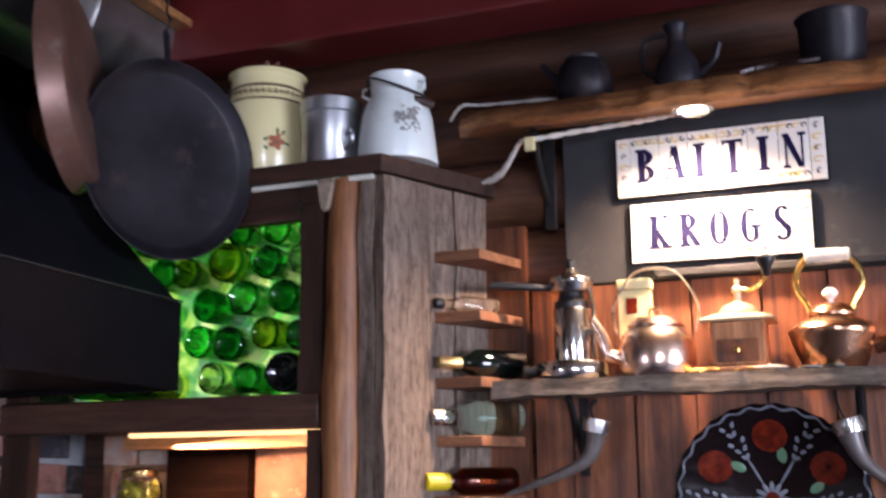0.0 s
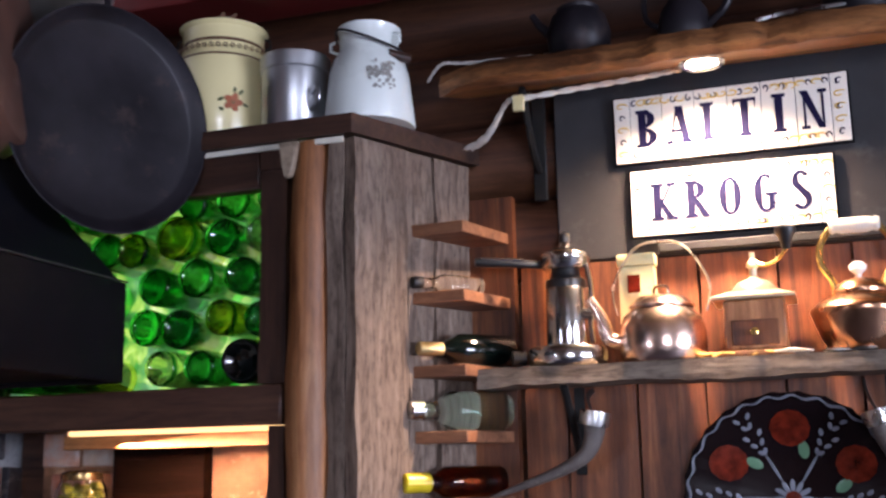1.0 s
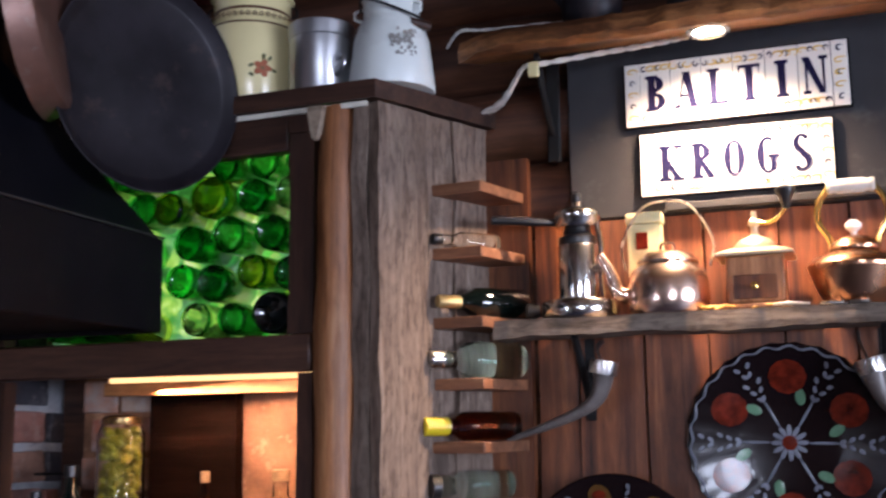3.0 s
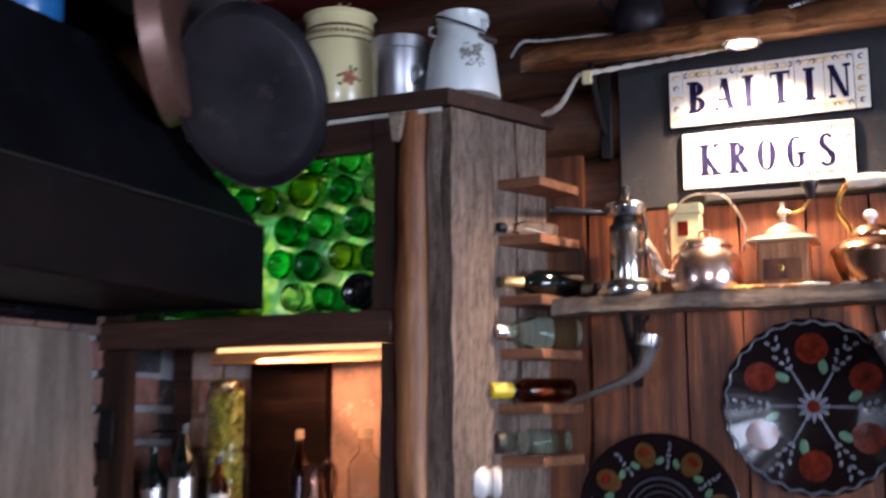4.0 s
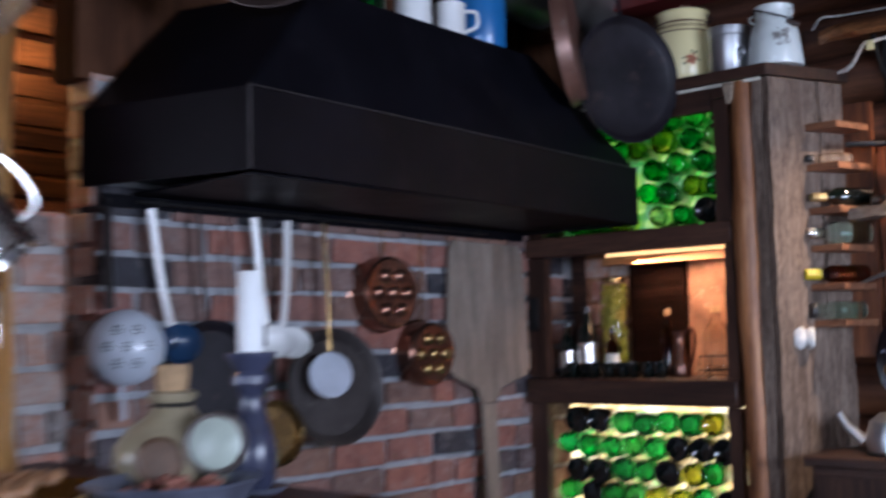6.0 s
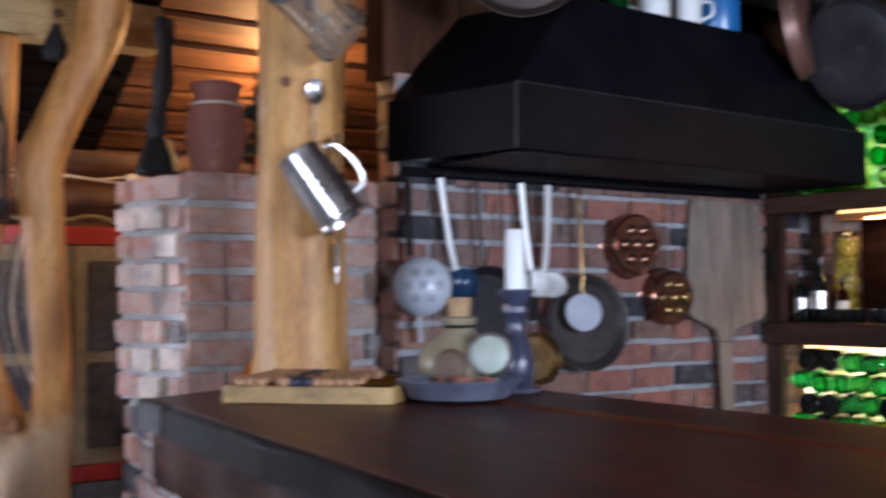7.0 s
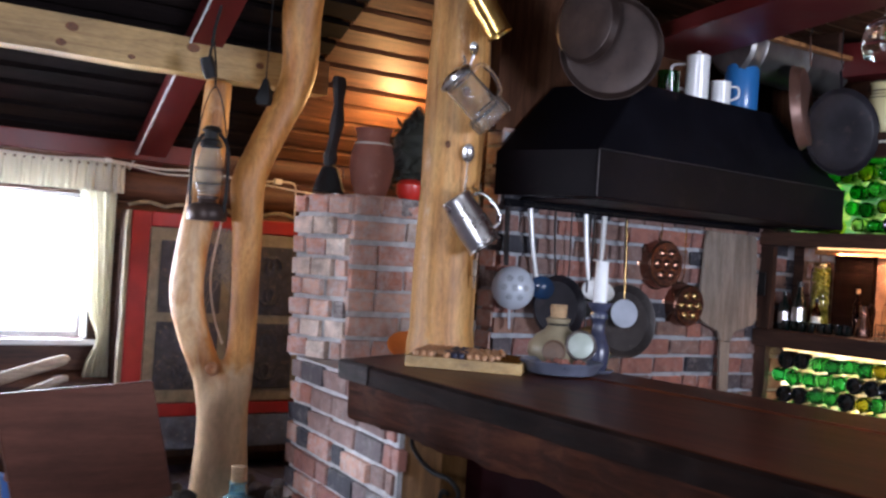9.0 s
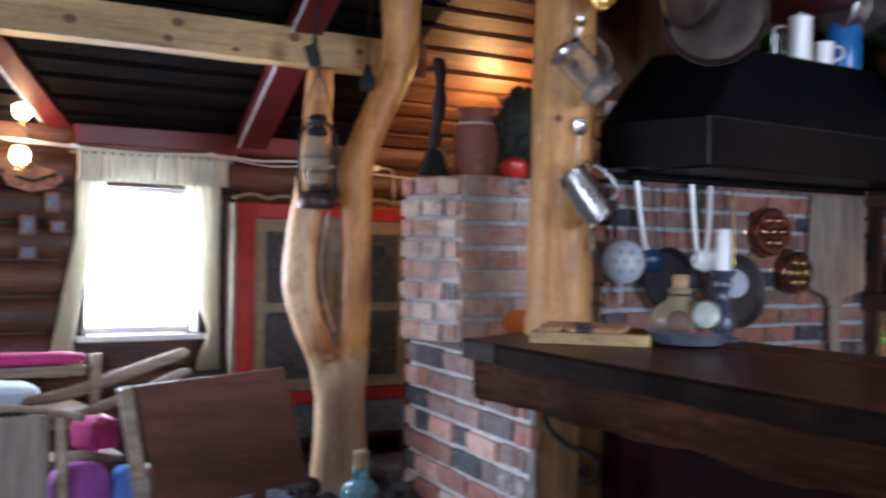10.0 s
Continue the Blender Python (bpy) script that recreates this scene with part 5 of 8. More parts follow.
def milk_can(name, x, y, r, h, neck, nh, mt, label, trim, ear=True, turn=0):
    ob = thing(name, label, "milk can", (x, y, ZT), "cans on the cabinet")
    m = Matrix.Translation((x, y, ZT)) @ Matrix.Rotation(turn, 4, "Z")
    part("body", lbm([(0, 0), (r * 0.97, 0), (r, 0.006), (r * 1.0, h * 0.86), (r * 0.97, h * 0.90), (neck * 1.04, h), (neck, h + nh * 0.25), (neck, h + nh * 0.85), (neck * 1.09, h + nh), (neck * 1.03, h + nh), (neck * 0.93, h + nh * 0.8), (0, h + nh * 0.5)], 44, m), mt, ob)
    for zz, rr in ((h * 0.905, r * 0.965), (h + nh * 0.3, neck * 1.004)):
        part("painted_band", lbm([(rr * 1.004, zz - 0.004), (rr * 1.007, zz), (rr * 1.0, zz + 0.004)], 44, m), trim, ob, "brown painted band")
    for a in (radians(200), radians(20)):
        d = Vector((math.cos(a + turn), math.sin(a + turn), 0))
        c = Vector((x, y, ZT + h + nh * 0.55)) + d * neck * 1.02
        part("ear", tbm([c + Vector((0, 0, 0.014)), c + d * 0.012 + Vector((0, 0, 0.010)), c + d * 0.014 - Vector((0, 0, 0.008)), c - Vector((0, 0, 0.014))], 0.0035, 6), IRON if trim != CORK else BRASS, ob)
    return ob


BRNP = plain("brown_paint", (0.12, 0.06, 0.03), 0.4, 0, 0.3, 30, 0.0)
c1 = milk_can("milk_can", -0.915, 3.345, 0.114, 0.228, 0.099, 0.068, CREAM, "cream enamel milk can with a painted flower", BRNP)


def on_can(cx, cy, r, ang, z, shape, mt, parent, name, label=""):
    """Small flat petals wrapped on a cylinder."""
    bm = bmesh.new()
    for du, dz, w, hgt, rot in shape:
        ring = []
        for k in range(8):
            a = 2 * math.pi * k / 8
            u, v = w * math.cos(a), hgt * math.sin(a)
            u, v = u * math.cos(rot) - v * math.sin(rot) + du, u * math.sin(rot) + v * math.cos(rot) + dz
            th = ang + u / r
            ring.append(bm.verts.new((cx + (r + 0.0012) * math.cos(th), cy + (r + 0.0012) * math.sin(th), z + v)))
        bm.faces.new(ring)
    bmesh.ops.recalc_face_normals(bm, faces=bm.faces)
    part(name, bm, mt, parent, label)


fl = [(0.013 * math.cos(k * 1.257), 0.013 * math.sin(k * 1.257), 0.011, 0.008, k * 1.257) for k in range(5)]
on_can(-0.915, 3.345, 0.116, radians(-47), ZT + 0.085, fl, plain("rust_paint", (0.42, 0.13, 0.06), 0.4), c1, "painted_flower", "rust-red painted flower")
on_can(-0.915, 3.345, 0.116, radians(-47), ZT + 0.085, [(0.0, 0, 0.005, 0.005, 0), (-0.028, 0.006, 0.008, 0.004, 0.5), (-0.027, -0.018, 0.007, 0.004, -0.6), (0.018, 0.026, 0.008, 0.004, 0.9), (0.003, 0.030, 0.008, 0.004, 1.5), (0.03, -0.004, 0.007, 0.004, -0.4)], plain("olive_paint", (0.12, 0.13, 0.05), 0.4), c1, "painted_leaf", "olive painted leaves")
on_can(-0.915, 3.345, 0.099, radians(-55), ZT + 0.30, [(0.012 * math.cos(k) + 0.004 * k - 0.02, 0.007 * math.sin(2 * k), 0.007, 0.004, k) for k in range(10)], BRNP, c1, "painted_scroll", "brown painted scrolls on the neck")
bm = bmesh.new()
for k in range(44):
    a = 2 * math.pi * k / 44
    lathe(bm, [(0.0058, 0), (0.0058, 0.0022), (0.0035, 0.0022), (0.0035, 0)], 8, Matrix.Translation((-0.915 + 0.1155 * math.cos(a), 3.345 + 0.1155 * math.sin(a), ZT + 0.226)) @ Matrix.Rotation(a, 4, "Z") @ Matrix.Rotation(radians(90), 4, "Y"))
part("painted_chain", bm, BRNP, c1, "brown chain border")

pot = thing("aluminium_pot", "dented aluminium cooking pot on the cabinet", "pot", (-0.705, 3.32, ZT))
m = Matrix.Translation((-0.705, 3.32, ZT))
part("body", lbm([(0, 0), (0.072, 0), (0.078, 0.008), (0.079, 0.150), (0.082, 0.153), (0.083, 0.186), (0.079, 0.190), (0.075, 0.186), (0.074, 0.02), (0, 0.016)], 40, m), ALU, pot)
part("handle", tbm(smooth_path([(-0.640, 3.275, ZT + 0.085), (-0.615, 3.255, ZT + 0.09), (-0.612, 3.252, ZT + 0.06), (-0.640, 3.272, ZT + 0.045)], 5), 0.005, 7), ALU, pot)

c2 = thing("milk_can", "pale blue enamel milk can with grey flowers and wire bail", "milk can", (-0.520, 3.33, ZT), "cans on the cabinet")
m = Matrix.Translation((-0.520, 3.33, ZT))
part("body", lbm([(0, 0), (0.103, 0), (0.106, 0.006), (0.092, 0.125), (0.082, 0.160), (0.070, 0.176), (0.068, 0.190), (0.069, 0.222), (0.074, 0.236), (0.071, 0.238), (0.064, 0.225), (0, 0.215)], 44, m), PALEBLUE, c2)
sp = [((rng.uniform(-0.03, 0.03)), rng.uniform(-0.04, 0.04), 0.005, 0.003, rng.uniform(0, 3)) for _ in range(34)] + [(0.012 + 0.009 * math.cos(k * 1.257), 0.018 + 0.009 * math.sin(k * 1.257), 0.007, 0.005, k * 1.257) for k in range(5)] + [(-0.016 + 0.009 * math.cos(k * 1.257), 0.006 + 0.009 * math.sin(k * 1.257), 0.007, 0.005, k * 1.257) for k in range(5)]
on_can(-0.520, 3.33, 0.0975, radians(-50), ZT + 0.098, sp, plain("grey_paint", (0.28, 0.27, 0.25), 0.5), c2, "painted_flowers", "grey painted flower spray")
part("bail", tbm(smooth_path([(-0.588, 3.30, ZT + 0.205), (-0.56, 3.245, ZT + 0.215), (-0.50, 3.245, ZT + 0.195), (-0.445, 3.29, ZT + 0.175), (-0.430, 3.31, ZT + 0.165)], 5), 0.003, 6), IRON, c2, "black wire bail")
part("bail_grip", tbm([(-0.455, 3.29, ZT + 0.160), (-0.415, 3.32, ZT + 0.150)], 0.011, 10), DARKX, c2, "turned wooden grip")
for s in (-1, 1):
    part("ear", tbm([(-0.52 + s * 0.068, 3.33 - 0.02, ZT + 0.215), (-0.52 + s * 0.086, 3.325 - 0.02, ZT + 0.208), (-0.52 + s * 0.086, 3.325 - 0.02, ZT + 0.19), (-0.52 + s * 0.068, 3.33 - 0.02, ZT + 0.183)], 0.004, 6), PALEBLUE, c2)

# porcelain insulator on the side board
q = SA + sd * 0.100
ins = thing("insulator", "white porcelain insulator knob on the side board", "insulator", (q.x, q.y, 1.135))
m = Matrix.Translation((q.x, q.y, 1.135)) @ (sn + sd * 1.1).to_track_quat("Z", "Y").to_matrix().to_4x4() @ Matrix.Scale(1.2, 4)
part("knob", lbm([(0, 0.001), (0.036, 0.001), (0.038, 0.006), (0.038, 0.022), (0.034, 0.028), (0.028, 0.032), (0.028, 0.040), (0.034, 0.045), (0.034, 0.056), (0.028, 0.062), (0, 0.064)], 28, m), PORC, ins)
part("screw", lbm([(0.006, 0.063), (0.006, 0.066), (0, 0.067)], 10, m), BRASS, ins)

# ---- bottle rack between cabinet and wall ----
rack = thing("bottle_rack", "red-brown wooden bottle rack with six small shelves", "rack", (-0.34, 3.45, 1.1))
bm = bmesh.new()
plank(bm, -0.378, -0.252, 3.555, 3.583, 1.06, 2.030, rng, "z", 0.001, 6)
part("back_plank", bm, BOARDW, rack)
SHZ = (1.940, 1.786, 1.622, 1.480, 1.336, 1.200)
for z in SHZ:
    bm = bmesh.new()
    prism(bm, [(-0.452, 3.375), (-0.312, 3.362), (-0.262, 3.553), (-0.375, 3.553)], z - 0.026, z)
    for v in bm.verts:
        v.co = Vector((v.co.x, v.co.z, v.co.y))
    bmesh.ops.recalc_face_normals(bm, faces=bm.faces)
    bmesh.ops.bevel(bm, geom=list(bm.edges), offset=0.002, segments=1, affect="EDGES")
    part("rack_shelf", bm, RACKW, rack)


def lying(x, y, z, d, r, h, mt, label, cap, capl=0.22, lab=None, nr=0.36):
    """A bottle lying on its side, neck first along -d."""
    ob = thing("bottle", label, "bottle", (x, y, z), "bottles in the rack")
    d = Vector(d).normalized()
    m = Matrix.Translation(Vector((x, y, z + r + 0.001))) @ d.to_track_quat("Z", "Y").to_matrix().to_4x4()
    n = nr * r
    part("glass", lbm([(0, 0.0), (n, 0.0), (n * 1.05, h * 0.03), (n, h * 0.22), (r * 0.55, h * 0.30), (r * 0.95, h * 0.40), (r, h * 0.46), (r, h * 0.97), (r * 0.9, h), (0, h * 0.985)], 24, m), mt, ob)
    part("capsule", lbm([(0, -0.004), (n * 0.98, -0.003), (n * 1.14, 0.0), (n * 1.14, h * capl), (n * 1.02, h * capl + 0.002)], 20, m), cap, ob)
    if lab:
        part("paper_label", lbm([(r * 1.01, h * 0.60), (r * 1.01, h * 0.84)], 24, m), lab, ob)
    return ob


DL = (0.66, 0.75, 0)
lying(-0.432, 3.365, SHZ[1], DL, 0.022, 0.175, G_CLEAR, "small clear bottle with a black neck", BLACKP, 0.12, nr=0.55)
lying(-0.418, 3.36, SHZ[2], DL, 0.037, 0.235, G_DARK, "dark wine bottle with a gold capsule", GFOIL, 0.24)
lying(-0.438, 3.35, SHZ[3], DL, 0.044, 0.245, G_TINT, "large clear bottle with a silver cap", PEWTER, 0.13, nr=0.42)
lying(-0.448, 3.335, SHZ[4], DL, 0.034, 0.245, G_AMBER, "dark amber bottle with a yellow capsule", YFOIL, 0.24, lab=None, nr=0.55)
lying(-0.446, 3.355, SHZ[5], DL, 0.034, 0.215, G_TINT, "clear glass flask lying on its side", BLACKP, 0.10, nr=0.75)

# ---- shelf wall: boards, slate, tile signs ----
bw = thing("board_cladding", "warm brown upright boards behind the shelf", "cladding", (0.4, 3.6, 1.0))
x = -0.245
for k in range(9):
    w = (0.105, 0.16, 0.15, 0.17, 0.155, 0.16, 0.15, 0.16, 0.15)[k]
    bm = bmesh.new()
    plank(bm, x, x + w - 0.006, 3.588 - 0.006 * (k % 2), 3.606, 0.0, 1.86, rng, "z", 0.002, 10)
    part("board", bm, BOARDW, bw)
    x += w
sl = solo("slate_board", bbox(-0.150, 1.15, 3.586, 3.606, 1.866, 2.300, 0.003), SLATE, "dark grey slate board behind the tile signs", "board")
solo("slate_ledge", bbox(0.085, 1.15, 3.560, 3.585, 1.868, 1.888, 0.003), SLATE, "thin grey ledge at the foot of the slate", "ledge")


def serif_letter(ch, w, h):
    """A tall letter with thick stems and thin serifs, as strokes in x and z."""
    T, t = 0.0175, 0.0078
    S = []
    def bar(x0, x1, z0, z1):
        S.append([(x0, z0), (x1, z0), (x1, z1), (x0, z1)])
    def slant(xa, xb, wd):
        S.append([(xa - wd / 2, 0), (xa + wd / 2, 0), (xb + wd / 2, h), (xb - wd / 2, h)])
    def bowl(cx, cz, rx, rz, a0, a1, thick, thin):
        n = 14
        o, i = [], []
        for k in range(n + 1):
            a = radians(a0 + (a1 - a0) * k / n)
            q = abs(math.cos(a))
            wd = thin + (thick - thin) * q
            o.append((cx + rx * math.cos(a), cz + rz * math.sin(a)))
            i.append((cx + (rx - wd) * math.cos(a), cz + (rz - thin) * math.sin(a)))
        for k in range(n):
            S.append([o[k], o[k + 1], i[k + 1], i[k]])
    L = -w / 2
    R = w / 2
    if ch in "BRKLIT":
        sx = L + 0.008 if ch in "BRKL" else -T / 2
        bar(sx, sx + T, 0, h)
        for z in (0, h - t):
            if ch == "T" and z:
                continue
            bar(sx - 0.006, sx + T + 0.006, z, z + t)
    if ch == "B":
        bowl(L + 0.016, h * 0.75, w * 0.58, h * 0.25, -90, 90, T, t)
        bowl(L + 0.016, h * 0.26, w * 0.66, h * 0.26, -90, 90, T, t)
    if ch == "R":
        bowl(L + 0.016, h * 0.74, w * 0.60, h * 0.26, -90, 90, T, t)
        S.append([(R - 0.012, 0), (R + 0.006, 0), (0.006, h * 0.5), (-0.008, h * 0.5)])
    if ch == "K":
        S.append([(R - 0.012, 0), (R + 0.005, 0), (0.0, h * 0.58), (-0.009, h * 0.48)])
        S.append([(L + 0.020, h * 0.38), (L + 0.026, h * 0.38), (R, h), (R - 0.006, h)])
        bar(R - 0.016, R + 0.006, h - t, h)
        bar(R - 0.018, R + 0.009, 0, t)
    if ch == "L":
        bar(L + 0.008, R - 0.002, 0, t)
        S.append([(R - 0.007, 0), (R - 0.002, 0), (R - 0.001, h * 0.28), (R - 0.004, h * 0.28)])
    if ch == "T":
        bar(L, R, h - t, h)
        S.append([(L, h), (L + 0.003, h - 0.026), (L + 0.006, h)])
        S.append([(R - 0.006, h), (R - 0.003, h - 0.026), (R, h)])
    if ch == "A":
        slant(L + 0.005, -0.002, 0.005)
        slant(R - 0.008, 0.001, T)
        bar(L + 0.012, R - 0.014, h * 0.30, h * 0.30 + t)
        bar(L - 0.003, L + 0.013, 0, t)
        bar(R - 0.020, R + 0.004, 0, t)
    if ch == "N":
        bar(L + 0.004, L + 0.009, 0, h)
        bar(R - 0.009, R - 0.004, 0, h)
        S.append([(R - 0.017, 0), (R - 0.004, 0), (L + 0.014, h), (L - 0.003, h)])
        bar(L - 0.002, L + 0.016, 0, t)
        bar(R - 0.016, R + 0.003, h - t, h)
    if ch == "O":
        bowl(0, h / 2, w * 0.47, h * 0.51, 0, 360, T, t)
    if ch == "G":
        bowl(0, h / 2, w * 0.47, h * 0.51, 55, 330, T, t)
        bar(R - 0.020, R - 0.008, 0.006, h * 0.42)
        bar(R - 0.028, R, h * 0.42, h * 0.42 + t)
    if ch == "S":
        bowl(0, h * 0.74, w * 0.36, h * 0.27, 30, 250, T * 0.8, t)
        bowl(0, h * 0.26, w * 0.40, h * 0.27, -150, 70, T * 0.8, t)
        S.append([(L + 0.006, h * 0.70), (L + 0.016, h * 0.80), (R - 0.006, h * 0.32), (R - 0.016, h * 0.20)])
    bm = bmesh.new()
    for k, poly in enumerate(S):
        d = 0.00004 * k
        a = [bm.verts.new((x, -0.0010 - d, z)) for x, z in poly]
        b = [bm.verts.new((x, 0.0, z)) for x, z in poly]
        bm.faces.new(a)
        n = len(a)
        for j in range(n):
            bm.faces.new((a[j], b[j], b[(j + 1) % n], a[(j + 1) % n]))
    bmesh.ops.recalc_face_normals(bm, faces=bm.faces)
    return bm


def sign(word, x0, x1, z0, z1, lean, label):
    ob = thing("tile_sign", label, "sign", ((x0 + x1) / 2, 3.57, z0), "tile signs")
    piv = Matrix.Translation(((x0 + x1) / 2, 3.574, (z0 + z1) / 2)) @ Matrix.Rotation(radians(lean), 4, "Y")
    W, H = x1 - x0, z1 - z0
    part("backing", bbox(-W / 2 - 0.004, W / 2 + 0.004, 0.003, 0.011, -H / 2 - 0.004, H / 2 + 0.004, m=piv), BLACKM, ob, "dark backing board")
    bord = W * 0.072
    cell = (W - 2 * bord) / len(word)
    xs = [-W / 2, -W / 2 + bord] + [-W / 2 + bord + cell * (k + 1) for k in range(len(word))] + [W / 2]
    for k in range(len(xs) - 1):
        a, b = xs[k] + 0.0008, xs[k + 1] - 0.0008
        t_ = part("tile", bbox(a, b, -0.005, 0.003, -H / 2, H / 2, 0.0012, m=piv), TILEW, ob)
        c = (a + b) / 2
        if 0 < k < len(xs) - 2:
            bm = serif_letter(word[k - 1], cell * 0.70, H * 0.57)
            bmesh.ops.transform(bm, matrix=piv @ Matrix.Translation((c, -0.0052, -H * 0.285)), verts=bm.verts)
            part("letter", bm, TILEB, t_, "dark blue painted letter", smooth=False)
            spots = [(c + (b - a) * u, sgn * (H / 2 - 0.016)) for sgn in (1, -1) for u in (-0.36, -0.12, 0.12, 0.36)]
        else:
            spots = [(c, -H / 2 + 0.02 + (H - 0.04) * j / 4) for j in range(5)]
        for mt, sel in ((TILEY, 0), (TILEB, 1)):
            for j, (sx, sz) in enumerate(spots):
                if (j + k) % 2 != sel and not (sel == 0 and j % 3 == 2):
                    continue
                bm = bmesh.new()
                pts = []
                for q in range(9):
                    a_ = q * 0.62 + k
                    rr = 0.0125 - 0.0010 * q
                    pts.append(piv @ Vector((sx + rr * math.cos(a_) * (1.25 if sel == 0 else 0.6), -0.0053, sz + rr * 0.7 * math.sin(a_))))
                tube(bm, pts, [0.0013 + 0.0008 * math.sin(q * 0.4) for q in range(9)], 5, 1.0)
                part("painted_scroll", bm, mt, t_, "painted scroll ornament")
    return ob


sign("BALTIN", -0.002, 0.514, 2.084, 2.240, 0.0, "white glazed tile sign reading BALTIN in dark blue")
sign("KROGS", 0.028, 0.470, 1.908, 2.060, 0.4, "white glazed tile sign reading KROGS in dark blue")

# lower shelf
shelf = thing("plank_shelf", "weathered grey plank shelf with a ragged edge", "shelf", (0.4, 3.5, 1.57))
bm = bmesh.new()
plank(bm, -0.302, 1.15, 3.404, 3.520, 1.571, 1.612, rng, "x", 0.0045, 120)
for v in bm.verts:
    if v.co.y < 3.45 and v.co.z > 1.598:
        v.co += Vector((0, 0.004 + 0.004 * noise.noise((v.co.x * 11, 0, 7)), 0))
part("plank", bm, GREYX, shelf)
for x in (-0.115, 0.545):
    bm = bmesh.new()
    box(bm, x - 0.012, x + 0.012, 3.578, 3.586, 1.38, 1.574, 0.002)
    tube(bm, smooth_path([(x, 3.577, 1.42), (x, 3.53, 1.47), (x, 3.46, 1.545), (x, 3.43, 1.570)], 5), 0.009, 8)
    part("iron_bracket", bm, IRON, shelf, "black wrought iron bracket")

# upper shelf slab with the recessed spotlight
top = thing("slab_shelf", "thick honey-brown live-edge slab shelf", "shelf", (0.4, 3.45, 2.2))
bm = bmesh.new()
n = 90
ra = []
for i in range(n + 1):
    u = i / n
    x = -0.365 + u * 1.52
    w = 0.018 * noise.noise((x * 7, 1.3, 0)) + 0.012 * noise.noise((x * 22, 4.3, 0)) + 0.006 * noise.noise((x * 55, 2.3, 0))
    lip = 0.05 * max(0, 1 - u * 9)
    tip = max(0.0, 1 - u * 14)
    f, h_ = 3.335 + w + 0.03 * tip, 0.014 * noise.noise((x * 5, 9.0, 0)) + 0.010 * noise.noise((x * 24, 5.0, 0)) - 0.012 * tip
    ra.append([bm.verts.new(p) for p in ((x, f + 0.018 + lip, 2.238 + lip * 0.4 + h_ * 0.3), (x, f - 0.004 + lip * 0.3, 2.252 + h_), (x, f + 0.004, 2.280 + h_), (x, f + 0.02, 2.298 + h_ * 0.5), (x, 3.584, 2.317), (x, 3.584, 2.296))])
for a, b in zip(ra, ra[1:]):
    for k in range(6):
        bm.faces.new((a[k], a[(k + 1) % 6], b[(k + 1) % 6], b[k]))
bm.faces.new(ra[0])
bm.faces.new(ra[-1])
bmesh.ops.recalc_face_normals(bm, faces=bm.faces)
part("slab", bm, HONEYX, top)
bm = bmesh.new()
box(bm, -0.205, -0.172, 3.585, 3.597, 2.02, 2.285, 0.003)
tube(bm, smooth_path([(-0.188, 3.58, 2.09), (-0.188, 3.52, 2.14), (-0.188, 3.45, 2.240), (-0.188, 3.44, 2.250)], 4), 0.009, 7)
part("iron_bracket", bm, IRON, top, "black iron shelf bracket")
sp = thing("downlight", "round chrome downlight set in the slab", "lamp", (0.219, 3.431, 2.254))
m = Matrix.Translation((0.219, 3.431, 2.2565))
part("ring", lbm([(0.050, 0.0), (0.050, -0.006), (0.044, -0.010), (0.036, -0.007), (0.034, 0.0)], 32, m), STEEL, sp)
part("can", lbm([(0, 0.012), (0.034, 0.012), (0.034, -0.002)], 24, m), BLACKP, sp)
part("lens", lbm([(0.034, -0.004), (0.020, -0.006), (0, -0.0065)], 24, m), glow("downlight_lens", (1.0, 0.88, 0.68), 25.0), sp)

# cords
def cord(pts, r, label, mt=CORD, twist=True):
    ob = thing("cord", label, "cable", pts[0], "white cords")
    base = smooth_path(pts, 9)
    for s in (0, 1) if twist else (0,):
        q = []
        for i, p in enumerate(base):
            a = i * 1.15 + math.pi * s
            q.append(p + Vector((0.3 * math.cos(a), 0.5 * math.cos(a), math.sin(a))) * (r * 0.9 if twist else 0))
        part("strand", tbm(q, r, 6), mt, ob)
    return ob


cord([(-0.55, 3.50, 2.128), (-0.475, 3.53, 2.128), (-0.40, 3.54, 2.145), (-0.30, 3.50, 2.165), (-0.225, 3.44, 2.222), (-0.20, 3.43, 2.220)], 0.0042, "twisted white cable running up to the slab shelf")
cord([(-0.46, 3.58, 2.175), (-0.38, 3.56, 2.155), (-0.30, 3.52, 2.165), (-0.23, 3.45, 2.222)], 0.003, "thin white cable beside the twisted one")
cord([(-0.19, 3.44, 2.228), (-0.05, 3.47, 2.246), (0.08, 3.47, 2.252), (0.17, 3.46, 2.256)], 0.0042, "twisted white cable along the underside of the slab")
solo("cable_clip", bbox(-0.198, -0.172, 3.392, 3.405, 2.185, 2.222, 0.002), CREAM, "small cream cable clip under the slab", "clip")
cord([(-0.47, 3.585, 2.355), (-0.43, 3.58, 2.395), (-0.36, 3.59, 2.392), (-0.14, 3.595, 2.385)], 0.003, "thin white cord nailed to the log wall")

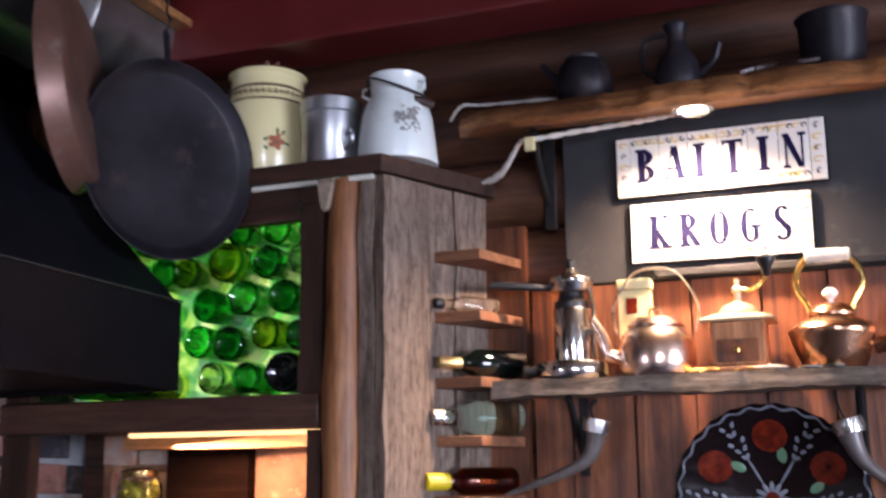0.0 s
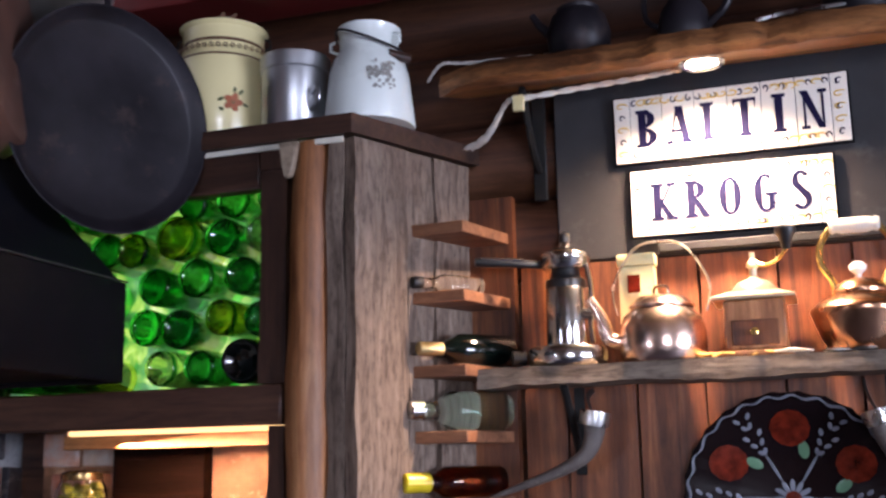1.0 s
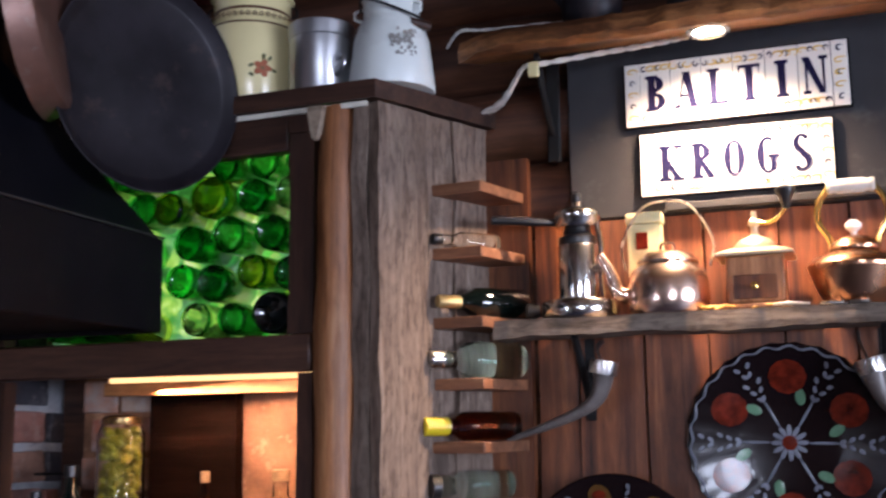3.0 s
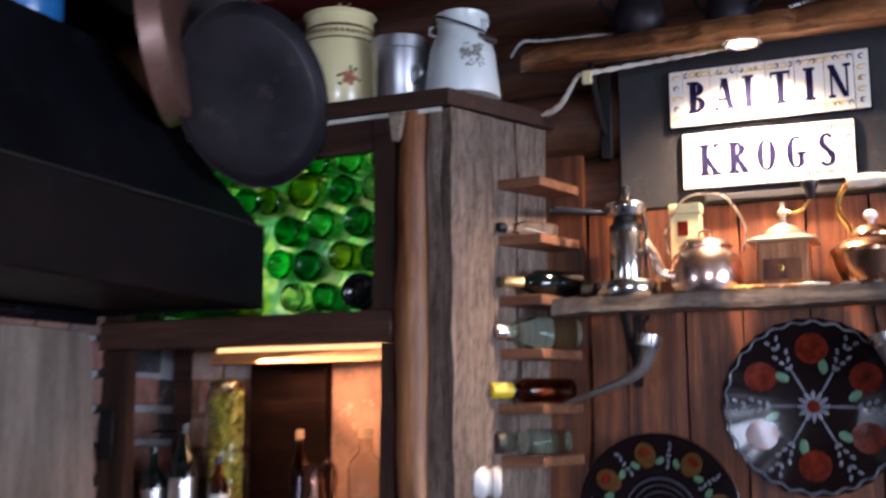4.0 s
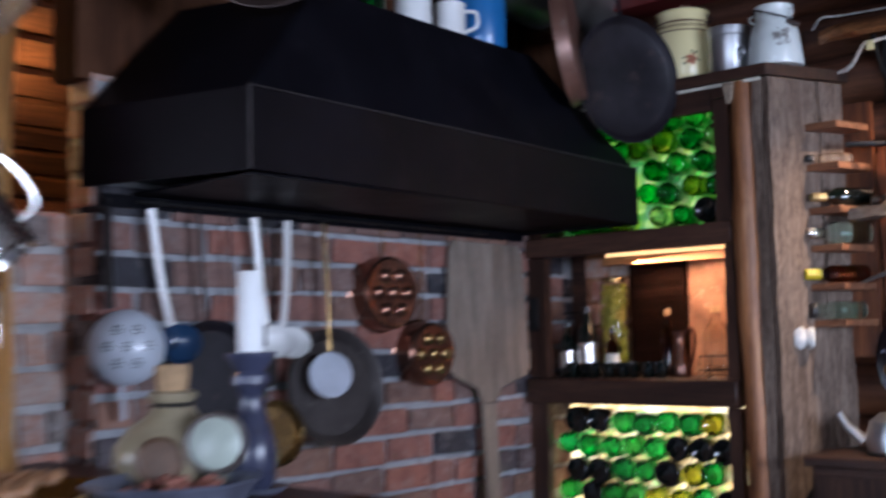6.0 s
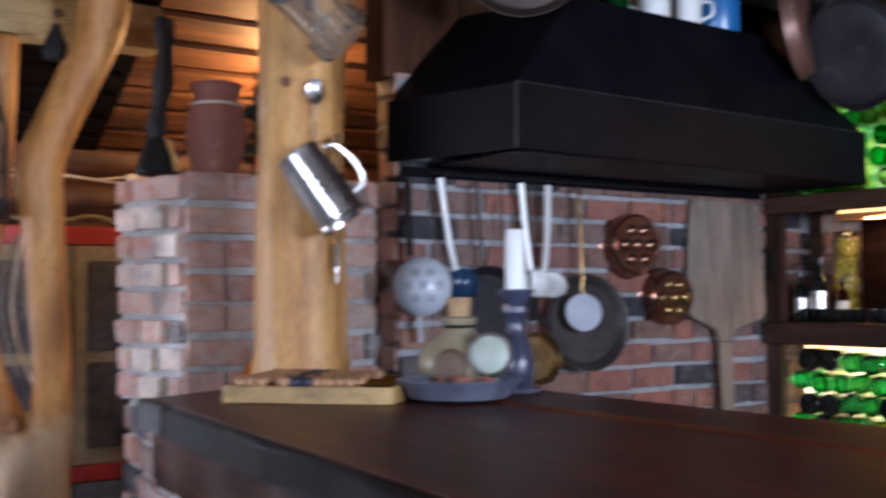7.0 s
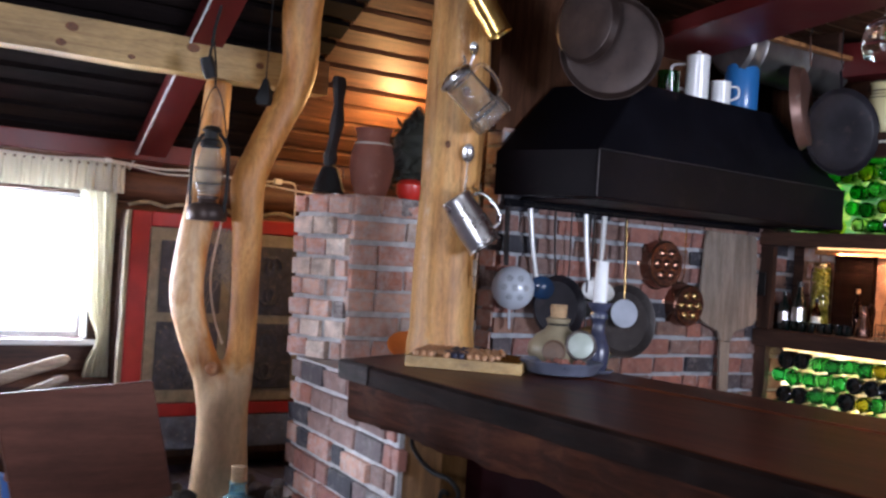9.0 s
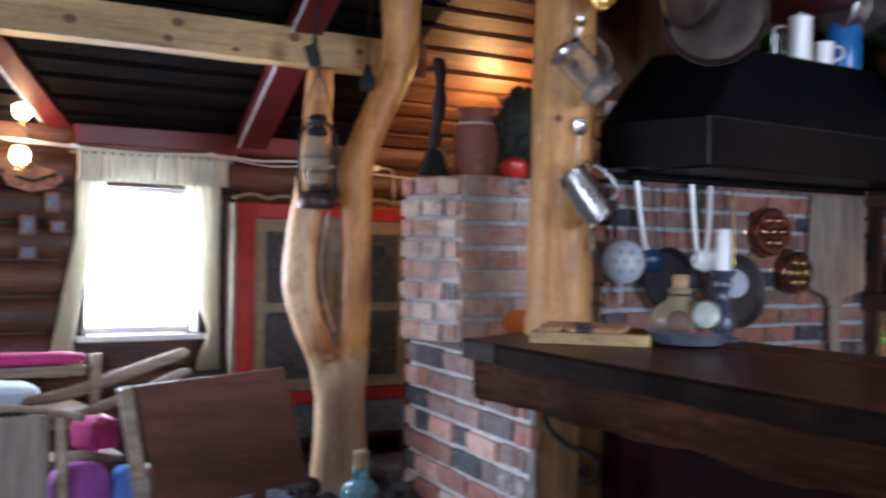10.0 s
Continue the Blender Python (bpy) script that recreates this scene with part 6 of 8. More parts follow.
# ---- things on the plank shelf ----
ZS = 1.614
YSH = 3.495
cof = thing("espresso_maker", "polished steel stove-top espresso maker with a black handle", "coffee maker", (-0.115, YSH, ZS))
m = Matrix.Translation((-0.115, YSH, ZS))
part("base", lbm([(0, 0), (0.085, 0), (0.090, 0.006), (0.091, 0.034), (0.086, 0.042), (0.070, 0.046), (0.046, 0.050), (0.046, 0.06)], 44, m), STEEL, cof)
part("boiler", lbm([(0.046, 0.048), (0.047, 0.052), (0.046, 0.172), (0.044, 0.176), (0, 0.176)], 40, m), STEEL, cof)
part("collar", lbm([(0.044, 0.175), (0.046, 0.180), (0.045, 0.194), (0.034, 0.200), (0.030, 0.215), (0.032, 0.22)], 32, m), BLACKP, cof, "black collar")
part("head", lbm([(0.032, 0.215), (0.048, 0.218), (0.054, 0.226), (0.055, 0.240), (0.056, 0.242), (0.056, 0.250), (0.050, 0.258), (0.030, 0.266), (0.014, 0.270), (0.012, 0.280), (0, 0.282)], 40, m), STEEL, cof)
part("knob", lbm([(0.010, 0.280), (0.013, 0.288), (0.012, 0.300), (0.004, 0.306), (0, 0.307)], 18, m), BLACKP, cof)
part("filter_handle", tbm([(-0.165, YSH - 0.01, ZS + 0.232), (-0.20, YSH - 0.035, ZS + 0.233), (-0.285, YSH - 0.085, ZS + 0.235), (-0.298, YSH - 0.092, ZS + 0.235)], [0.009, 0.010, 0.011, 0.009], 12), BLACKP, cof, "black bakelite handle with a steel strip")
part("handle_strip", tbm([(-0.20, YSH - 0.043, ZS + 0.240), (-0.285, YSH - 0.093, ZS + 0.242)], 0.004, 6), STEEL, cof)
part("steam_pipe", tbm(smooth_path([(-0.068, YSH - 0.01, ZS + 0.235), (-0.055, YSH - 0.02, ZS + 0.17), (-0.06, YSH - 0.015, ZS + 0.10), (-0.055, YSH - 0.02, ZS + 0.05)], 5), 0.006, 8), STEEL, cof)
part("spout", tbm([(-0.072, YSH - 0.02, ZS + 0.115), (-0.048, YSH - 0.03, ZS + 0.112)], 0.012, 10), STEEL, cof)
part("foot_knob", tbm([(-0.205, YSH - 0.03, ZS + 0.022), (-0.232, YSH - 0.042, ZS + 0.022)], 0.016, 12), BLACKP, cof)


def kettle(x, y, r, h, mt, label, squat, handle_r, grip=None, spout=-1):
    ob = thing("kettle", label, "kettle", (x, y, ZS), "kettles")
    m = Matrix.Translation((x, y, ZS))
    if squat:
        prof = [(0, 0.004), (r * 0.62, 0), (r * 0.66, 0.006), (r * 0.82, h * 0.28), (r * 0.97, h * 0.62), (r, h * 0.70), (r * 0.985, h * 0.74), (r * 0.80, h * 0.86), (r * 0.52, h * 0.96), (r * 0.50, h)]
    else:
        prof = [(0, 0.004), (r * 0.90, 0), (r * 0.96, 0.008), (r, h * 0.30), (r * 0.985, h * 0.62), (r * 0.90, h * 0.84), (r * 0.74, h * 0.96), (r * 0.70, h)]
    part("body", lbm(prof, 48, m), mt, ob)
    lr = prof[-1][0]
    part("lid", lbm([(lr * 1.06, h - 0.002), (lr * 1.08, h + 0.004), (lr * 0.98, h + 0.012), (lr * 0.92, h + 0.016), (lr * 0.75, h + 0.024), (lr * 0.35, h + 0.029), (0, h + 0.030)], 40, m), mt, ob)
    if squat:
        part("lid_knob", lbm([(0.006, h + 0.029), (0.007, h + 0.038), (0.017, h + 0.047), (0.018, h + 0.056), (0.010, h + 0.064), (0, h + 0.066)], 20, m), PORC, ob, "white porcelain knob")
    else:
        part("lid_ring", tbm(smooth_path([(x - 0.016, y, ZS + h + 0.028), (x - 0.012, y, ZS + h + 0.046), (x + 0.012, y, ZS + h + 0.046), (x + 0.016, y, ZS + h + 0.028)], 4), 0.0035, 6), mt, ob)
    s = spout
    part("spout", tbm(smooth_path([(x + s * r * 0.90, y - 0.01, ZS + h * 0.40), (x + s * r * 1.22, y - 0.02, ZS + h * 0.48), (x + s * r * 1.36, y - 0.025, ZS + h * 0.85), (x + s * r * 1.62, y - 0.03, ZS + h * 1.22)], 5), [0.020 - 0.0006 * k for k in range(16)], 12), mt, ob)
    if grip is None:
        pts = smooth_path([(x - handle_r * 0.93, y, ZS + h * 0.90), (x - handle_r, y, ZS + h * 1.45), (x - handle_r * 0.55, y, ZS + h * 2.12), (x, y, ZS + h * 2.25), (x + handle_r * 0.55, y, ZS + h * 2.12), (x + handle_r, y, ZS + h * 1.45), (x + handle_r * 0.93, y, ZS + h * 0.90)], 6)
        part("bail", tbm(pts, 0.0045, 8, 0.6), PEWTER, ob, "thin grey wire bail")
    else:
        for sgn in (-1, 1):
            pts = smooth_path([(x + sgn * handle_r * 0.80, y, ZS + h * 0.92), (x + sgn * handle_r * 0.86, y, ZS + h * 1.20), (x + sgn * handle_r * 1.22, y, ZS + h * 1.50), (x + sgn * handle_r * 1.20, y, ZS + h * 1.82), (x + sgn * handle_r * 0.80, y, ZS + h * 2.12)], 5)
            part("handle_arm", tbm(pts, 0.0075, 8), BRASS, ob, "twisted brass arm")
        part("grip", (lambda bm: (lathe(bm, [(0, -0.05), (0.013, -0.05), (0.016, -0.044), (0.0135, -0.036), (0.0165, -0.025), (0.0165, 0.025), (0.0135, 0.036), (0.016, 0.044), (0.013, 0.05), (0, 0.05)], 20, Matrix.Translation((x, y, ZS + h * 2.13)) @ Matrix.Rotation(radians(90), 4, "Y")), bm)[-1])(bmesh.new()), grip, ob, "white ceramic grip")
    return ob


kettle(0.096, YSH - 0.012, 0.093, 0.117, ROSEC, "rosy copper kettle with a tall wire bail", False, 0.103)
kettle(0.498, YSH, 0.100, 0.125, COPPER, "squat copper kettle with a ceramic grip", True, 0.058, PAPER, 1)
tin = thing("tea_tin", "cream tea tin with a small red label", "tin", (0.045, 3.555, ZS))
part("body", bbox(0.004, 0.082, 3.490, 3.534, ZS, ZS + 0.215, 0.006), CREAM, tin)
part("lid", bbox(0.001, 0.085, 3.487, 3.537, ZS + 0.216, ZS + 0.243, 0.006), CREAM, tin)
part("paper_label", bbox(0.024, 0.052, 3.486, 3.489, ZS + 0.155, ZS + 0.195, 0.001), CREDF, tin, "small red printed label")
gr = thing("coffee_grinder", "wooden coffee grinder with a brass top and crank", "coffee grinder", (0.29, YSH, ZS))
m = Matrix.Translation((0.290, YSH, ZS))
part("box", bbox(0.228, 0.352, YSH - 0.06, YSH + 0.06, ZS + 0.014, ZS + 0.118, 0.004), LOGBROWN, gr)
part("base", bbox(0.218, 0.362, YSH - 0.07, YSH + 0.07, ZS, ZS + 0.013, 0.004), LOGBROWN, gr)
part("drawer", bbox(0.243, 0.337, YSH - 0.066, YSH - 0.061, ZS + 0.022, ZS + 0.075, 0.002), BOARDW, gr)
part("drawer_knob", lbm([(0, -0.022), (0.008, -0.020), (0.009, -0.014), (0.004, -0.008), (0.004, 0)], 14, Matrix.Translation((0.29, YSH - 0.067, ZS + 0.048)) @ Matrix.Rotation(radians(-90), 4, "X")), BRASS, gr)
bm = bmesh.new()
a = [bm.verts.new((0.290 + sx * 0.083, YSH + sy * 0.070, ZS + 0.119)) for sx, sy in ((-1, -1), (1, -1), (1, 1), (-1, 1))]
b = [bm.verts.new((0.290 + sx * 0.083, YSH + sy * 0.070, ZS + 0.125)) for sx, sy in ((-1, -1), (1, -1), (1, 1), (-1, 1))]
c = [bm.verts.new((0.290 + sx * 0.05, YSH + sy * 0.05, ZS + 0.137)) for sx, sy in ((-1, -1), (1, -1), (1, 1), (-1, 1))]
for p, q in ((a, b), (b, c)):
    for k in range(4):
        bm.faces.new((p[k], p[(k + 1) % 4], q[(k + 1) % 4], q[k]))
bm.faces.new(a[::-1])
bm.faces.new(c)
part("top_plate", bm, PALEBR, gr)
part("dome", lbm([(0.048, 0.136), (0.046, 0.146), (0.034, 0.160), (0.014, 0.168), (0.008, 0.172), (0.008, 0.190), (0.013, 0.194), (0.013, 0.202), (0.006, 0.210), (0.006, 0.225), (0, 0.226)], 32, m), PALEBR, gr)
part("crank", tbm(smooth_path([(0.290, YSH, ZS + 0.205), (0.315, YSH - 0.01, ZS + 0.195), (0.345, YSH - 0.02, ZS + 0.205), (0.362, YSH - 0.025, ZS + 0.225)], 4), 0.005, 8), BRASS, gr)
part("crank_knob", lbm([(0.006, 0), (0.009, 0.004), (0.014, 0.025), (0.022, 0.038), (0.022, 0.046), (0.012, 0.052), (0, 0.053)], 18, Matrix.Translation((0.362, YSH - 0.025, ZS + 0.222))), BLACKP, gr)
bm = bmesh.new()
for k in range(7):
    p = Vector((0.15 + 0.026 * k, 3.425 + rng.uniform(-0.006, 0.012), ZS + 0.002))
    tube(bm, smooth_path([p, p + Vector((0.02, 0.01, 0.008)), p + Vector((0.045, -0.004, 0.004))], 3), [0.004, 0.008, 0.009, 0.008, 0.007, 0.006, 0.003], 7, 0.5)
solo("dried_peel", bm, ORCH, "strips of dried orange peel on the shelf", "peel")
bm = bmesh.new()
tube(bm, [(0.315, 3.428, ZS + 0.006), (0.36, 3.422, ZS + 0.008), (0.40, 3.43, ZS + 0.006)], [0.004, 0.008, 0.004], 8, 0.5)
solo("bone_scoop", bm, PAPER, "small pale bone scoop on the shelf", "scoop")
solo("trivet", tbm([(0.47 + 0.05 * math.cos(a * 0.45), 3.44 + 0.018 * math.sin(a * 0.9), ZS + 0.005) for a in range(15)], 0.004, 6), PEWTER, "little wire trivet beside the kettle", "trivet")

# dark vessels on the slab shelf
ZB = 2.315
k1 = thing("iron_kettle", "sooty black iron kettle on the slab shelf", "kettle", (-0.055, 3.47, ZB))
m = Matrix.Translation((-0.055, 3.47, ZB))
part("body", lbm([(0, 0), (0.055, 0), (0.070, 0.02), (0.074, 0.06), (0.062, 0.10), (0.048, 0.112), (0.05, 0.12), (0.02, 0.13), (0, 0.142)], 30, m), CASTI, k1)
part("spout", tbm([(-0.115, 3.46, ZB + 0.06), (-0.145, 3.455, ZB + 0.09), (-0.16, 3.45, ZB + 0.115)], [0.014, 0.010, 0.008], 8), CASTI, k1)
k2 = thing("coffee_pot", "dark tarnished coffee pot with a long neck", "coffee pot", (0.185, 3.46, ZB))
m = Matrix.Translation((0.185, 3.46, ZB))
part("body", lbm([(0, 0), (0.052, 0), (0.060, 0.02), (0.052, 0.07), (0.026, 0.11), (0.022, 0.15), (0.034, 0.17), (0.03, 0.175), (0, 0.178)], 28, m), CASTI, k2)
part("spout", tbm(smooth_path([(0.235, 3.45, ZB + 0.03), (0.275, 3.44, ZB + 0.06), (0.290, 3.435, ZB + 0.10)], 4), 0.009, 8), CASTI, k2)
part("handle", tbm(smooth_path([(0.160, 3.46, ZB + 0.15), (0.105, 3.465, ZB + 0.14), (0.100, 3.465, ZB + 0.07), (0.135, 3.46, ZB + 0.04)], 4), 0.007, 8), CASTI, k2)
solo("iron_pot", lbm([(0, 0), (0.06, 0), (0.075, 0.03), (0.078, 0.12), (0.085, 0.13), (0.078, 0.13), (0.07, 0.11), (0, 0.1)], 30, Matrix.Translation((0.55, 3.46, ZB))), CASTI, "black iron pot on the slab shelf", "pot")
solo("grey_wire", tbm(smooth_path([(0.34, 3.40, ZB + 0.004), (0.40, 3.42, ZB + 0.02), (0.47, 3.40, ZB + 0.012), (0.55, 3.41, ZB + 0.018)], 6), 0.005, 6), PEWTER, "loose length of grey wire on the slab", "wire")


# ---- painted plates on the wall ----
def plate(x, z, r, label, style):
    ob = thing("wall_plate", label, "plate", (x, 3.565, z), "painted wall plates")
    m = Matrix.Translation((x, 3.580, z)) @ Matrix.Rotation(radians(90 + 4), 4, "X")
    lobes = 26 if style else 0
    part("dish", lbm([(0, 0.006), (r * 0.46, 0.004), (r * 0.52, 0.009), (r * 0.86, 0.024), (r * 0.985, 0.034), (r, 0.037), (r * 0.985, 0.040), (r * 0.85, 0.031), (r * 0.52, 0.016), (r * 0.45, 0.011), (0, 0.012)], 78, m, wob=0.012, lobes=lobes), CERAM, ob)

    def zat(q):
        q = q / r
        return 0.0125 + 0.0005 + (0 if q < 0.45 else (q - 0.45) / 0.07 * 0.005 if q < 0.52 else 0.005 + (q - 0.52) / 0.33 * 0.015 if q < 0.85 else 0.020 + (q - 0.85) / 0.135 * 0.009)

    def petals(name, mt, items, lab, raise_=0.0, per=1):
        if len(items) > per:
            for k in range(0, len(items), per):
                petals(name, mt, items[k:k + per], lab, raise_, per)
            return
        bm = bmesh.new()
        for cx, cy, w, hgt, rot in items:
            ring = []
            for k in range(12):
                a = 2 * math.pi * k / 12
                u, v = w * math.cos(a), hgt * math.sin(a)
                u, v = u * math.cos(rot) - v * math.sin(rot) + cx, u * math.sin(rot) + v * math.cos(rot) + cy
                ring.append(bm.verts.new((u, v, zat(math.hypot(u, v)) + raise_)))
            c_ = bm.verts.new((cx, cy, zat(math.hypot(cx, cy)) + 0.0014 + raise_))
            for k in range(12):
                bm.faces.new((ring[k], ring[(k + 1) % 12], c_))
        bmesh.ops.transform(bm, matrix=m, verts=bm.verts)
        bmesh.ops.recalc_face_normals(bm, faces=bm.faces)
        p_ = part(name, bm, mt, ob, lab)
        if per > 1:
            tagged(p_, lab, kind="stuff")

    def pol(q, a):
        return q * r * math.cos(a), q * r * math.sin(a)
    if style:
        petals("red_flower", CREDF, [(*pol(0.66, k * math.pi / 3 + 0.5), 0.185 * r, 0.175 * r, 0) for k in range(6)], "orange-red painted flower")
        petals("leaf", CGREEN, [(*pol(0.47, k * math.pi / 3 + 0.25), 0.085 * r, 0.05 * r, k * math.pi / 3 + 0.6) for k in range(6)], "green painted leaf")
        petals("sprig", CGREY, [(*pol(0.50 + 0.09 * j, k * math.pi / 3 + 0.5 + math.pi / 6 + s * 0.035 * (1 + j % 3)), 0.035 * r, 0.020 * r, k * math.pi / 3 + 1.0 + s * 0.7) for k in range(6) for j in range(5) for s in (-1, 1)], "grey painted sprig", 0.0, 10)
        petals("stem", CGREY, [(*pol(0.33, k * math.pi / 3 + 0.5 + math.pi / 6), 0.15 * r, 0.014 * r, k * math.pi / 3 + 0.5 + math.pi / 6) for k in range(6)], "grey stem")
        petals("star", CGREY, [(*pol(0.12, k * math.pi / 6), 0.065 * r, 0.024 * r, k * math.pi / 6) for k in range(12)], "pale star flower", 0.001, 12)
        petals("heart", CREDF, [(0, 0, 0.075 * r, 0.075 * r, 0)], "red centre", 0.0022)
        bm = bmesh.new()
        tube(bm, [m @ Vector(((0.955 + 0.018 * math.sin(a * math.pi * 26 / 78)) * r * math.cos(a * math.pi / 78), (0.955 + 0.018 * math.sin(a * math.pi * 26 / 78)) * r * math.sin(a * math.pi / 78), zat(0.955 * r) + 0.001)) for a in range(157)], [0.0015 + 0.0018 * abs(math.sin(a * math.pi * 13 / 78)) for a in range(157)], 5, 1.0)
        part("rope_edge", bm, CGREY, ob, "grey rope edge")
    else:
        petals("ochre_flower", COCHRE, [(*pol(0.74, k * math.pi / 4 + 0.2), 0.16 * r, 0.13 * r, k * math.pi / 4 + 0.2) for k in range(8)], "ochre painted flower")
        petals("red_flower", CREDF, [(*pol(0.78, k * math.pi / 4 + 0.2), 0.055 * r, 0.08 * r, k * math.pi / 4 + 0.2) for k in range(8)], "small red painted flower", 0.0015)
        petals("leaf", CGREEN, [(*pol(0.66, k * math.pi / 4 + 0.2 + s * 0.24), 0.062 * r, 0.040 * r, k * math.pi / 4 + s) for k in range(8) for s in (-1, 1)], "sage green painted leaf", 0.001)
        petals("sprig", CGREY, [(*pol(0.60 + 0.07 * j, k * math.pi / 4 + 0.2 + math.pi / 8), 0.035 * r, 0.018 * r, k + j) for k in range(8) for j in range(5)], "grey painted sprig", 0.0012, 5)
        for q in (0.10, 0.19, 0.28, 0.36, 0.44):
            bm = bmesh.new()
            tube(bm, [m @ Vector((q * r * math.cos(a * math.pi / 24), q * r * math.sin(a * math.pi / 24), zat(q * r) + 0.0005)) for a in range(49)], 0.0016 if q < 0.4 else 0.0026, 5, 1.0)
            part("ring", bm, RINGG, ob, "grey painted ring")
    part("hanger", tbm([(x, 3.584, z + r * 0.6), (x, 3.587, z + r * 0.8)], 0.002, 5), IRON, ob)
    return ob


plate(0.334, 1.326, 0.222, "dark brown glazed plate with red flowers and scalloped rim", 1)
plate(-0.062, 1.046, 0.216, "dark brown glazed plate with ochre flowers and rings", 0)


def horn(p0, p1, p2, r0, label):
    ob = thing("drinking_horn", label, "drinking horn", p0, "drinking horns")
    pts = smooth_path([p0, p1, p2], 8)
    n_ = len(pts) - 1
    part("body", tbm(pts, [r0 * (1 - 0.86 * (i / n_) ** 0.8) for i in range(n_ + 1)], 16), HORN, ob)
    d = (Vector(pts[1]) - Vector(pts[0])).normalized()
    m_ = Matrix.Translation(pts[0]) @ d.to_track_quat("Z", "Y").to_matrix().to_4x4()
    part("rim", lbm([(r0 * 0.86, -0.001), (r0 * 1.05, -0.002), (r0 * 1.07, 0.018), (r0 * 1.02, 0.03)], 24, m_), PEWTER, ob, "pewter rim")
    part("strap", tbm(smooth_path([pts[2], Vector(pts[2]) + Vector((-0.02, 0.03, 0.05)), (pts[0].x - 0.02, 3.583, 1.568)], 5), 0.006, 6, 0.4), BLACKP, ob, "black leather strap")
    return ob


horn((-0.062, 3.50, 1.515), (-0.098, 3.50, 1.415), (-0.300, 3.49, 1.335), 0.031, "dark grey drinking horn with a pewter rim")
horn((0.512, 3.49, 1.500), (0.545, 3.49, 1.405), (0.680, 3.50, 1.30), 0.033, "grey drinking horn hanging under the shelf")

# low sideboard with an aluminium kettle
sb = thing("sideboard", "dark wooden sideboard against the boards", "sideboard", (0.1, 3.35, 0))
part("top", bbox(-0.40, 0.9, 3.12, 3.58, 0.690, 0.725, 0.004), DARKX, sb)
part("body", bbox(-0.38, 0.88, 3.15, 3.575, 0.02, 0.688, 0.004), DARKX, sb)
for x in (-0.36, 0.07, 0.48):
    part("door", bbox(x, x + 0.39, 3.132, 3.149, 0.06, 0.66, 0.004), DARKZ, sb)
kt = thing("aluminium_kettle", "dull aluminium kettle with a straight spout", "kettle", (-0.16, 3.30, 0.727))
m = Matrix.Translation((-0.130, 3.30, 0.727))
part("body", lbm([(0, 0), (0.095, 0), (0.104, 0.01), (0.106, 0.06), (0.092, 0.115), (0.070, 0.130), (0.066, 0.136), (0.06, 0.142), (0.02, 0.150), (0.008, 0.155), (0.012, 0.168), (0, 0.172)], 40, m), ALU, kt)
part("spout", tbm([(-0.24, 3.28, 0.77), (-0.29, 3.265, 0.82), (-0.318, 3.258, 0.868)], [0.02, 0.014, 0.011], 10), ALU, kt)

# ---- bar ----
ZBAR = 0.838
bar = thing("bar_counter", "long dark brown wooden bar counter with thick planks", "bar counter", (0.2, 0.4, 0))


def front(x):
    return -0.165 - 0.110 * x


def seam(x):
    return 0.690 - 0.02 * x


def skew_end(y):
    """The slanting free end of the bar."""
    return -1.235 - 0.46 * (y + 0.02)


def slab(bm, x0, x1, f0, f1, z0, z1, n=40, seed=1.0, wave=0.006, low=0.0, skew=False):
    """A plank whose long edges follow f0(x) and f1(x); low makes the lower front edge ragged."""
    rings = []
    for i in range(n + 1):
        x = x0 + (x1 - x0) * i / n
        w = wave * noise.noise((x * 5, seed, 0)) + 0.4 * wave * noise.noise((x * 23, seed, 2))
        d = low * (noise.noise((x * 3.1, seed, 5)) + 0.5 * noise.noise((x * 11, seed, 7)))
        ring = []
        for y, z in ((f0(x) + w + abs(low) * 0.5, z0 + d), (f1(x), z0 + d), (f1(x), z1), (f0(x) + w + 0.010, z1), (f0(x) + w, z1 - 0.010), (f0(x) + w + 0.002, z0 + d + 0.012 + abs(low) * 0.6)):
            xx = x
            if skew:
                xx = skew_end(y) + (x1 - skew_end(y)) * i / n
            ring.append(bm.verts.new((xx, y, z)))
        rings.append(ring)
    for a, b in zip(rings, rings[1:]):
        for k in range(6):
            bm.faces.new((a[k], a[(k + 1) % 6], b[(k + 1) % 6], b[k]))
    bm.faces.new(rings[0])
    bm.faces.new(rings[-1])
    bmesh.ops.recalc_face_normals(bm, faces=bm.faces)


bm = bmesh.new()
slab(bm, -1.235, 2.05, lambda x: front(x) + 0.02, lambda x: seam(x) - 0.004, ZBAR - 0.075, ZBAR, 60, 1.0, 0.0, skew=True)
part("top_plank", bm, BARTOP, bar)
bm = bmesh.new()
slab(bm, -1.235, 2.05, lambda x: front(x) - 0.004, lambda x: front(x) + 0.019, ZBAR - 0.078, ZBAR - 0.001, 90, 1.0, 0.010, skew=True)
part("live_edge", bm, BLACKEDGE, bar, "near-black live edge")
# Worn end piece, painted paler where the window light reaches the edge.
bm = bmesh.new()
slab(bm, -1.243, -0.97, lambda x: front(x) - 0.007, lambda x: front(x) + 0.022, ZBAR - 0.074, ZBAR + 0.0015, 24, 1.0, 0.010)
part("worn_end", bm, WORNEND, bar, "worn end of the live edge, greyed for the window light on it")
bm = bmesh.new()
slab(bm, -1.60, 2.05, lambda x: seam(x) + 0.004, lambda x: 1.0, ZBAR - 0.075, ZBAR + 0.006, 40, 7.0, 0.003, skew=True)
part("top_plank", bm, BARTOP, bar)
bm = bmesh.new()
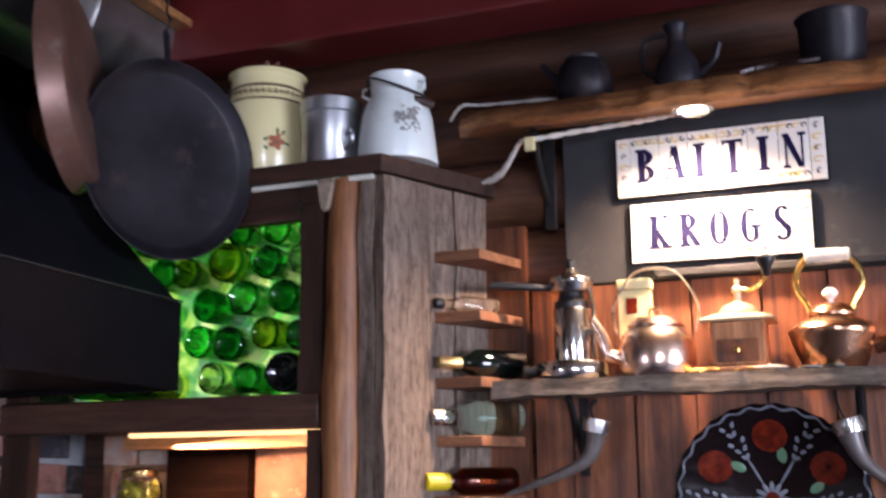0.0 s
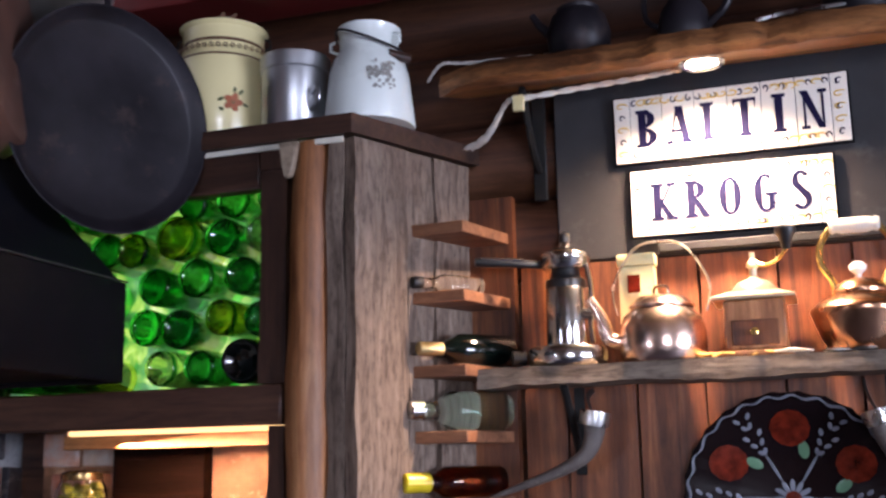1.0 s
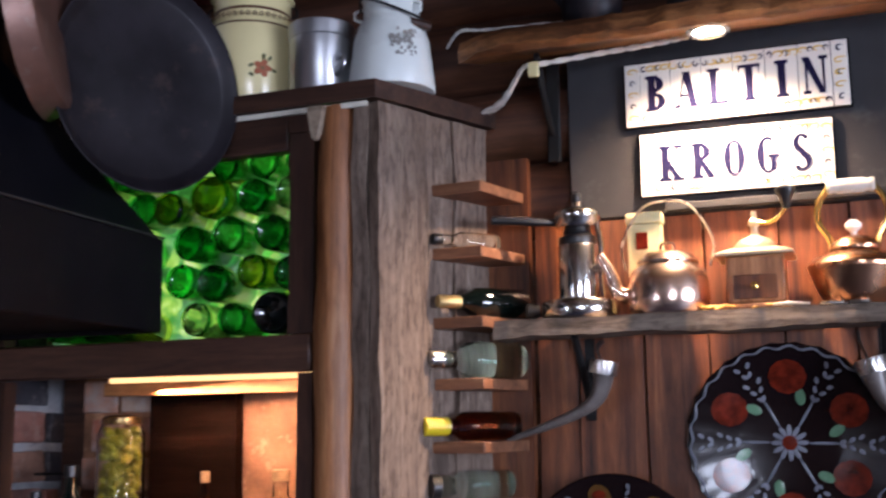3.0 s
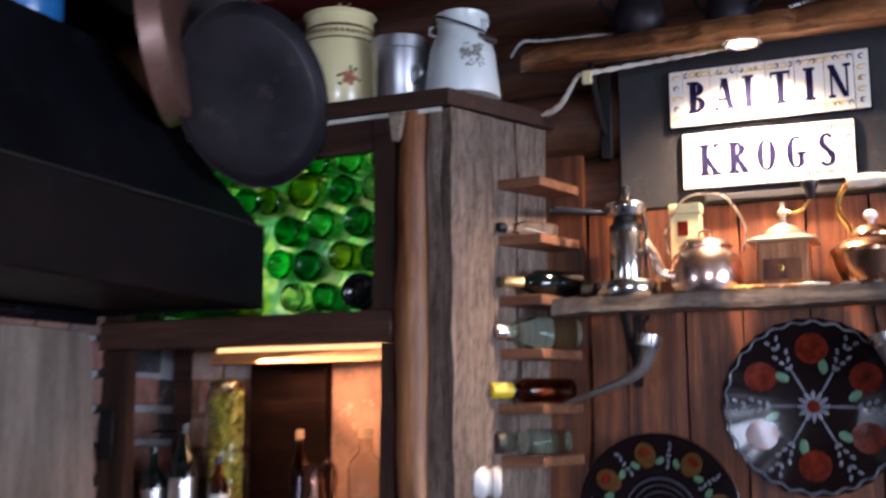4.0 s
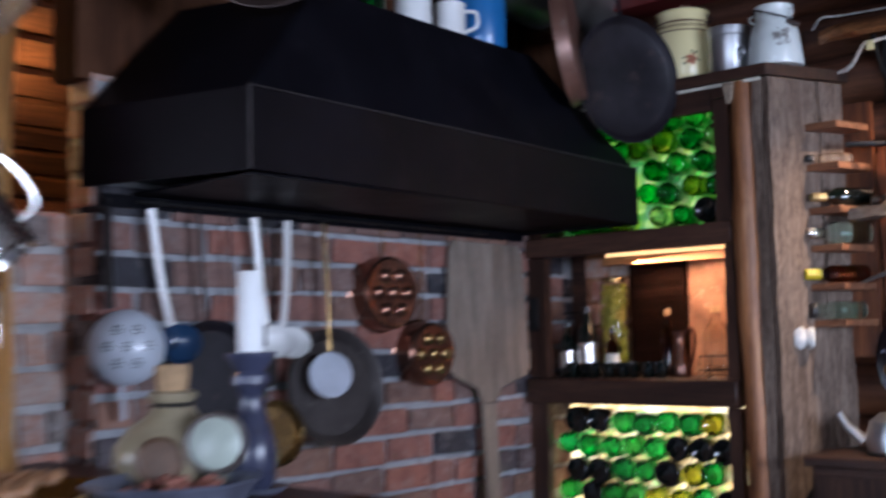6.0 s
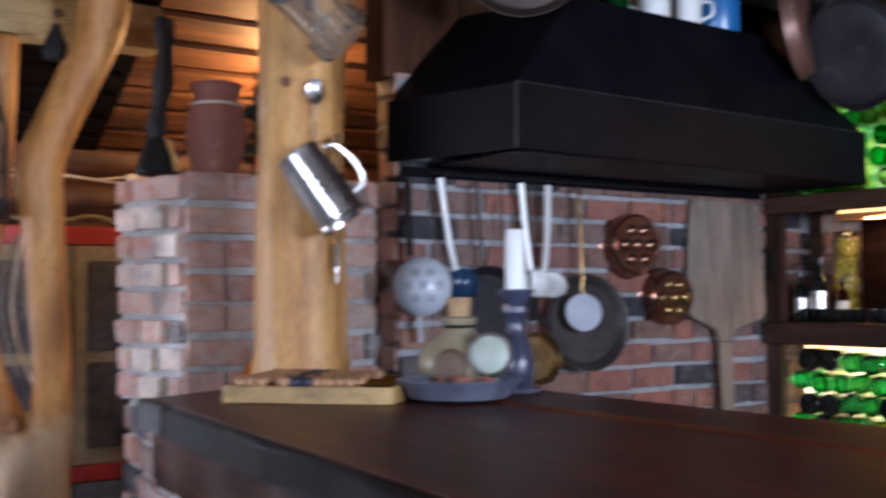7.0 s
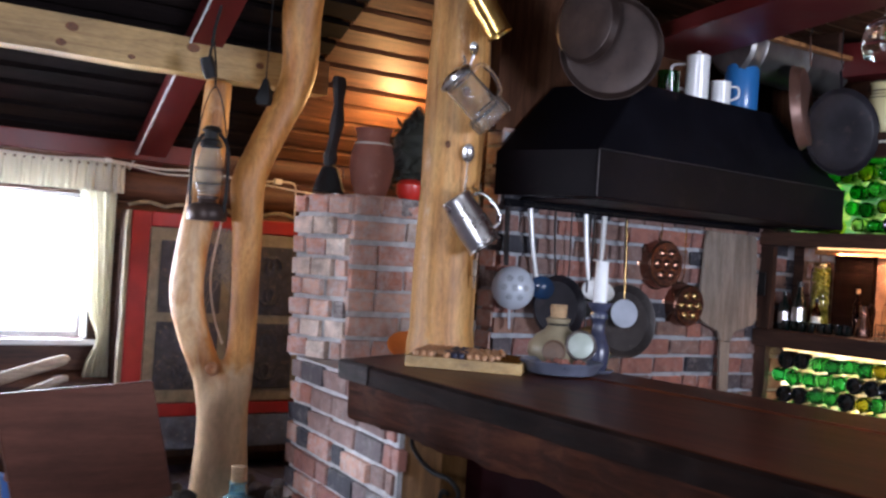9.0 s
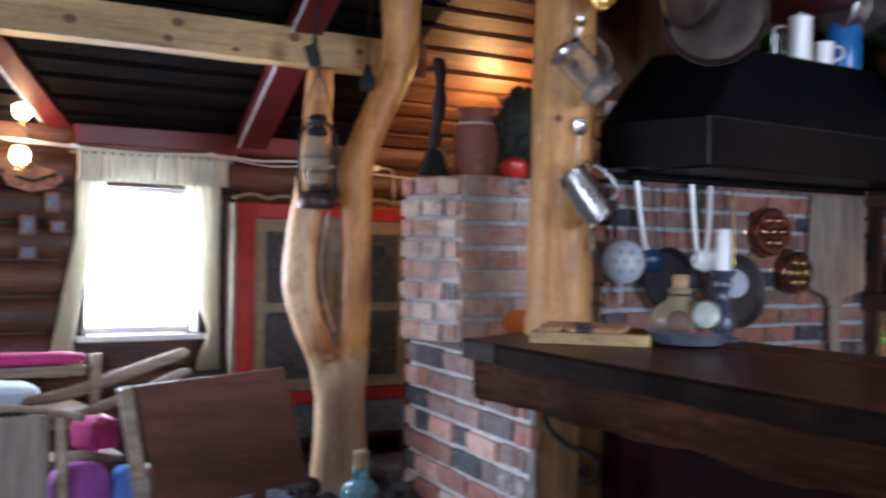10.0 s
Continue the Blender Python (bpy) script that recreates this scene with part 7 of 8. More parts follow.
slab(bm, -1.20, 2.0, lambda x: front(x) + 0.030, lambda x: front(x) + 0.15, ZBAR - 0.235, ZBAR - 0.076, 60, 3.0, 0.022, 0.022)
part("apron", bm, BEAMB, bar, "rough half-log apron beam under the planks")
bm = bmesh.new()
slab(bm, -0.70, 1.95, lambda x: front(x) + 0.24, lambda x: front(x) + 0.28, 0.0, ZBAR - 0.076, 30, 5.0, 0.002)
# Recessed panel: shade below the apron is part of its colour.
part("front_panel", bm, REDD, bar, "dark red painted front panel, darkened further for the shade under the apron")
# Honey post in the darkened wood, as it stands less lit here.
part("support_post", bbox(-0.812, -0.560, 0.020, 0.160, 0.0, ZBAR - 0.20, 0.012), SUPPW, bar, "honey-coloured support post, darkened for the shade under the bar")
part("leg", bbox(1.9, 2.0, 0.1, 0.85, 0, ZBAR - 0.076, 0.008), DARKZ, bar)
part("iron_scroll", tbm(smooth_path([(-0.715, 0.000, 0.630), (-0.725, -0.003, 0.575), (-0.665, -0.005, 0.527), (-0.570, -0.010, 0.495), (-0.455, -0.020, 0.492), (-0.390, -0.025, 0.455), (-0.430, -0.025, 0.398), (-0.495, -0.025, 0.408), (-0.485, -0.025, 0.445), (-0.450, -0.025, 0.442)], 7), 0.009, 8), SCROLLI, bar, "black wrought iron scroll bracket")

# round post standing on the bar
bm = bmesh.new()
pts, rad = [], []
for k in range(30):
    z = ZBAR + (ZC - ZBAR) * k / 29
    pts.append((-1.262 + 0.008 * math.sin(z * 2.3), 0.500 + 0.006 * math.cos(z * 3.1), z))
    rad.append(0.142 - 0.012 * k / 29 + 0.004 * math.sin(z * 7.0) + (0.012 if k < 2 else 0))
tube(bm, pts, rad, 28)
for v in bm.verts:
    q = noise.noise((v.co.x * 9, v.co.y * 9, v.co.z * 1.6))
    d = Vector((v.co.x + 1.262, v.co.y - 0.5, 0)).normalized()
    v.co += d * q * 0.010
post = thing("timber_post", "thick honey-coloured round timber post on the bar", "post", (-1.262, 0.50, ZBAR))
part("log", bm, POSTW, post)
for a, z, r in ((-32, 1.225, 0.022), (-62, 1.215, 0.026), (-20, 2.02, 0.017), (-48, 1.78, 0.012)):
    d = Vector((math.cos(radians(a)), math.sin(radians(a)), 0))
    part("knot", lbm([(r * 1.05, -0.012), (r, 0.000), (r * 0.6, 0.004), (0, 0.003)], 18, Matrix.Translation(Vector((-1.262, 0.50, z)) + d * 0.139) @ d.to_track_quat("Z", "Y").to_matrix().to_4x4() @ Matrix.Diagonal((1, 1.35, 1, 1))), KNOTB, post, "dark brown knot")

CAMD = Vector((0.80, -0.60, 0))
SIDE = Vector((0.60, 0.80, 0))


def on_post(side, out=0.145):
    c = Vector((-1.262, 0.50, 0)) + CAMD * out + SIDE * side
    return c


def tankard(name, p, axis, r, h, mt, label, lid=None, flare=1.0, inner=True):
    ob = thing(name, label, "mug", p, "mugs on the post")
    d = Vector(axis).normalized()
    m = Matrix.Translation(p) @ d.to_track_quat("Z", "X").to_matrix().to_4x4()
    part("body", lbm([(0, 0.004), (r * 0.92, 0), (r * 0.98, 0.006), (r * 0.95, 0.02), (r * 0.92 * flare, h * 0.55), (r * 0.90 * flare, h * 0.96), (r * 0.96 * flare, h * 0.97), (r * 0.98 * flare, h), (r * 0.90 * flare, h), (r * 0.85 * flare, h * 0.95), (r * 0.84, 0.03), (0, 0.025)], 32, m), mt, ob)
    return ob, m


# pewter tankard, mouth down
p = on_post(0.023, 0.235) + Vector((0, 0, 1.545))
ob, m = tankard("pewter_tankard", p, SIDE * 0.14 + Vector((0, 0, -0.20)), 0.070, 0.244, PEWTER, "pewter tankard hanging upside down from the post", flare=1.17)
part("handle", tbm([m @ Vector(q) for q in smooth_path([(0.070, 0, 0.195), (0.118, 0, 0.178), (0.126, 0, 0.11), (0.108, 0, 0.045), (0.074, 0, 0.03)], 5)], 0.008, 8), PEWTER, ob)
part("hook", tbm([on_post(0.10, 0.10) + Vector((0, 0, 1.60)), on_post(0.11, 0.20) + Vector((0, 0, 1.59)), on_post(0.125, 0.235) + Vector((0, 0, 1.545))], 0.004, 6), IRON, ob)
# glass beer mug with a tin lid
p = on_post(-0.012, 0.235) + Vector((0, 0, 2.058))
ob, m = tankard("glass_mug", p, SIDE * 0.2 + Vector((0, 0, -0.2)), 0.074, 0.25, G_MUG, "heavy glass beer mug with a tin lid", flare=1.06)
part("lid", lbm([(0, -0.025), (0.040, -0.021), (0.074, -0.006), (0.081, 0.0), (0.081, 0.014), (0.074, 0.016)], 30, m), PEWTER, ob, "tin lid")
part("foot_ring", lbm([(0.072, 0.180), (0.088, 0.190), (0.090, 0.240), (0.082, 0.258), (0.072, 0.258), (0.070, 0.19)], 30, m, wob=0.03, lobes=15), G_MUG, ob, "faceted thick glass foot")
part("handle", tbm([m @ Vector(q) for q in smooth_path([(0.070, 0, 0.03), (0.118, 0, 0.035), (0.128, 0, 0.10), (0.108, 0, 0.165), (0.074, 0, 0.18)], 5)], 0.010, 8), G_MUG, ob)
part("thumb_lever", tbm([m @ Vector(q) for q in ((0.05, 0, -0.008), (0.075, 0, -0.02), (0.085, 0, -0.045))], 0.006, 7), PEWTER, ob)
# brass mug
p = on_post(0.062, 0.21) + Vector((0, 0, 2.425))
ob, m = tankard("brass_mug", p, SIDE * 0.62 + Vector((0, 0, -1)), 0.062, 0.20, BRASS, "hammered brass mug hanging from the post")
part("hook", tbm([on_post(-0.03, 0.12) + Vector((0, 0, 2.47)), on_post(-0.03, 0.20) + Vector((0, 0, 2.46)), p + Vector((0, 0, 0.004))], 0.004, 6), IRON, ob)


def spoon(side, zt, length, lean, label, r=0.020, out=0.150):
    ob = thing("spoon", label, "spoon", on_post(side, out) + Vector((0, 0, zt)), "spoons on the post")
    a = on_post(side, out) + Vector((0, 0, zt))
    b = a + SIDE * lean + Vector((0, 0, -length))
    m = Matrix.Translation(a) @ CAMD.to_track_quat("Z", "Y").to_matrix().to_4x4() @ Matrix.Diagonal((1, 1.55, 1, 1))
    part("bowl", lbm([(0, -0.010), (r * 0.7, -0.006), (r, 0.0), (r * 0.96, 0.002), (r * 0.65, -0.003), (0, -0.007)], 22, m), PEWTER, ob)
    part("handle", tbm([a - Vector((0, 0, r * 1.4)), a.lerp(b, 0.5), b], [0.006, 0.004, 0.008], 8, 0.5), PEWTER, ob)
    return ob


spoon(0.066, 1.745, 0.17, -0.004, "old pewter spoon nailed to the post", 0.027)
spoon(0.060, 2.200, 0.12, -0.02, "small bent pewter spoon on the post", 0.020)
ob = thing("knife", "steel knife with a wooden band hanging on the post", "knife", on_post(0.075, 0.15) + Vector((0, 0, 1.65)))
a = on_post(0.128, 0.125)
part("blade", tbm([a + Vector((0, 0, 1.62)), a + Vector((0, 0, 1.30)), a + Vector((0, 0, 1.285))], [0.011, 0.010, 0.004], 6, 0.3), STEEL, ob)
part("grip", tbm([a + Vector((0, 0, 1.285)), a + Vector((0, 0, 1.215))], [0.012, 0.011], 10), PALEW, ob, "pale wooden grip")
part("tip", tbm([a + Vector((0, 0, 1.215)), a + Vector((0, 0, 1.165))], [0.007, 0.004], 8), STEEL, ob)

# ---- abacus ----
A0, A1 = Vector((-0.965, 0.105, ZBAR)), Vector((-0.625, 0.435, ZBAR))
u = (A1 - A0).normalized()
w = Vector((-u.y, u.x, 0))
AM = Matrix(((u.x, w.x, 0, A0.x), (u.y, w.y, 0, A0.y), (0, 0, 1, ZBAR), (0, 0, 0, 1)))
LA, WA = (A1 - A0).length, 0.36
ab = thing("abacus", "yellow wooden bead abacus lying on the bar", "abacus", A0)
for q in ((0, LA, 0, 0.014), (0, LA, WA - 0.014, WA)):
    part("frame_side", bbox(q[0], q[1], q[2], q[3], 0.002, 0.048, 0.002, m=AM), ABAW, ab)
for q in ((0, 0.014), (LA - 0.014, LA)):
    part("frame_end", bbox(q[0], q[1], 0.015, WA - 0.015, 0.002, 0.048, 0.002, m=AM), ABAW, ab)
part("base_board", bbox(0.014, LA - 0.014, 0.015, WA - 0.015, 0.002, 0.010, m=AM), ABAW, ab)
bead = [bpy.data.meshes.new("bead") for _ in range(2)]
for me, mt in zip(bead, (BEADL, BEADD)):
    bm = lbm([(0.003, -0.0145), (0.012, -0.012), (0.0172, -0.003), (0.0172, 0.003), (0.012, 0.012), (0.003, 0.0145)], 14)
    bm.to_mesh(me)
    bm.free()
    me.materials.append(mt)
    me.shade_smooth()
for k in range(10):
    v = 0.032 + (WA - 0.064) * k / 9
    part("rod", tbm([AM @ Vector((0.014, v, 0.050)), AM @ Vector((LA * 0.5, v, 0.058)), AM @ Vector((LA - 0.014, v, 0.050))], 0.0018, 5), BRASS, ab)
    x = 0.035 + rng.uniform(0, 0.015)
    cut = rng.choice((2, 4, 6, 7))
    for j in range(10):
        b = new("bead", bead[1 if j in (4, 5) else 0])
        b.parent = ab
        b.matrix_parent_inverse = inv(ab)
        b.matrix_basis = AM @ Matrix.Translation((x, v, 0.056)) @ Matrix.Rotation(radians(90), 4, "Y")
        x += 0.0298 + (rng.uniform(0.02, 0.06) if j == cut else rng.uniform(0, 0.001))

# ---- dish, jugs, candle ----
DC = Vector((-0.635, 0.655, ZBAR + 0.007))
dish = solo("stoneware_dish", lbm([(0, 0.002), (0.12, 0.0), (0.135, 0.005), (0.158, 0.040), (0.170, 0.052), (0.166, 0.056), (0.150, 0.044), (0.125, 0.012), (0, 0.010)], 52, Matrix.Translation(DC), wob=0.02, lobes=9), STONEW, "wide grey-blue stoneware dish on the bar", "dish")
DC2 = Vector((-0.800, 0.775, ZBAR + 0.007))
jug = thing("stoneware_bottle", "squat ochre stoneware bottle with a cork", "bottle", DC2)
m = Matrix.Translation(DC2)
part("body", lbm([(0, 0), (0.060, 0), (0.104, 0.030), (0.124, 0.068), (0.120, 0.105), (0.092, 0.143), (0.054, 0.168), (0.040, 0.192), (0.050, 0.202), (0.052, 0.214), (0.040, 0.220), (0, 0.22)], 40, m), JUGC, jug)
part("cork", lbm([(0.032, 0.216), (0.037, 0.268), (0.033, 0.275), (0, 0.276)], 20, m), CORK, jug)
part("neck_band", tbm([DC2 + Vector((0.043 * math.cos(a * 0.45), 0.043 * math.sin(a * 0.45), 0.190)) for a in range(15)], 0.005, 6), BLACKP, jug, "dark cord round the neck")
mm = m @ Matrix.Translation((0.080, -0.088, 0.082)) @ Vector((0.7, -0.7, 0.1)).to_track_quat("Z", "Y").to_matrix().to_4x4()
part("medallion", lbm([(0.046, -0.010), (0.050, 0.0), (0.046, 0.006), (0.040, 0.002), (0.030, 0.004), (0.010, 0.006), (0, 0.007)], 30, mm), MEDAL, jug, "round brown medallion")
DC3 = Vector((-0.668, 0.788, ZBAR + 0.040))
jar = thing("sage_flask", "round sage-green flask with a dark rim", "flask", DC3)
mf = Matrix.Translation(DC3 + Vector((0, 0, 0.078))) @ Matrix.Scale(0.86, 4) @ Vector((0.75, -0.62, 0.15)).to_track_quat("Z", "Y").to_matrix().to_4x4()
part("body", lbm([(0, -0.045), (0.05, -0.042), (0.074, -0.02), (0.078, 0.0), (0.072, 0.018), (0.060, 0.026), (0, 0.030)], 36, mf), SAGE, jar)
part("rim", lbm([(0.060, 0.024), (0.070, 0.030), (0.074, 0.022), (0.078, 0.004)], 36, mf), HORN, jar, "dark painted rim")
part("foot", lbm([(0.03, 0), (0.034, 0.001), (0.03, 0.014), (0.02, 0.016)], 24, Matrix.Translation(DC3)), SAGE, jar)
bm = bmesh.new()
for k in range(26):
    a = rng.uniform(0, 6.28)
    p = DC + Vector((rng.uniform(0.0, 0.10) * math.cos(a), rng.uniform(0.0, 0.12) * math.sin(a), 0.03 + rng.uniform(0, 0.02)))
    lathe(bm, [(0, -0.012), (0.013, -0.004), (0.011, 0.008), (0, 0.013)], 8, Matrix.Translation(p))
solo("chestnuts", bm, TERRA, "handful of brown nuts in the dish", "nuts", kind="stuff")
CP = Vector((-0.655, 0.872, ZBAR + 0.007))
cs = thing("candlestick", "dark navy glazed ceramic candlestick", "candlestick", CP)
part("saucer", lbm([(0, 0), (0.060, 0), (0.076, 0.012), (0.078, 0.016), (0.058, 0.008), (0, 0.007)], 34, Matrix.Translation(CP)), STONEW, cs)
part("stem", lbm([(0, 0.008), (0.040, 0.009), (0.050, 0.03), (0.056, 0.075), (0.050, 0.115), (0.032, 0.165), (0.026, 0.20), (0.030, 0.222), (0.040, 0.232), (0.040, 0.248), (0.032, 0.258), (0.044, 0.275), (0.054, 0.288), (0.054, 0.297), (0.046, 0.299), (0.03, 0.290), (0, 0.288)], 34, Matrix.Translation(CP)), NAVY, cs)
cd = thing("candle", "thick white candle in the candlestick", "candle", CP + Vector((0, 0, 0.291)))
part("wax", lbm([(0, 0), (0.028, 0), (0.029, 0.05), (0.027, 0.176), (0.024, 0.180), (0.010, 0.176), (0, 0.175)], 26, Matrix.Translation(CP + Vector((0, 0, 0.291)))), WAX, cd)
part("wick", tbm([CP + Vector((0, 0, 0.464)), CP + Vector((0.001, 0, 0.476))], 0.0015, 5), BLACKP, cd)
solo("orange_dish", lbm([(0, 0.004), (0.045, 0.004), (0.050, 0), (0.054, 0.006), (0.082, 0.016), (0.086, 0.020), (0.081, 0.021), (0.052, 0.011), (0.046, 0.009), (0, 0.009)], 36, Matrix.Translation((-1.62, 0.56, ZBAR + 0.012)) @ Vector((0.55, -0.40, 0.75)).to_track_quat("Z", "Y").to_matrix().to_4x4()), ORANGE, "orange ceramic plate leaning behind the post", "plate")

# ---- on the oven ----
ZO = 1.562
vase = thing("clay_vase", "tall terracotta jar with a pale painted line", "vase", (-1.915, 0.492, ZO))
m = Matrix.Translation((-1.915, 0.492, ZO)) @ Matrix.Scale(1.03, 4)
part("body", lbm([(0, 0), (0.070, 0), (0.076, 0.01), (0.095, 0.07), (0.107, 0.14), (0.104, 0.20), (0.090, 0.245), (0.078, 0.268), (0.079, 0.30), (0.094, 0.325), (0.088, 0.327), (0.072, 0.29), (0, 0.27)], 40, m), TERRA, vase)
part("painted_line", lbm([(0.0885, 0.244), (0.0905, 0.250), (0.0865, 0.257)], 40, m), PAPER, vase, "pale painted line")
rp = thing("red_pot", "small bright red enamel pot on the oven", "pot", (-1.87, 0.70, ZO))
part("body", lbm([(0, 0), (0.05, 0), (0.07, 0.03), (0.072, 0.075), (0.05, 0.10), (0, 0.11)], 30, Matrix.Translation((-1.87, 0.70, ZO))), REDPOT, rp)
hb = thing("dried_herbs", "dark bushy bunch of dried herbs on the oven", "dried herbs", (-1.96, 0.82, ZO))
bm = bmesh.new()
for k in range(620):
    a, e = rng.uniform(0, 6.28), rng.uniform(-0.1, 1.45)
    rr = 0.28 * rng.uniform(0.55, 1.05)
    p = Vector((-1.96 + rr * 0.62 * math.cos(a) * math.cos(e), 0.80 + rr * 0.75 * math.sin(a) * math.cos(e), ZO + 0.09 + 0.40 * math.sin(e) * rng.uniform(0.6, 1.0)))
    d = Vector((rng.uniform(-1, 1), rng.uniform(-1, 1), rng.uniform(-0.4, 1))).normalized() * rng.uniform(0.02, 0.045)
    s_ = d.cross(Vector((rng.uniform(-1, 1), rng.uniform(-1, 1), 1))).normalized() * 0.013
    q = [bm.verts.new(v) for v in (p - d, p + s_, p + d, p - s_)]
    bm.faces.new(q)
part("leaf_mass", bm, HERB, hb)
part("dense_core", tbm([(-1.96, 0.86, ZO), (-1.96, 0.84, ZO + 0.16), (-1.96, 0.82, ZO + 0.34), (-1.96, 0.81, ZO + 0.44)], [0.08, 0.16, 0.15, 0.05], 14), HERB, hb)
ob = thing("lantern", "small glass and wire lantern on the oven", "lantern", (-2.02, 0.36, ZO))
part("glass", lbm([(0, 0.01), (0.03, 0.01), (0.034, 0.05), (0.028, 0.085), (0, 0.085)], 20, Matrix.Translation((-2.02, 0.36, ZO))), G_CLEAR, ob)
part("base", lbm([(0, 0), (0.04, 0), (0.04, 0.012), (0, 0.012)], 20, Matrix.Translation((-2.02, 0.36, ZO))), PEWTER, ob)
part("bail", tbm(smooth_path([(-2.02, 0.325, ZO + 0.08), (-2.02, 0.33, ZO + 0.13), (-2.02, 0.39, ZO + 0.13), (-2.02, 0.395, ZO + 0.08)], 4), 0.004, 6), PEWTER, ob)

# hanging wine glass over the bar
GX, GY, GZ = 0.583, 0.881, 2.047
ob = thing("wine_glass", "large clear wine glass hanging upside down over the bar", "wine glass", (GX, GY, GZ + 0.24))
m = Matrix.Translation((GX, GY, GZ))
part("bowl", lbm([(0.064, 0.0), (0.073, 0.035), (0.074, 0.065), (0.065, 0.102), (0.040, 0.128), (0.010, 0.138), (0, 0.139), (0, 0.135), (0.038, 0.125), (0.062, 0.101), (0.0715, 0.065), (0.0705, 0.035), (0.062, 0.0)], 36, m), G_CLEAR, ob)
part("stem", lbm([(0, 0.140), (0.010, 0.140), (0.006, 0.152), (0.005, 0.225), (0.010, 0.2345), (0, 0.2345)], 14, m), G_CLEAR, ob)
part("foot", lbm([(0, 0.235), (0.042, 0.2355), (0.042, 0.238), (0.012, 0.242), (0, 0.2425)], 30, m), G_CLEAR, ob)
rk = thing("glass_rack", "dark wooden hanging rack for glasses", "rack", (GX, GY, GZ + 0.23))
for s_ in (1, -1):
    part("runner", bbox(GX - 0.05, GX + 0.40, GY + s_ * 0.024 - 0.012, GY + s_ * 0.024 + 0.012, GZ + 0.222, GZ + 0.234), DARKX, rk)
for x in (GX - 0.045, GX + 0.38):
    part("hanger", bbox(x, x + 0.02, GY - 0.035, GY + 0.035, GZ + 0.2435, ZC, 0.002), DARKZ, rk)

# ---- forked trunk, lantern ----
tk = thing("forked_trunk", "peeled honey-coloured forked tree trunk used as a post", "tree trunk", (-2.3, -0.04, 0))


tbm_ = bmesh.new()


def limb(pts, rad):
    q = smooth_path(pts, 7)
    n, m_ = len(q) - 1, len(rad) - 1
    rr = []
    for i in range(n + 1):
        t = i / n * m_
        k = min(int(t), m_ - 1)
        rr.append(rad[k] + (rad[k + 1] - rad[k]) * (t - k))
    for v in tube(tbm_, q, rr, 22):
        w_ = noise.noise((v.co.x * 5, v.co.y * 5, v.co.z * 2.5))
        v.co += Vector((w_, noise.noise((v.co.y * 6, v.co.z * 3, 3)), 0)) * 0.007


limb([(-2.30, -0.03, -0.02), (-2.29, -0.035, 0.3), (-2.28, -0.048, 0.54), (-2.28, -0.058, 0.66)], [0.150, 0.126, 0.120, 0.088])
limb([(-2.29, -0.085, 0.40), (-2.30, -0.115, 0.60), (-2.30, -0.158, 0.71), (-2.31, -0.208, 0.83), (-2.32, -0.258, 1.04), (-2.32, -0.240, 1.28), (-2.32, -0.205, 1.50), (-2.32, -0.180, 1.78), (-2.33, -0.160, 2.07)], [0.072, 0.075, 0.074, 0.075, 0.083, 0.080, 0.078, 0.073, 0.067])
limb([(-2.27, -0.010, 0.40), (-2.25, 0.000, 0.60), (-2.19, -0.010, 0.84), (-2.14, -0.034, 1.08), (-2.10, -0.066, 1.34), (-2.09, -0.084, 1.56), (-2.085, -0.042, 1.70), (-2.08, 0.034, 1.87), (-2.06, 0.108, 2.06), (-2.04, 0.120, 2.20), (-2.00, 0.094, 2.40), (-1.96, 0.088, 2.58), (-1.93, 0.085, 2.76)], [0.078, 0.078, 0.066, 0.067, 0.071, 0.083, 0.077, 0.078, 0.083, 0.089, 0.096, 0.098, 0.098])
trunk = part("trunk", tbm_, TRUNK, tk)
md = trunk.modifiers.new("one_skin", "REMESH")
md.mode, md.voxel_size, md.use_smooth_shade = "VOXEL", 0.013, True
md = trunk.modifiers.new("soften", "SMOOTH")
md.factor, md.iterations = 0.5, 5
bm = bmesh.new()
lathe(bm, [(0.034, -0.01), (0.030, 0.010), (0.018, 0.014), (0.010, 0.006), (0, 0.004)], 16, Matrix.Translation((-2.205, -0.150, 0.680)) @ Vector((0.75, -0.6, 0.1)).to_track_quat("Z", "Y").to_matrix().to_4x4())
part("knot", bm, LOGBROWN, tk, "dark knot at the fork")

lc = Vector((-2.15, -0.258, 1.385))
ln = thing("kerosene_lantern", "old black kerosene lantern hanging from the beam", "lantern", lc)
m = Matrix.Translation(lc)
part("tank", lbm([(0, 0), (0.088, 0), (0.094, 0.008), (0.094, 0.055), (0.080, 0.075), (0.045, 0.085), (0.040, 0.10), (0.050, 0.105), (0.050, 0.118), (0, 0.12)], 34, m), BROWNIRON, ln)
part("globe", lbm([(0.044, 0.125), (0.062, 0.165), (0.066, 0.21), (0.058, 0.28), (0.042, 0.345), (0.040, 0.345), (0.056, 0.28), (0.064, 0.21), (0.060, 0.165), (0.042, 0.125)], 30, m), G_SMOKE, ln, "clouded glass globe")
part("chimney", lbm([(0.046, 0.345), (0.055, 0.35), (0.050, 0.375), (0.036, 0.385), (0.036, 0.415), (0.050, 0.425), (0.03, 0.445), (0, 0.45)], 28, m), IRON, ln)
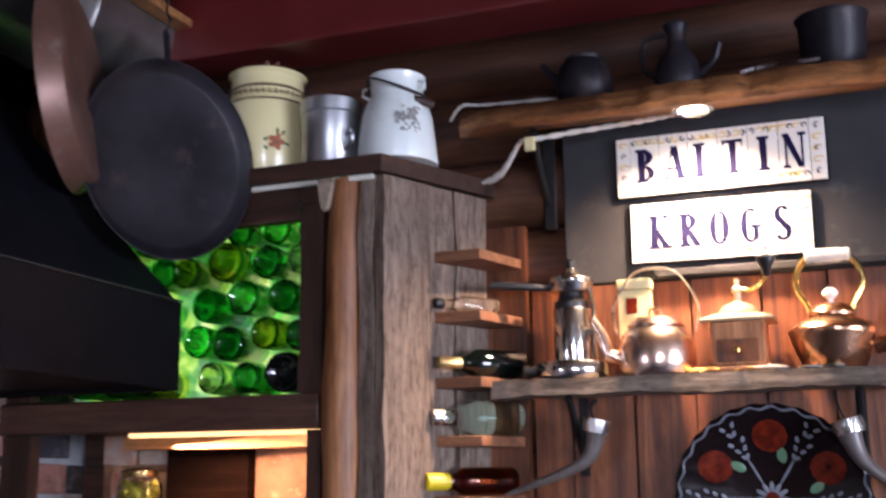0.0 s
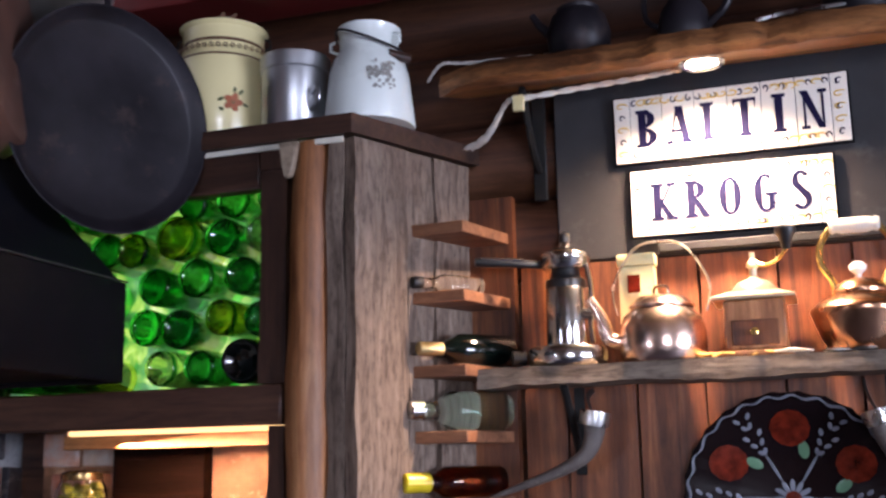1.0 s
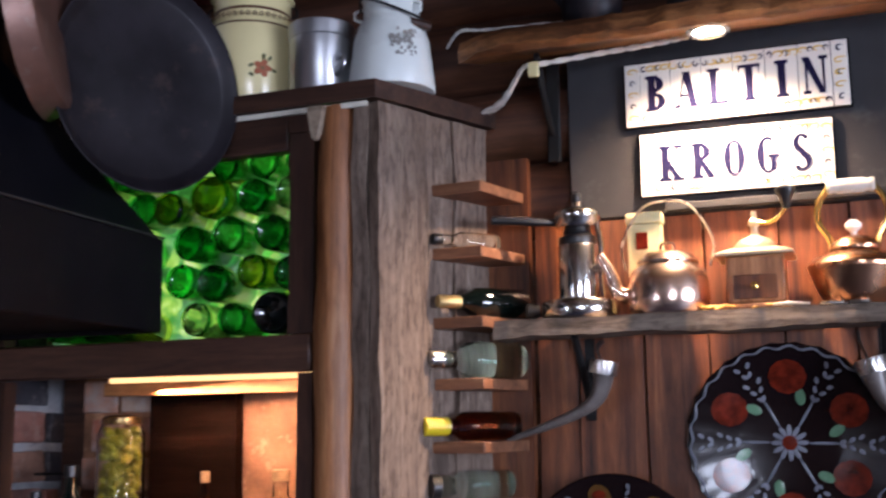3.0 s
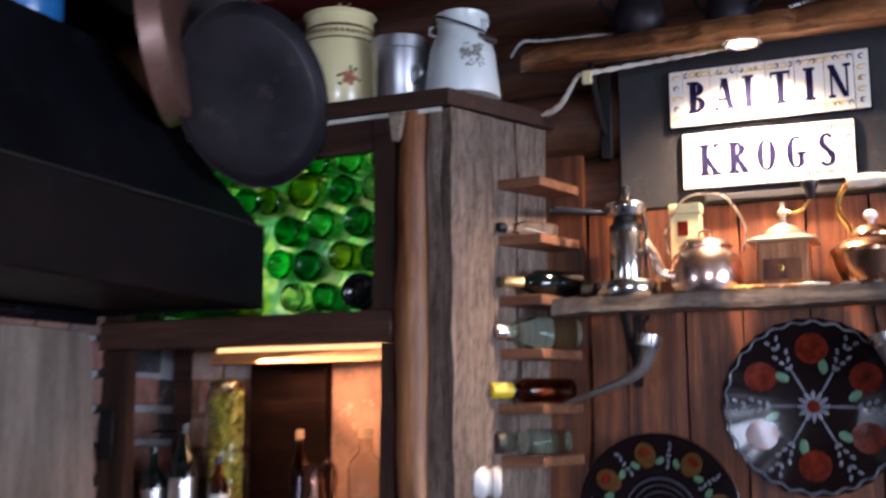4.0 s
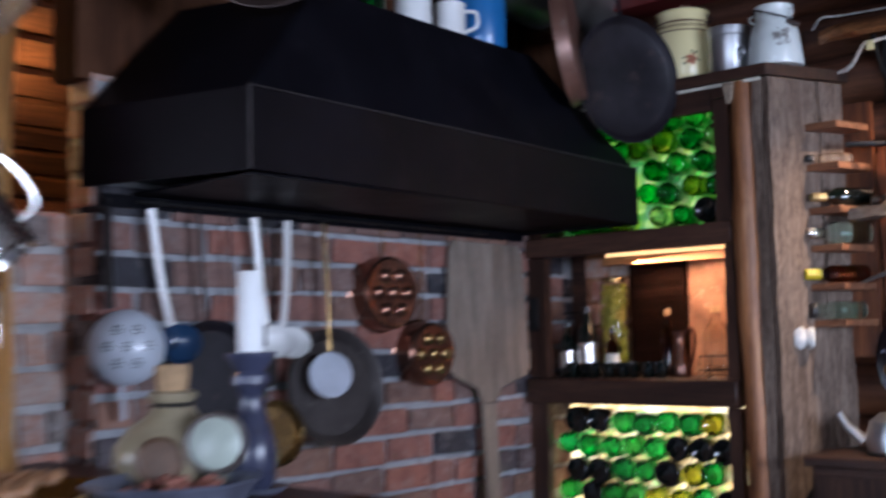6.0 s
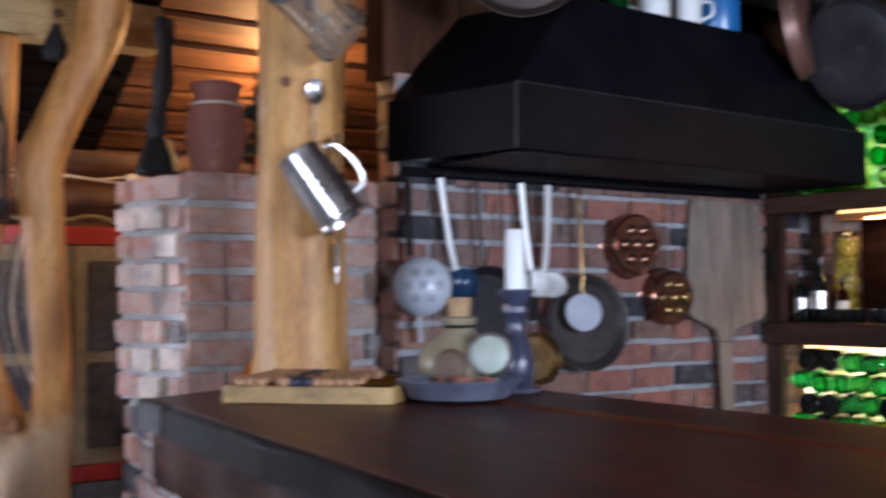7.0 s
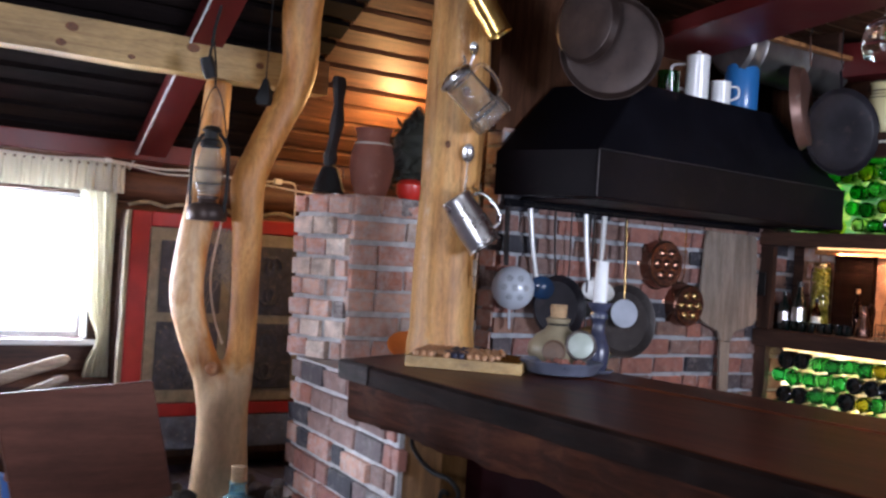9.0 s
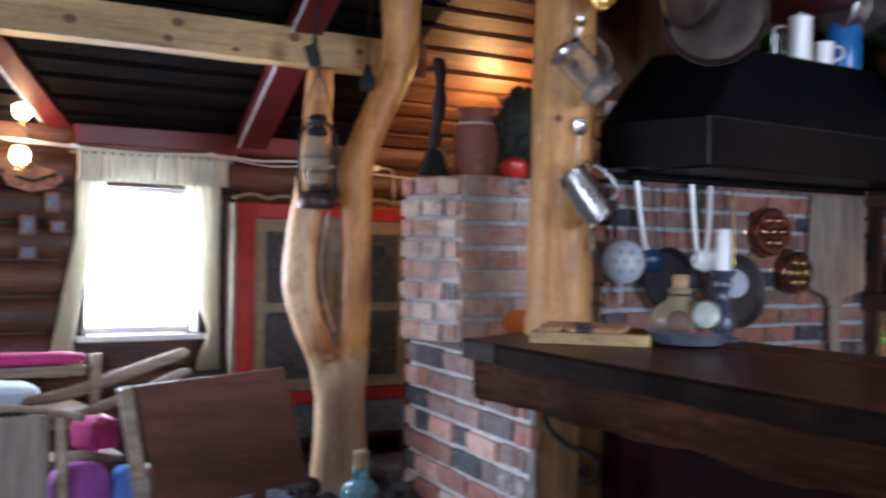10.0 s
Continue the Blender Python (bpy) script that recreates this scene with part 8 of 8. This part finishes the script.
for a in (0.6, 0.6 + math.pi):
    d = Vector((math.cos(a), math.sin(a), 0))
    part("side_tube", tbm(smooth_path([lc + d * 0.09 + Vector((0, 0, 0.04)), lc + d * 0.098 + Vector((0, 0, 0.15)), lc + d * 0.092 + Vector((0, 0, 0.33)), lc + d * 0.045 + Vector((0, 0, 0.41))], 5), 0.009, 8), IRON, ln)
for z in (0.175, 0.245):
    part("guard_wire", tbm([lc + Vector((0.071 * math.cos(k * 0.4), 0.071 * math.sin(k * 0.4), z)) for k in range(17)], 0.0025, 5), IRON, ln)
part("bail", tbm(smooth_path([lc + Vector((0.075, 0.05, 0.33)), lc + Vector((0.03, 0.03, 0.55)), lc + Vector((0, 0.0, 0.63)), lc + Vector((-0.03, -0.03, 0.55)), lc + Vector((-0.075, -0.05, 0.33))], 6), 0.0035, 6), IRON, ln)
part("hook", tbm([lc + Vector((0, 0, 0.63)), (-2.17, -0.25, 2.10), (-2.25, -0.24, 2.28), (-2.32, -0.24, 2.27)], 0.006, 6), IRON, ln)
ob = thing("iron_pulley", "rusty green iron hook block on the pine beam", "pulley", (-2.06, -0.345, 2.1))
part("block", lbm([(0, -0.05), (0.03, -0.05), (0.035, 0.0), (0.03, 0.05), (0, 0.05)], 16, Matrix.Translation((-2.045, -0.345, 2.085)) @ Matrix.Rotation(radians(20), 4, "X")), IRON, ob)
part("strap", tbm([(-2.045, -0.345, 2.12), (-2.06, -0.32, 2.27), (-2.05, -0.28, 2.48)], 0.008, 6, 0.5), IRON, ob)

ob = thing("iron_weight", "dark pointed iron bell hanging from a wire", "bell", (-2.07, -0.04, 2.0))
m = Matrix.Translation((-2.07, -0.038, 1.985))
part("bell", lbm([(0.0, 0.10), (0.012, 0.095), (0.034, 0.04), (0.048, 0.0), (0.040, -0.03), (0, -0.035)], 4, m), IRON, ob)
part("wire", tbm([(-2.07, -0.038, 2.08), (-2.07, -0.030, 2.50)], 0.003, 5), IRON, ob)
ob = thing("harness_strap", "black leather harness with a bell below the beam end", "harness", (-2.0, 0.34, 1.9))
part("strap", tbm(smooth_path([(-2.02, 0.335, 2.14), (-2.0, 0.33, 1.95), (-2.0, 0.305, 1.76), (-2.0, 0.30, 1.68)], 5), [0.042 + 0.008 * math.sin(k * 1.3) for k in range(16)], 8, 0.5), HARN, ob)
part("bell", lbm([(0.012, 0.075), (0.040, 0.06), (0.062, 0.0), (0.080, -0.055), (0.074, -0.065), (0, -0.06)], 22, Matrix.Translation((-2.0, 0.305, 1.63))), IRON, ob)

def cloth_tuft():
    bm = bmesh.new()
    for k in range(60):
        p = Vector((-2.44 + rng.uniform(-0.02, 0.02), -0.03 + rng.uniform(-0.045, 0.05), 1.15 + rng.uniform(-0.06, 0.09)))
        d = Vector((rng.uniform(-0.3, 0.3), rng.uniform(-1, 1), rng.uniform(-1, 1))).normalized() * 0.03
        tube(bm, [p - d, p + Vector((0.004, 0, 0)), p + d], [0.0015, 0.003, 0.0015], 4)
    return bm


# old net hanging behind the fork
net = thing("fishing_net", "scrap of grey-brown knotted net behind the trunk fork", "net", (-2.44, -0.03, 1.38))
for k in range(9):
    for s_ in (-1, 1):
        y0 = -0.14 + 0.03 * k
        pts = [(-2.44 + 0.012 * math.sin(j * 1.3 + k), max(-0.13, min(0.10, y0 + s_ * 0.03 * j)) * (0.35 + 0.65 * math.sin(math.pi * (0.12 + 0.8 * j / 9))), 1.36 - 0.058 * j) for j in range(10)]
        part("strand", tbm(smooth_path(pts, 3), 0.0028, 5), TWINE, net)
part("tuft", cloth_tuft(), TWINE, net, "grey tangle of twine")
cord([(-2.42, -0.051, 1.40), (-2.42, -0.076, 1.249), (-2.42, -0.091, 1.097), (-2.42, -0.059, 0.919), (-2.42, -0.003, 0.778)], 0.006, "white cable running down behind the trunk fork", twist=False)

# ---- painted cupboard ----
CX = -2.98
cb = thing("painted_cupboard", "old red-framed cupboard with carved grey panels", "cupboard", (-3.1, 0.28, 0))
Y0, Y1 = -0.300, 0.845
part("body", bbox(XW + 0.07, CX - 0.02, Y0 + 0.01, Y1 - 0.01, 0.10, 1.43), DARKZ, cb)
part("frame", bbox(CX - 0.019, CX, Y0, Y0 + 0.105, 0.10, 1.43, 0.004), REDW, cb, "red painted upright")
part("frame", bbox(CX - 0.019, CX, Y1 - 0.075, Y1, 0.10, 1.43, 0.004), REDW, cb, "red painted upright")
part("frame", bbox(CX - 0.019, CX, Y0 + 0.106, Y1 - 0.076, 1.352, 1.43, 0.004), REDW, cb, "red painted rail")
part("frame", bbox(CX - 0.019, CX, Y0 + 0.106, Y1 - 0.076, 0.325, 0.395, 0.004), REDW, cb, "red painted rail")
part("side_edge", bbox(CX - 0.050, CX - 0.002, Y0 - 0.024, Y0 - 0.002, 0.1, 1.43, 0.004), PANELF, cb, "pale worn edge board")
for a, b in ((Y0 + 0.110, 0.292), (0.300, Y1 - 0.080)):
    dr = part("door", bbox(CX - 0.018, CX - 0.004, a, b, 0.40, 1.348, 0.003), PANELF, cb, "carved door with grey gilt moulding")
    for z0, z1 in ((0.47, 0.84), (0.89, 1.28)):
        part("panel", bbox(CX - 0.003, CX + 0.004, a + 0.06, b - 0.06, z0, z1, 0.004), PANELD, dr, "dark carved panel")
        cy, cz = (a + b) / 2, (z0 + z1) / 2
        for s in (-1, 1):
            for t_ in (-1, 1):
                pts = [(CX + 0.006, cy + s * (0.012 + 0.060 * (1 - q / 14) * math.cos(q * 0.55)), cz + t_ * (0.075 + 0.075 * (1 - q / 14) * math.sin(q * 0.55))) for q in range(14)]
                part("carving", tbm(pts, 0.010, 6), PANELD, dr, "carved scroll")
    part("panel", bbox(CX - 0.018, CX + 0.002, a, b, 0.14, 0.32, 0.004), PANELB, cb, "blue-grey painted lower panel")
bm = bmesh.new()
pts = [(CX - 0.01, Y0 - 0.02 + (Y1 - Y0 + 0.04) * k / 72, 1.455 + 0.022 * abs(math.sin(k * math.pi / 12))) for k in range(73)]
tube(bm, pts, 0.011, 8)
part("cornice", bm, PANELF, cb, "scalloped gilt cornice")
for y in (Y0 + 0.05, Y1 - 0.05):
    part("foot", bbox(-3.12, CX - 0.03, y - 0.04, y + 0.04, -0.03, 0.10, 0.006), DARKZ, cb)

# ---- curtains ----
ct = thing("curtains", "cream cotton curtains tied back, with a gathered valance", "curtain", (-3.15, -0.72, 1.6))


def cloth(name, edge, z0, z1, folds, nz=14, nu=60, x0=-3.15, amp=0.018, mt=None):
    """A hanging cloth; edge(v) gives its two sides at height v (0 top, 1 foot)."""
    bm = bmesh.new()
    grid = []
    for i in range(nz + 1):
        v = i / nz
        a, b = edge(v)
        grid.append([bm.verts.new((x0 + amp * math.sin(2 * math.pi * folds * j / nu + 0.6 * v) + 0.004 * math.sin(j * 1.7), a + (b - a) * j / nu, z1 + (z0 - z1) * v)) for j in range(nu + 1)])
    for p, q in zip(grid, grid[1:]):
        for j in range(nu):
            bm.faces.new((p[j], p[j + 1], q[j + 1], q[j]))
    ob = part(name, bm, mt or CURTM, ct)
    md = ob.modifiers.new("thickness", "SOLIDIFY")
    md.thickness = 0.003
    return ob


CURTM, n_, l_, b_ = mat("sheer_cream_cotton")
tl = n_.new("ShaderNodeBsdfTranslucent")
mx = n_.new("ShaderNodeMixShader")
mpc = coords(n_, l_, (1, 1, 0.2), False)
wv = noise_tex(n_, l_, mpc, 60, 5)
rc = ramp(n_, [(0.3, (0.74, 0.71, 0.59)), (0.7, (0.87, 0.85, 0.74))])
l_.new(wv.outputs["Fac"], rc.inputs[0])
l_.new(rc.outputs[0], b_.inputs["Base Color"])
l_.new(rc.outputs[0], tl.inputs["Color"])
b_.inputs["Roughness"].default_value = 0.95
mx.inputs[0].default_value = 0.80
l_.new(b_.outputs[0], mx.inputs[1])
l_.new(tl.outputs[0], mx.inputs[2])
l_.new(mx.outputs[0], n_["Material Output"].inputs["Surface"])

CURTV = CURTM.copy()
CURTV.name = "dense_cream_cotton"
CURTV.node_tree.nodes["Mix Shader"].inputs[0].default_value = 0.30
cloth("valance", lambda v: (-1.105, -0.305), 1.515, 1.675, 17, 6, 150, -3.125, 0.014, CURTV)


def side(left):
    def f(v):
        k = 1 - min(1.0, v / 0.62)
        k = k ** 1.6
        if left:
            return (-1.10 - 0.20 * max(0, v - 0.30), -1.045 + 0.11 * k - 0.15 * max(0, v - 0.45))
        tie = math.exp(-((v - 0.80) / 0.10) ** 2)
        return (-0.452 - 0.085 * k + 0.065 * tie, -0.325 + 0.03 * max(0, v - 0.6))
    return f


cloth("curtain_left", side(True), 0.52, 1.56, 4, 26, 40, -3.16, 0.012)
cloth("curtain_right", side(False), 0.52, 1.56, 4, 26, 40, -3.16, 0.012)
part("curtain_rod", tbm([(-3.135, -1.14, 1.660), (-3.135, -0.28, 1.660)], 0.008, 8), PALEW, ct)

# ---- cord with white lights, sconce, small pictures ----
gl = thing("cable", "white cable looped along the top of the wall", "cable", (-3.1, -0.5, 1.68))
pts = smooth_path([(-3.08, -2.6, 1.73), (-3.08, -1.9, 1.70), (-3.08, -1.48, 1.70), (-3.08, -1.14, 1.682), (-3.08, -0.75, 1.668), (-3.08, -0.42, 1.683), (-3.08, -0.15, 1.665), (-3.06, 0.12, 1.672), (-3.0, 0.5, 1.63), (-2.9, 0.78, 1.60)], 8)
part("wire", tbm(pts, 0.006, 6), CORD, gl)
pts = smooth_path([(-3.07, -1.48, 1.69), (-3.07, -0.9, 1.665), (-3.07, -0.42, 1.675), (-3.07, -0.1, 1.64), (-3.06, 0.15, 1.655)], 8)
part("wire", tbm(pts, 0.004, 6), CORD, gl)
for p in ((-3.078, -0.42, 1.682), (-3.078, -1.14, 1.682)):
    part("clip", bbox(p[0] - 0.012, p[0] + 0.012, p[1] - 0.02, p[1] + 0.02, p[2] - 0.012, p[2] + 0.012, 0.003), PORC, gl)
sc = thing("wall_sconce", "carved wooden wall sconce with two warm bulbs", "wall lamp", (-3.17, -1.33, 1.55))
bm = bmesh.new()
prism(bm, [(-1.46, 1.52), (-1.44, 1.56), (-1.33, 1.585), (-1.20, 1.555), (-1.175, 1.515), (-1.22, 1.47), (-1.33, 1.445), (-1.43, 1.475)], -3.165, -3.13)
for v in bm.verts:
    v.co = Vector((v.co.y, v.co.x, v.co.z))
bmesh.ops.recalc_face_normals(bm, faces=bm.faces)
part("board", bm, HONEYX, sc)
part("iron_scroll", tbm(smooth_path([(-3.12, -1.40, 1.52), (-3.10, -1.33, 1.50), (-3.10, -1.25, 1.525), (-3.12, -1.21, 1.54)], 5), 0.008, 7), IRON, sc)
BULB = glow("warm_bulb", (1.0, 0.72, 0.40), 15.0)
for y, z in ((-1.394, 1.620), (-1.385, 1.840)):
    part("bulb", lbm([(0, -0.050), (0.022, -0.046), (0.043, -0.018), (0.043, 0.016), (0.028, 0.042), (0, 0.050)], 20, Matrix.Translation((-3.09, y, z))), BULB, sc, "warm glowing frosted bulb")
    part("holder", lbm([(0, -0.075), (0.02, -0.075), (0.022, -0.04), (0, -0.04)], 16, Matrix.Translation((-3.09, y, z))), BRASS, sc)
part("arm", tbm([(-3.13, -1.345, 1.56), (-3.11, -1.33, 1.60), (-3.12, -1.32, 1.70), (-3.10, -1.385, 1.765)], 0.007, 7), IRON, sc)
for y, z, w, h in ((-1.337, 1.284, 0.075, 0.10), (-1.222, 1.400, 0.07, 0.105), (-1.334, 1.148, 0.085, 0.065), (-1.193, 1.277, 0.07, 0.06)):
    pf = thing("picture_frame", "small framed picture on the log wall", "picture", (-3.15, y, z), "small pictures")
    part("frame", bbox(-3.158, -3.142, y - w / 2, y + w / 2, z - h / 2, z + h / 2, 0.004), RACKW, pf)
    part("print", bbox(-3.1415, -3.140, y - w * 0.36, y + w * 0.36, z - h * 0.36, z + h * 0.36), PANELB, pf, "faded grey-blue print")

# ---- benches in the west corner ----
bn = thing("wall_bench", "pale peeled-wood bench with magenta cushions", "bench", (-2.75, -1.5, 0))
for z, x, r, y1, mt in ((0.625, -2.62, 0.020, -0.72, PALEW), (0.562, -2.42, 0.012, -0.775, PALEW)):
    pts = smooth_path([(x - 0.15, -1.62, z - 0.17), (x - 0.05, -1.30, z - 0.13), (x, -1.02, z - 0.04), (x + 0.02, y1 - 0.04, z + 0.045), (x + 0.02, y1, z + 0.05)], 6)
    n0 = len(pts) - 1
    part("rail", tbm(pts, [r + 0.010 * math.sin(math.pi * i / n0) for i in range(n0 + 1)], 14), mt, bn, "pale peeled branch rail")
part("seat", bbox(-3.15, -2.55, -2.6, -1.10, 0.36, 0.41, 0.006), PALEW, bn)
part("end_post", tbm([(-2.62, -1.14, 0), (-2.62, -1.145, 0.69)], [0.03, 0.026], 12), PALEW, bn)
part("back_rail", bbox(-2.72, -2.66, -2.5, -1.17, 0.585, 0.635, 0.008), PALEW, bn)
for y in (-2.5, -1.8):
    part("leg", bbox(-2.64, -2.58, y, y + 0.06, 0, 0.358, 0.006), PALEW, bn)


def cushion(name, c, sx, sy, sz, mt, label, rot=0.0, crumple=0.03):
    bm = bmesh.new()
    bmesh.ops.create_uvsphere(bm, u_segments=24, v_segments=12, radius=1)
    for v in bm.verts:
        p = v.co
        q = Vector([math.copysign(abs(a) ** 0.55, a) for a in p])
        w_ = 0.07 * noise.noise(p * 2.5) + crumple * noise.noise(p * 5.5 + Vector(c))
        v.co = Vector((q.x * sx * (1 + w_), q.y * sy * (1 + w_), q.z * sz * (1 + w_)))
    bmesh.ops.transform(bm, matrix=Matrix.Translation(c) @ Matrix.Rotation(rot, 4, "Z"), verts=bm.verts)
    solo(name, bm, mt, label, "cushion")


cushion("cushion", (-2.72, -1.50, 0.665), 0.06, 0.33, 0.030, PINK, "long magenta bolster on the bench rail")
cushion("cushion", (-2.85, -1.55, 0.480), 0.16, 0.20, 0.068, PALECL, "pale blue folded cushion on the seat")
lb = thing("low_bench", "low pale board bench under the cushion", "bench", (-2.2, -1.36, 0))
part("board", bbox(-2.30, -2.10, -1.56, -1.16, 0.28, 0.31, 0.004), PALEW, lb)
for y in (-1.52, -1.22):
    part("leg", bbox(-2.22, -2.17, y, y + 0.04, 0.0, 0.279), PALEW, lb)
cushion("cushion", (-2.20, -1.262, 0.395), 0.09, 0.082, 0.068, PINK, "crumpled magenta cushion on the low board", 0.4, 0.16)

ch = thing("high_bench", "bench with a broad brown wooden backrest", "bench", (-1.30, -1.1, 0))
bm = bmesh.new()
prism(bm, [(-1.385, 0.705), (-0.805, 0.745), (-0.690, 0.30), (-1.27, 0.24)], -1.345, -1.315)
for v in bm.verts:
    v.co = Vector((v.co.y, v.co.x, v.co.z))
bmesh.ops.recalc_face_normals(bm, faces=bm.faces)
bmesh.ops.bevel(bm, geom=list(bm.edges), offset=0.004, segments=1, affect="EDGES")
part("backrest", bm, BROWNB, ch)
part("side_rail", tbm([(-1.33, -1.415, 0.70), (-1.33, -1.31, 0.10), (-1.33, -1.29, -0.03)], 0.042, 4, 0.7), PALEW, ch, "grey wooden side rail")
part("seat", bbox(-1.78, -1.35, -1.20, -0.82, 0.30, 0.335, 0.006), BROWNB, ch)
for x, y in ((-1.74, -1.18), (-1.74, -0.90), (-1.38, -0.90)):
    part("leg", bbox(x, x + 0.045, y, y + 0.045, -0.03, 0.299, 0.004), BROWNB, ch)
cushion("cushion", (-2.02, -1.375, 0.140), 0.055, 0.130, 0.168, PURPLE, "purple cushion standing before the low bench", 0.0, 0.06)
cushion("cushion", (-2.02, -1.175, 0.125), 0.06, 0.075, 0.153, BLUECL, "blue folded cloth beside the purple cushion", 0.0, 0.06)
bk = thing("pale_chair", "pale wooden chair with a curved armrest", "chair", (-1.75, -1.75, 0))
part("armrest", tbm(smooth_path([(-1.95, -1.95, 0.580), (-1.75, -1.72, 0.592), (-1.60, -1.55, 0.582), (-1.55, -1.50, 0.566)], 5), 0.022, 10, 0.6), PALEW, bk)
part("side_panel", bbox(-1.70, -1.67, -1.95, -1.58, 0.02, 0.57, 0.01), GREYWOOD, bk, "grey-brown side boards")
part("leg", tbm([(-1.62, -1.53, -0.03), (-1.61, -1.56, 0.57)], 0.022, 10), PALEW, bk)
part("leg", tbm([(-1.88, -1.9, -0.03), (-1.9, -1.92, 0.57)], 0.022, 10), PALEW, bk)

# at the foot of the trunk
db = thing("demijohn", "aqua glass demijohn with a cork", "bottle", (-1.97, -0.09, -0.03))
m = Matrix.Translation((-1.97, -0.09, -0.03))
part("glass", lbm([(0, 0), (0.09, 0), (0.10, 0.02), (0.098, 0.09), (0.080, 0.13), (0.040, 0.155), (0.036, 0.20), (0.044, 0.205), (0.040, 0.212), (0, 0.21)], 30, m), G_AQUA, db)
part("cork", lbm([(0.030, 0.20), (0.034, 0.285), (0, 0.288)], 18, m), CORK, db)
bm = bmesh.new()
for k in range(70):
    a = rng.uniform(0, 6.28)
    rr = rng.uniform(0.18, 0.34)
    p = Vector((-2.20 + rr * math.cos(a), 0.0 + rr * 1.2 * math.sin(a), rng.uniform(-0.02, 0.06)))
    s_ = rng.uniform(0.03, 0.055)
    lathe(bm, [(0, -s_ * 0.6), (s_ * 0.8, -s_ * 0.3), (s_, 0.1 * s_), (s_ * 0.6, s_ * 0.5), (0, s_ * 0.62)], 7, Matrix.Translation(p) @ Matrix.Rotation(rng.uniform(0, 3), 4, "X") @ Matrix.Rotation(rng.uniform(0, 3), 4, "Y"))
solo("stones", bm, plain("dark_stone", (0.05, 0.042, 0.04), 0.75, 0, 0.4, 12, 0.3), "ring of dark stones round the trunk foot", "stones", kind="stuff")
part("wire", tbm(smooth_path([(-3.03, 0.42, 1.645), (-3.03, 0.56, 1.662), (-3.03, 0.67, 1.658), (-3.03, 0.69, 1.60), (-3.03, 0.692, 1.47)], 5), 0.005, 6), CORD, gl)
part("clip", bbox(-3.045, -3.015, 0.545, 0.590, 1.645, 1.678, 0.003), PORC, gl)
solo("bulb", lbm([(0, -0.03), (0.02, -0.022), (0.026, 0), (0.02, 0.02), (0.012, 0.04), (0, 0.042)], 18, Matrix.Translation((-2.62, 1.25, 2.02))), BULB, "warm bare bulb on the sloping ceiling", "lamp")
solo("bulb_holder", tbm([(-2.62, 1.25, 2.06), (-2.63, 1.25, 2.14)], 0.014, 10), BLACKP, "black bulb holder on the sloping ceiling", "lamp holder")

# ---- floor boards and bricks, piece by piece ----
floor = bpy.data.objects["floor"]
y = YS
fm = []
for k in range(3):
    bm = bmesh.new()
    box(bm, XW, XE, -0.088, 0.088, -0.028, 0.0, 0.003)
    me = bpy.data.meshes.new("floor_board")
    bm.to_mesh(me)
    bm.free()
    me.materials.append(FLOORW)
    fm.append(me)
while y < YN - 0.1:
    b = new("floor_board", rng.choice(fm))
    b.parent = floor
    b.location = (0, y + 0.09, 0)
    y += 0.181

lay(oven, BASE0, BASED, BASEN, 1.28, 0.03, 0.755, pools=tuple(a + b + b for a, b in zip(OLD, SOOTY)), course=0.105, size=1.12)
lay(oven, CH0, CHD, CHN, 0.345, 0.765, 1.545, heads=True, rough=0.012, pools=(STRETCH, HEADER + LIMED, CLOSER), course=0.100)
lay(oven, (-1.795, 0.335, 0), (0, 1, 0), (1, 0, 0), 0.77, 0.765, 1.545, start=1, course=0.116, size=1.2)
for k in range(3):
    for j in range(3):
        b = new("brick", rng.choice(STRETCH))
        b.parent = oven
        b.matrix_basis = Matrix.Translation((-1.850 - 0.125 * k + 0.01 * (j % 2), 0.465 - 0.04 * k + 0.255 * j, 1.519)) @ Matrix.Rotation(radians(90), 4, "Z")
lay(wall_k, (-1.65, 1.12, 0), (0, 1, 0), (1, 0, 0), 2.415, 0.50, 1.90, pools=SOOTY)
lay(wall_k, (-1.785, 1.115, 0), (1, 0, 0), (0, -1, 0), 0.130, 0.84, 1.95)
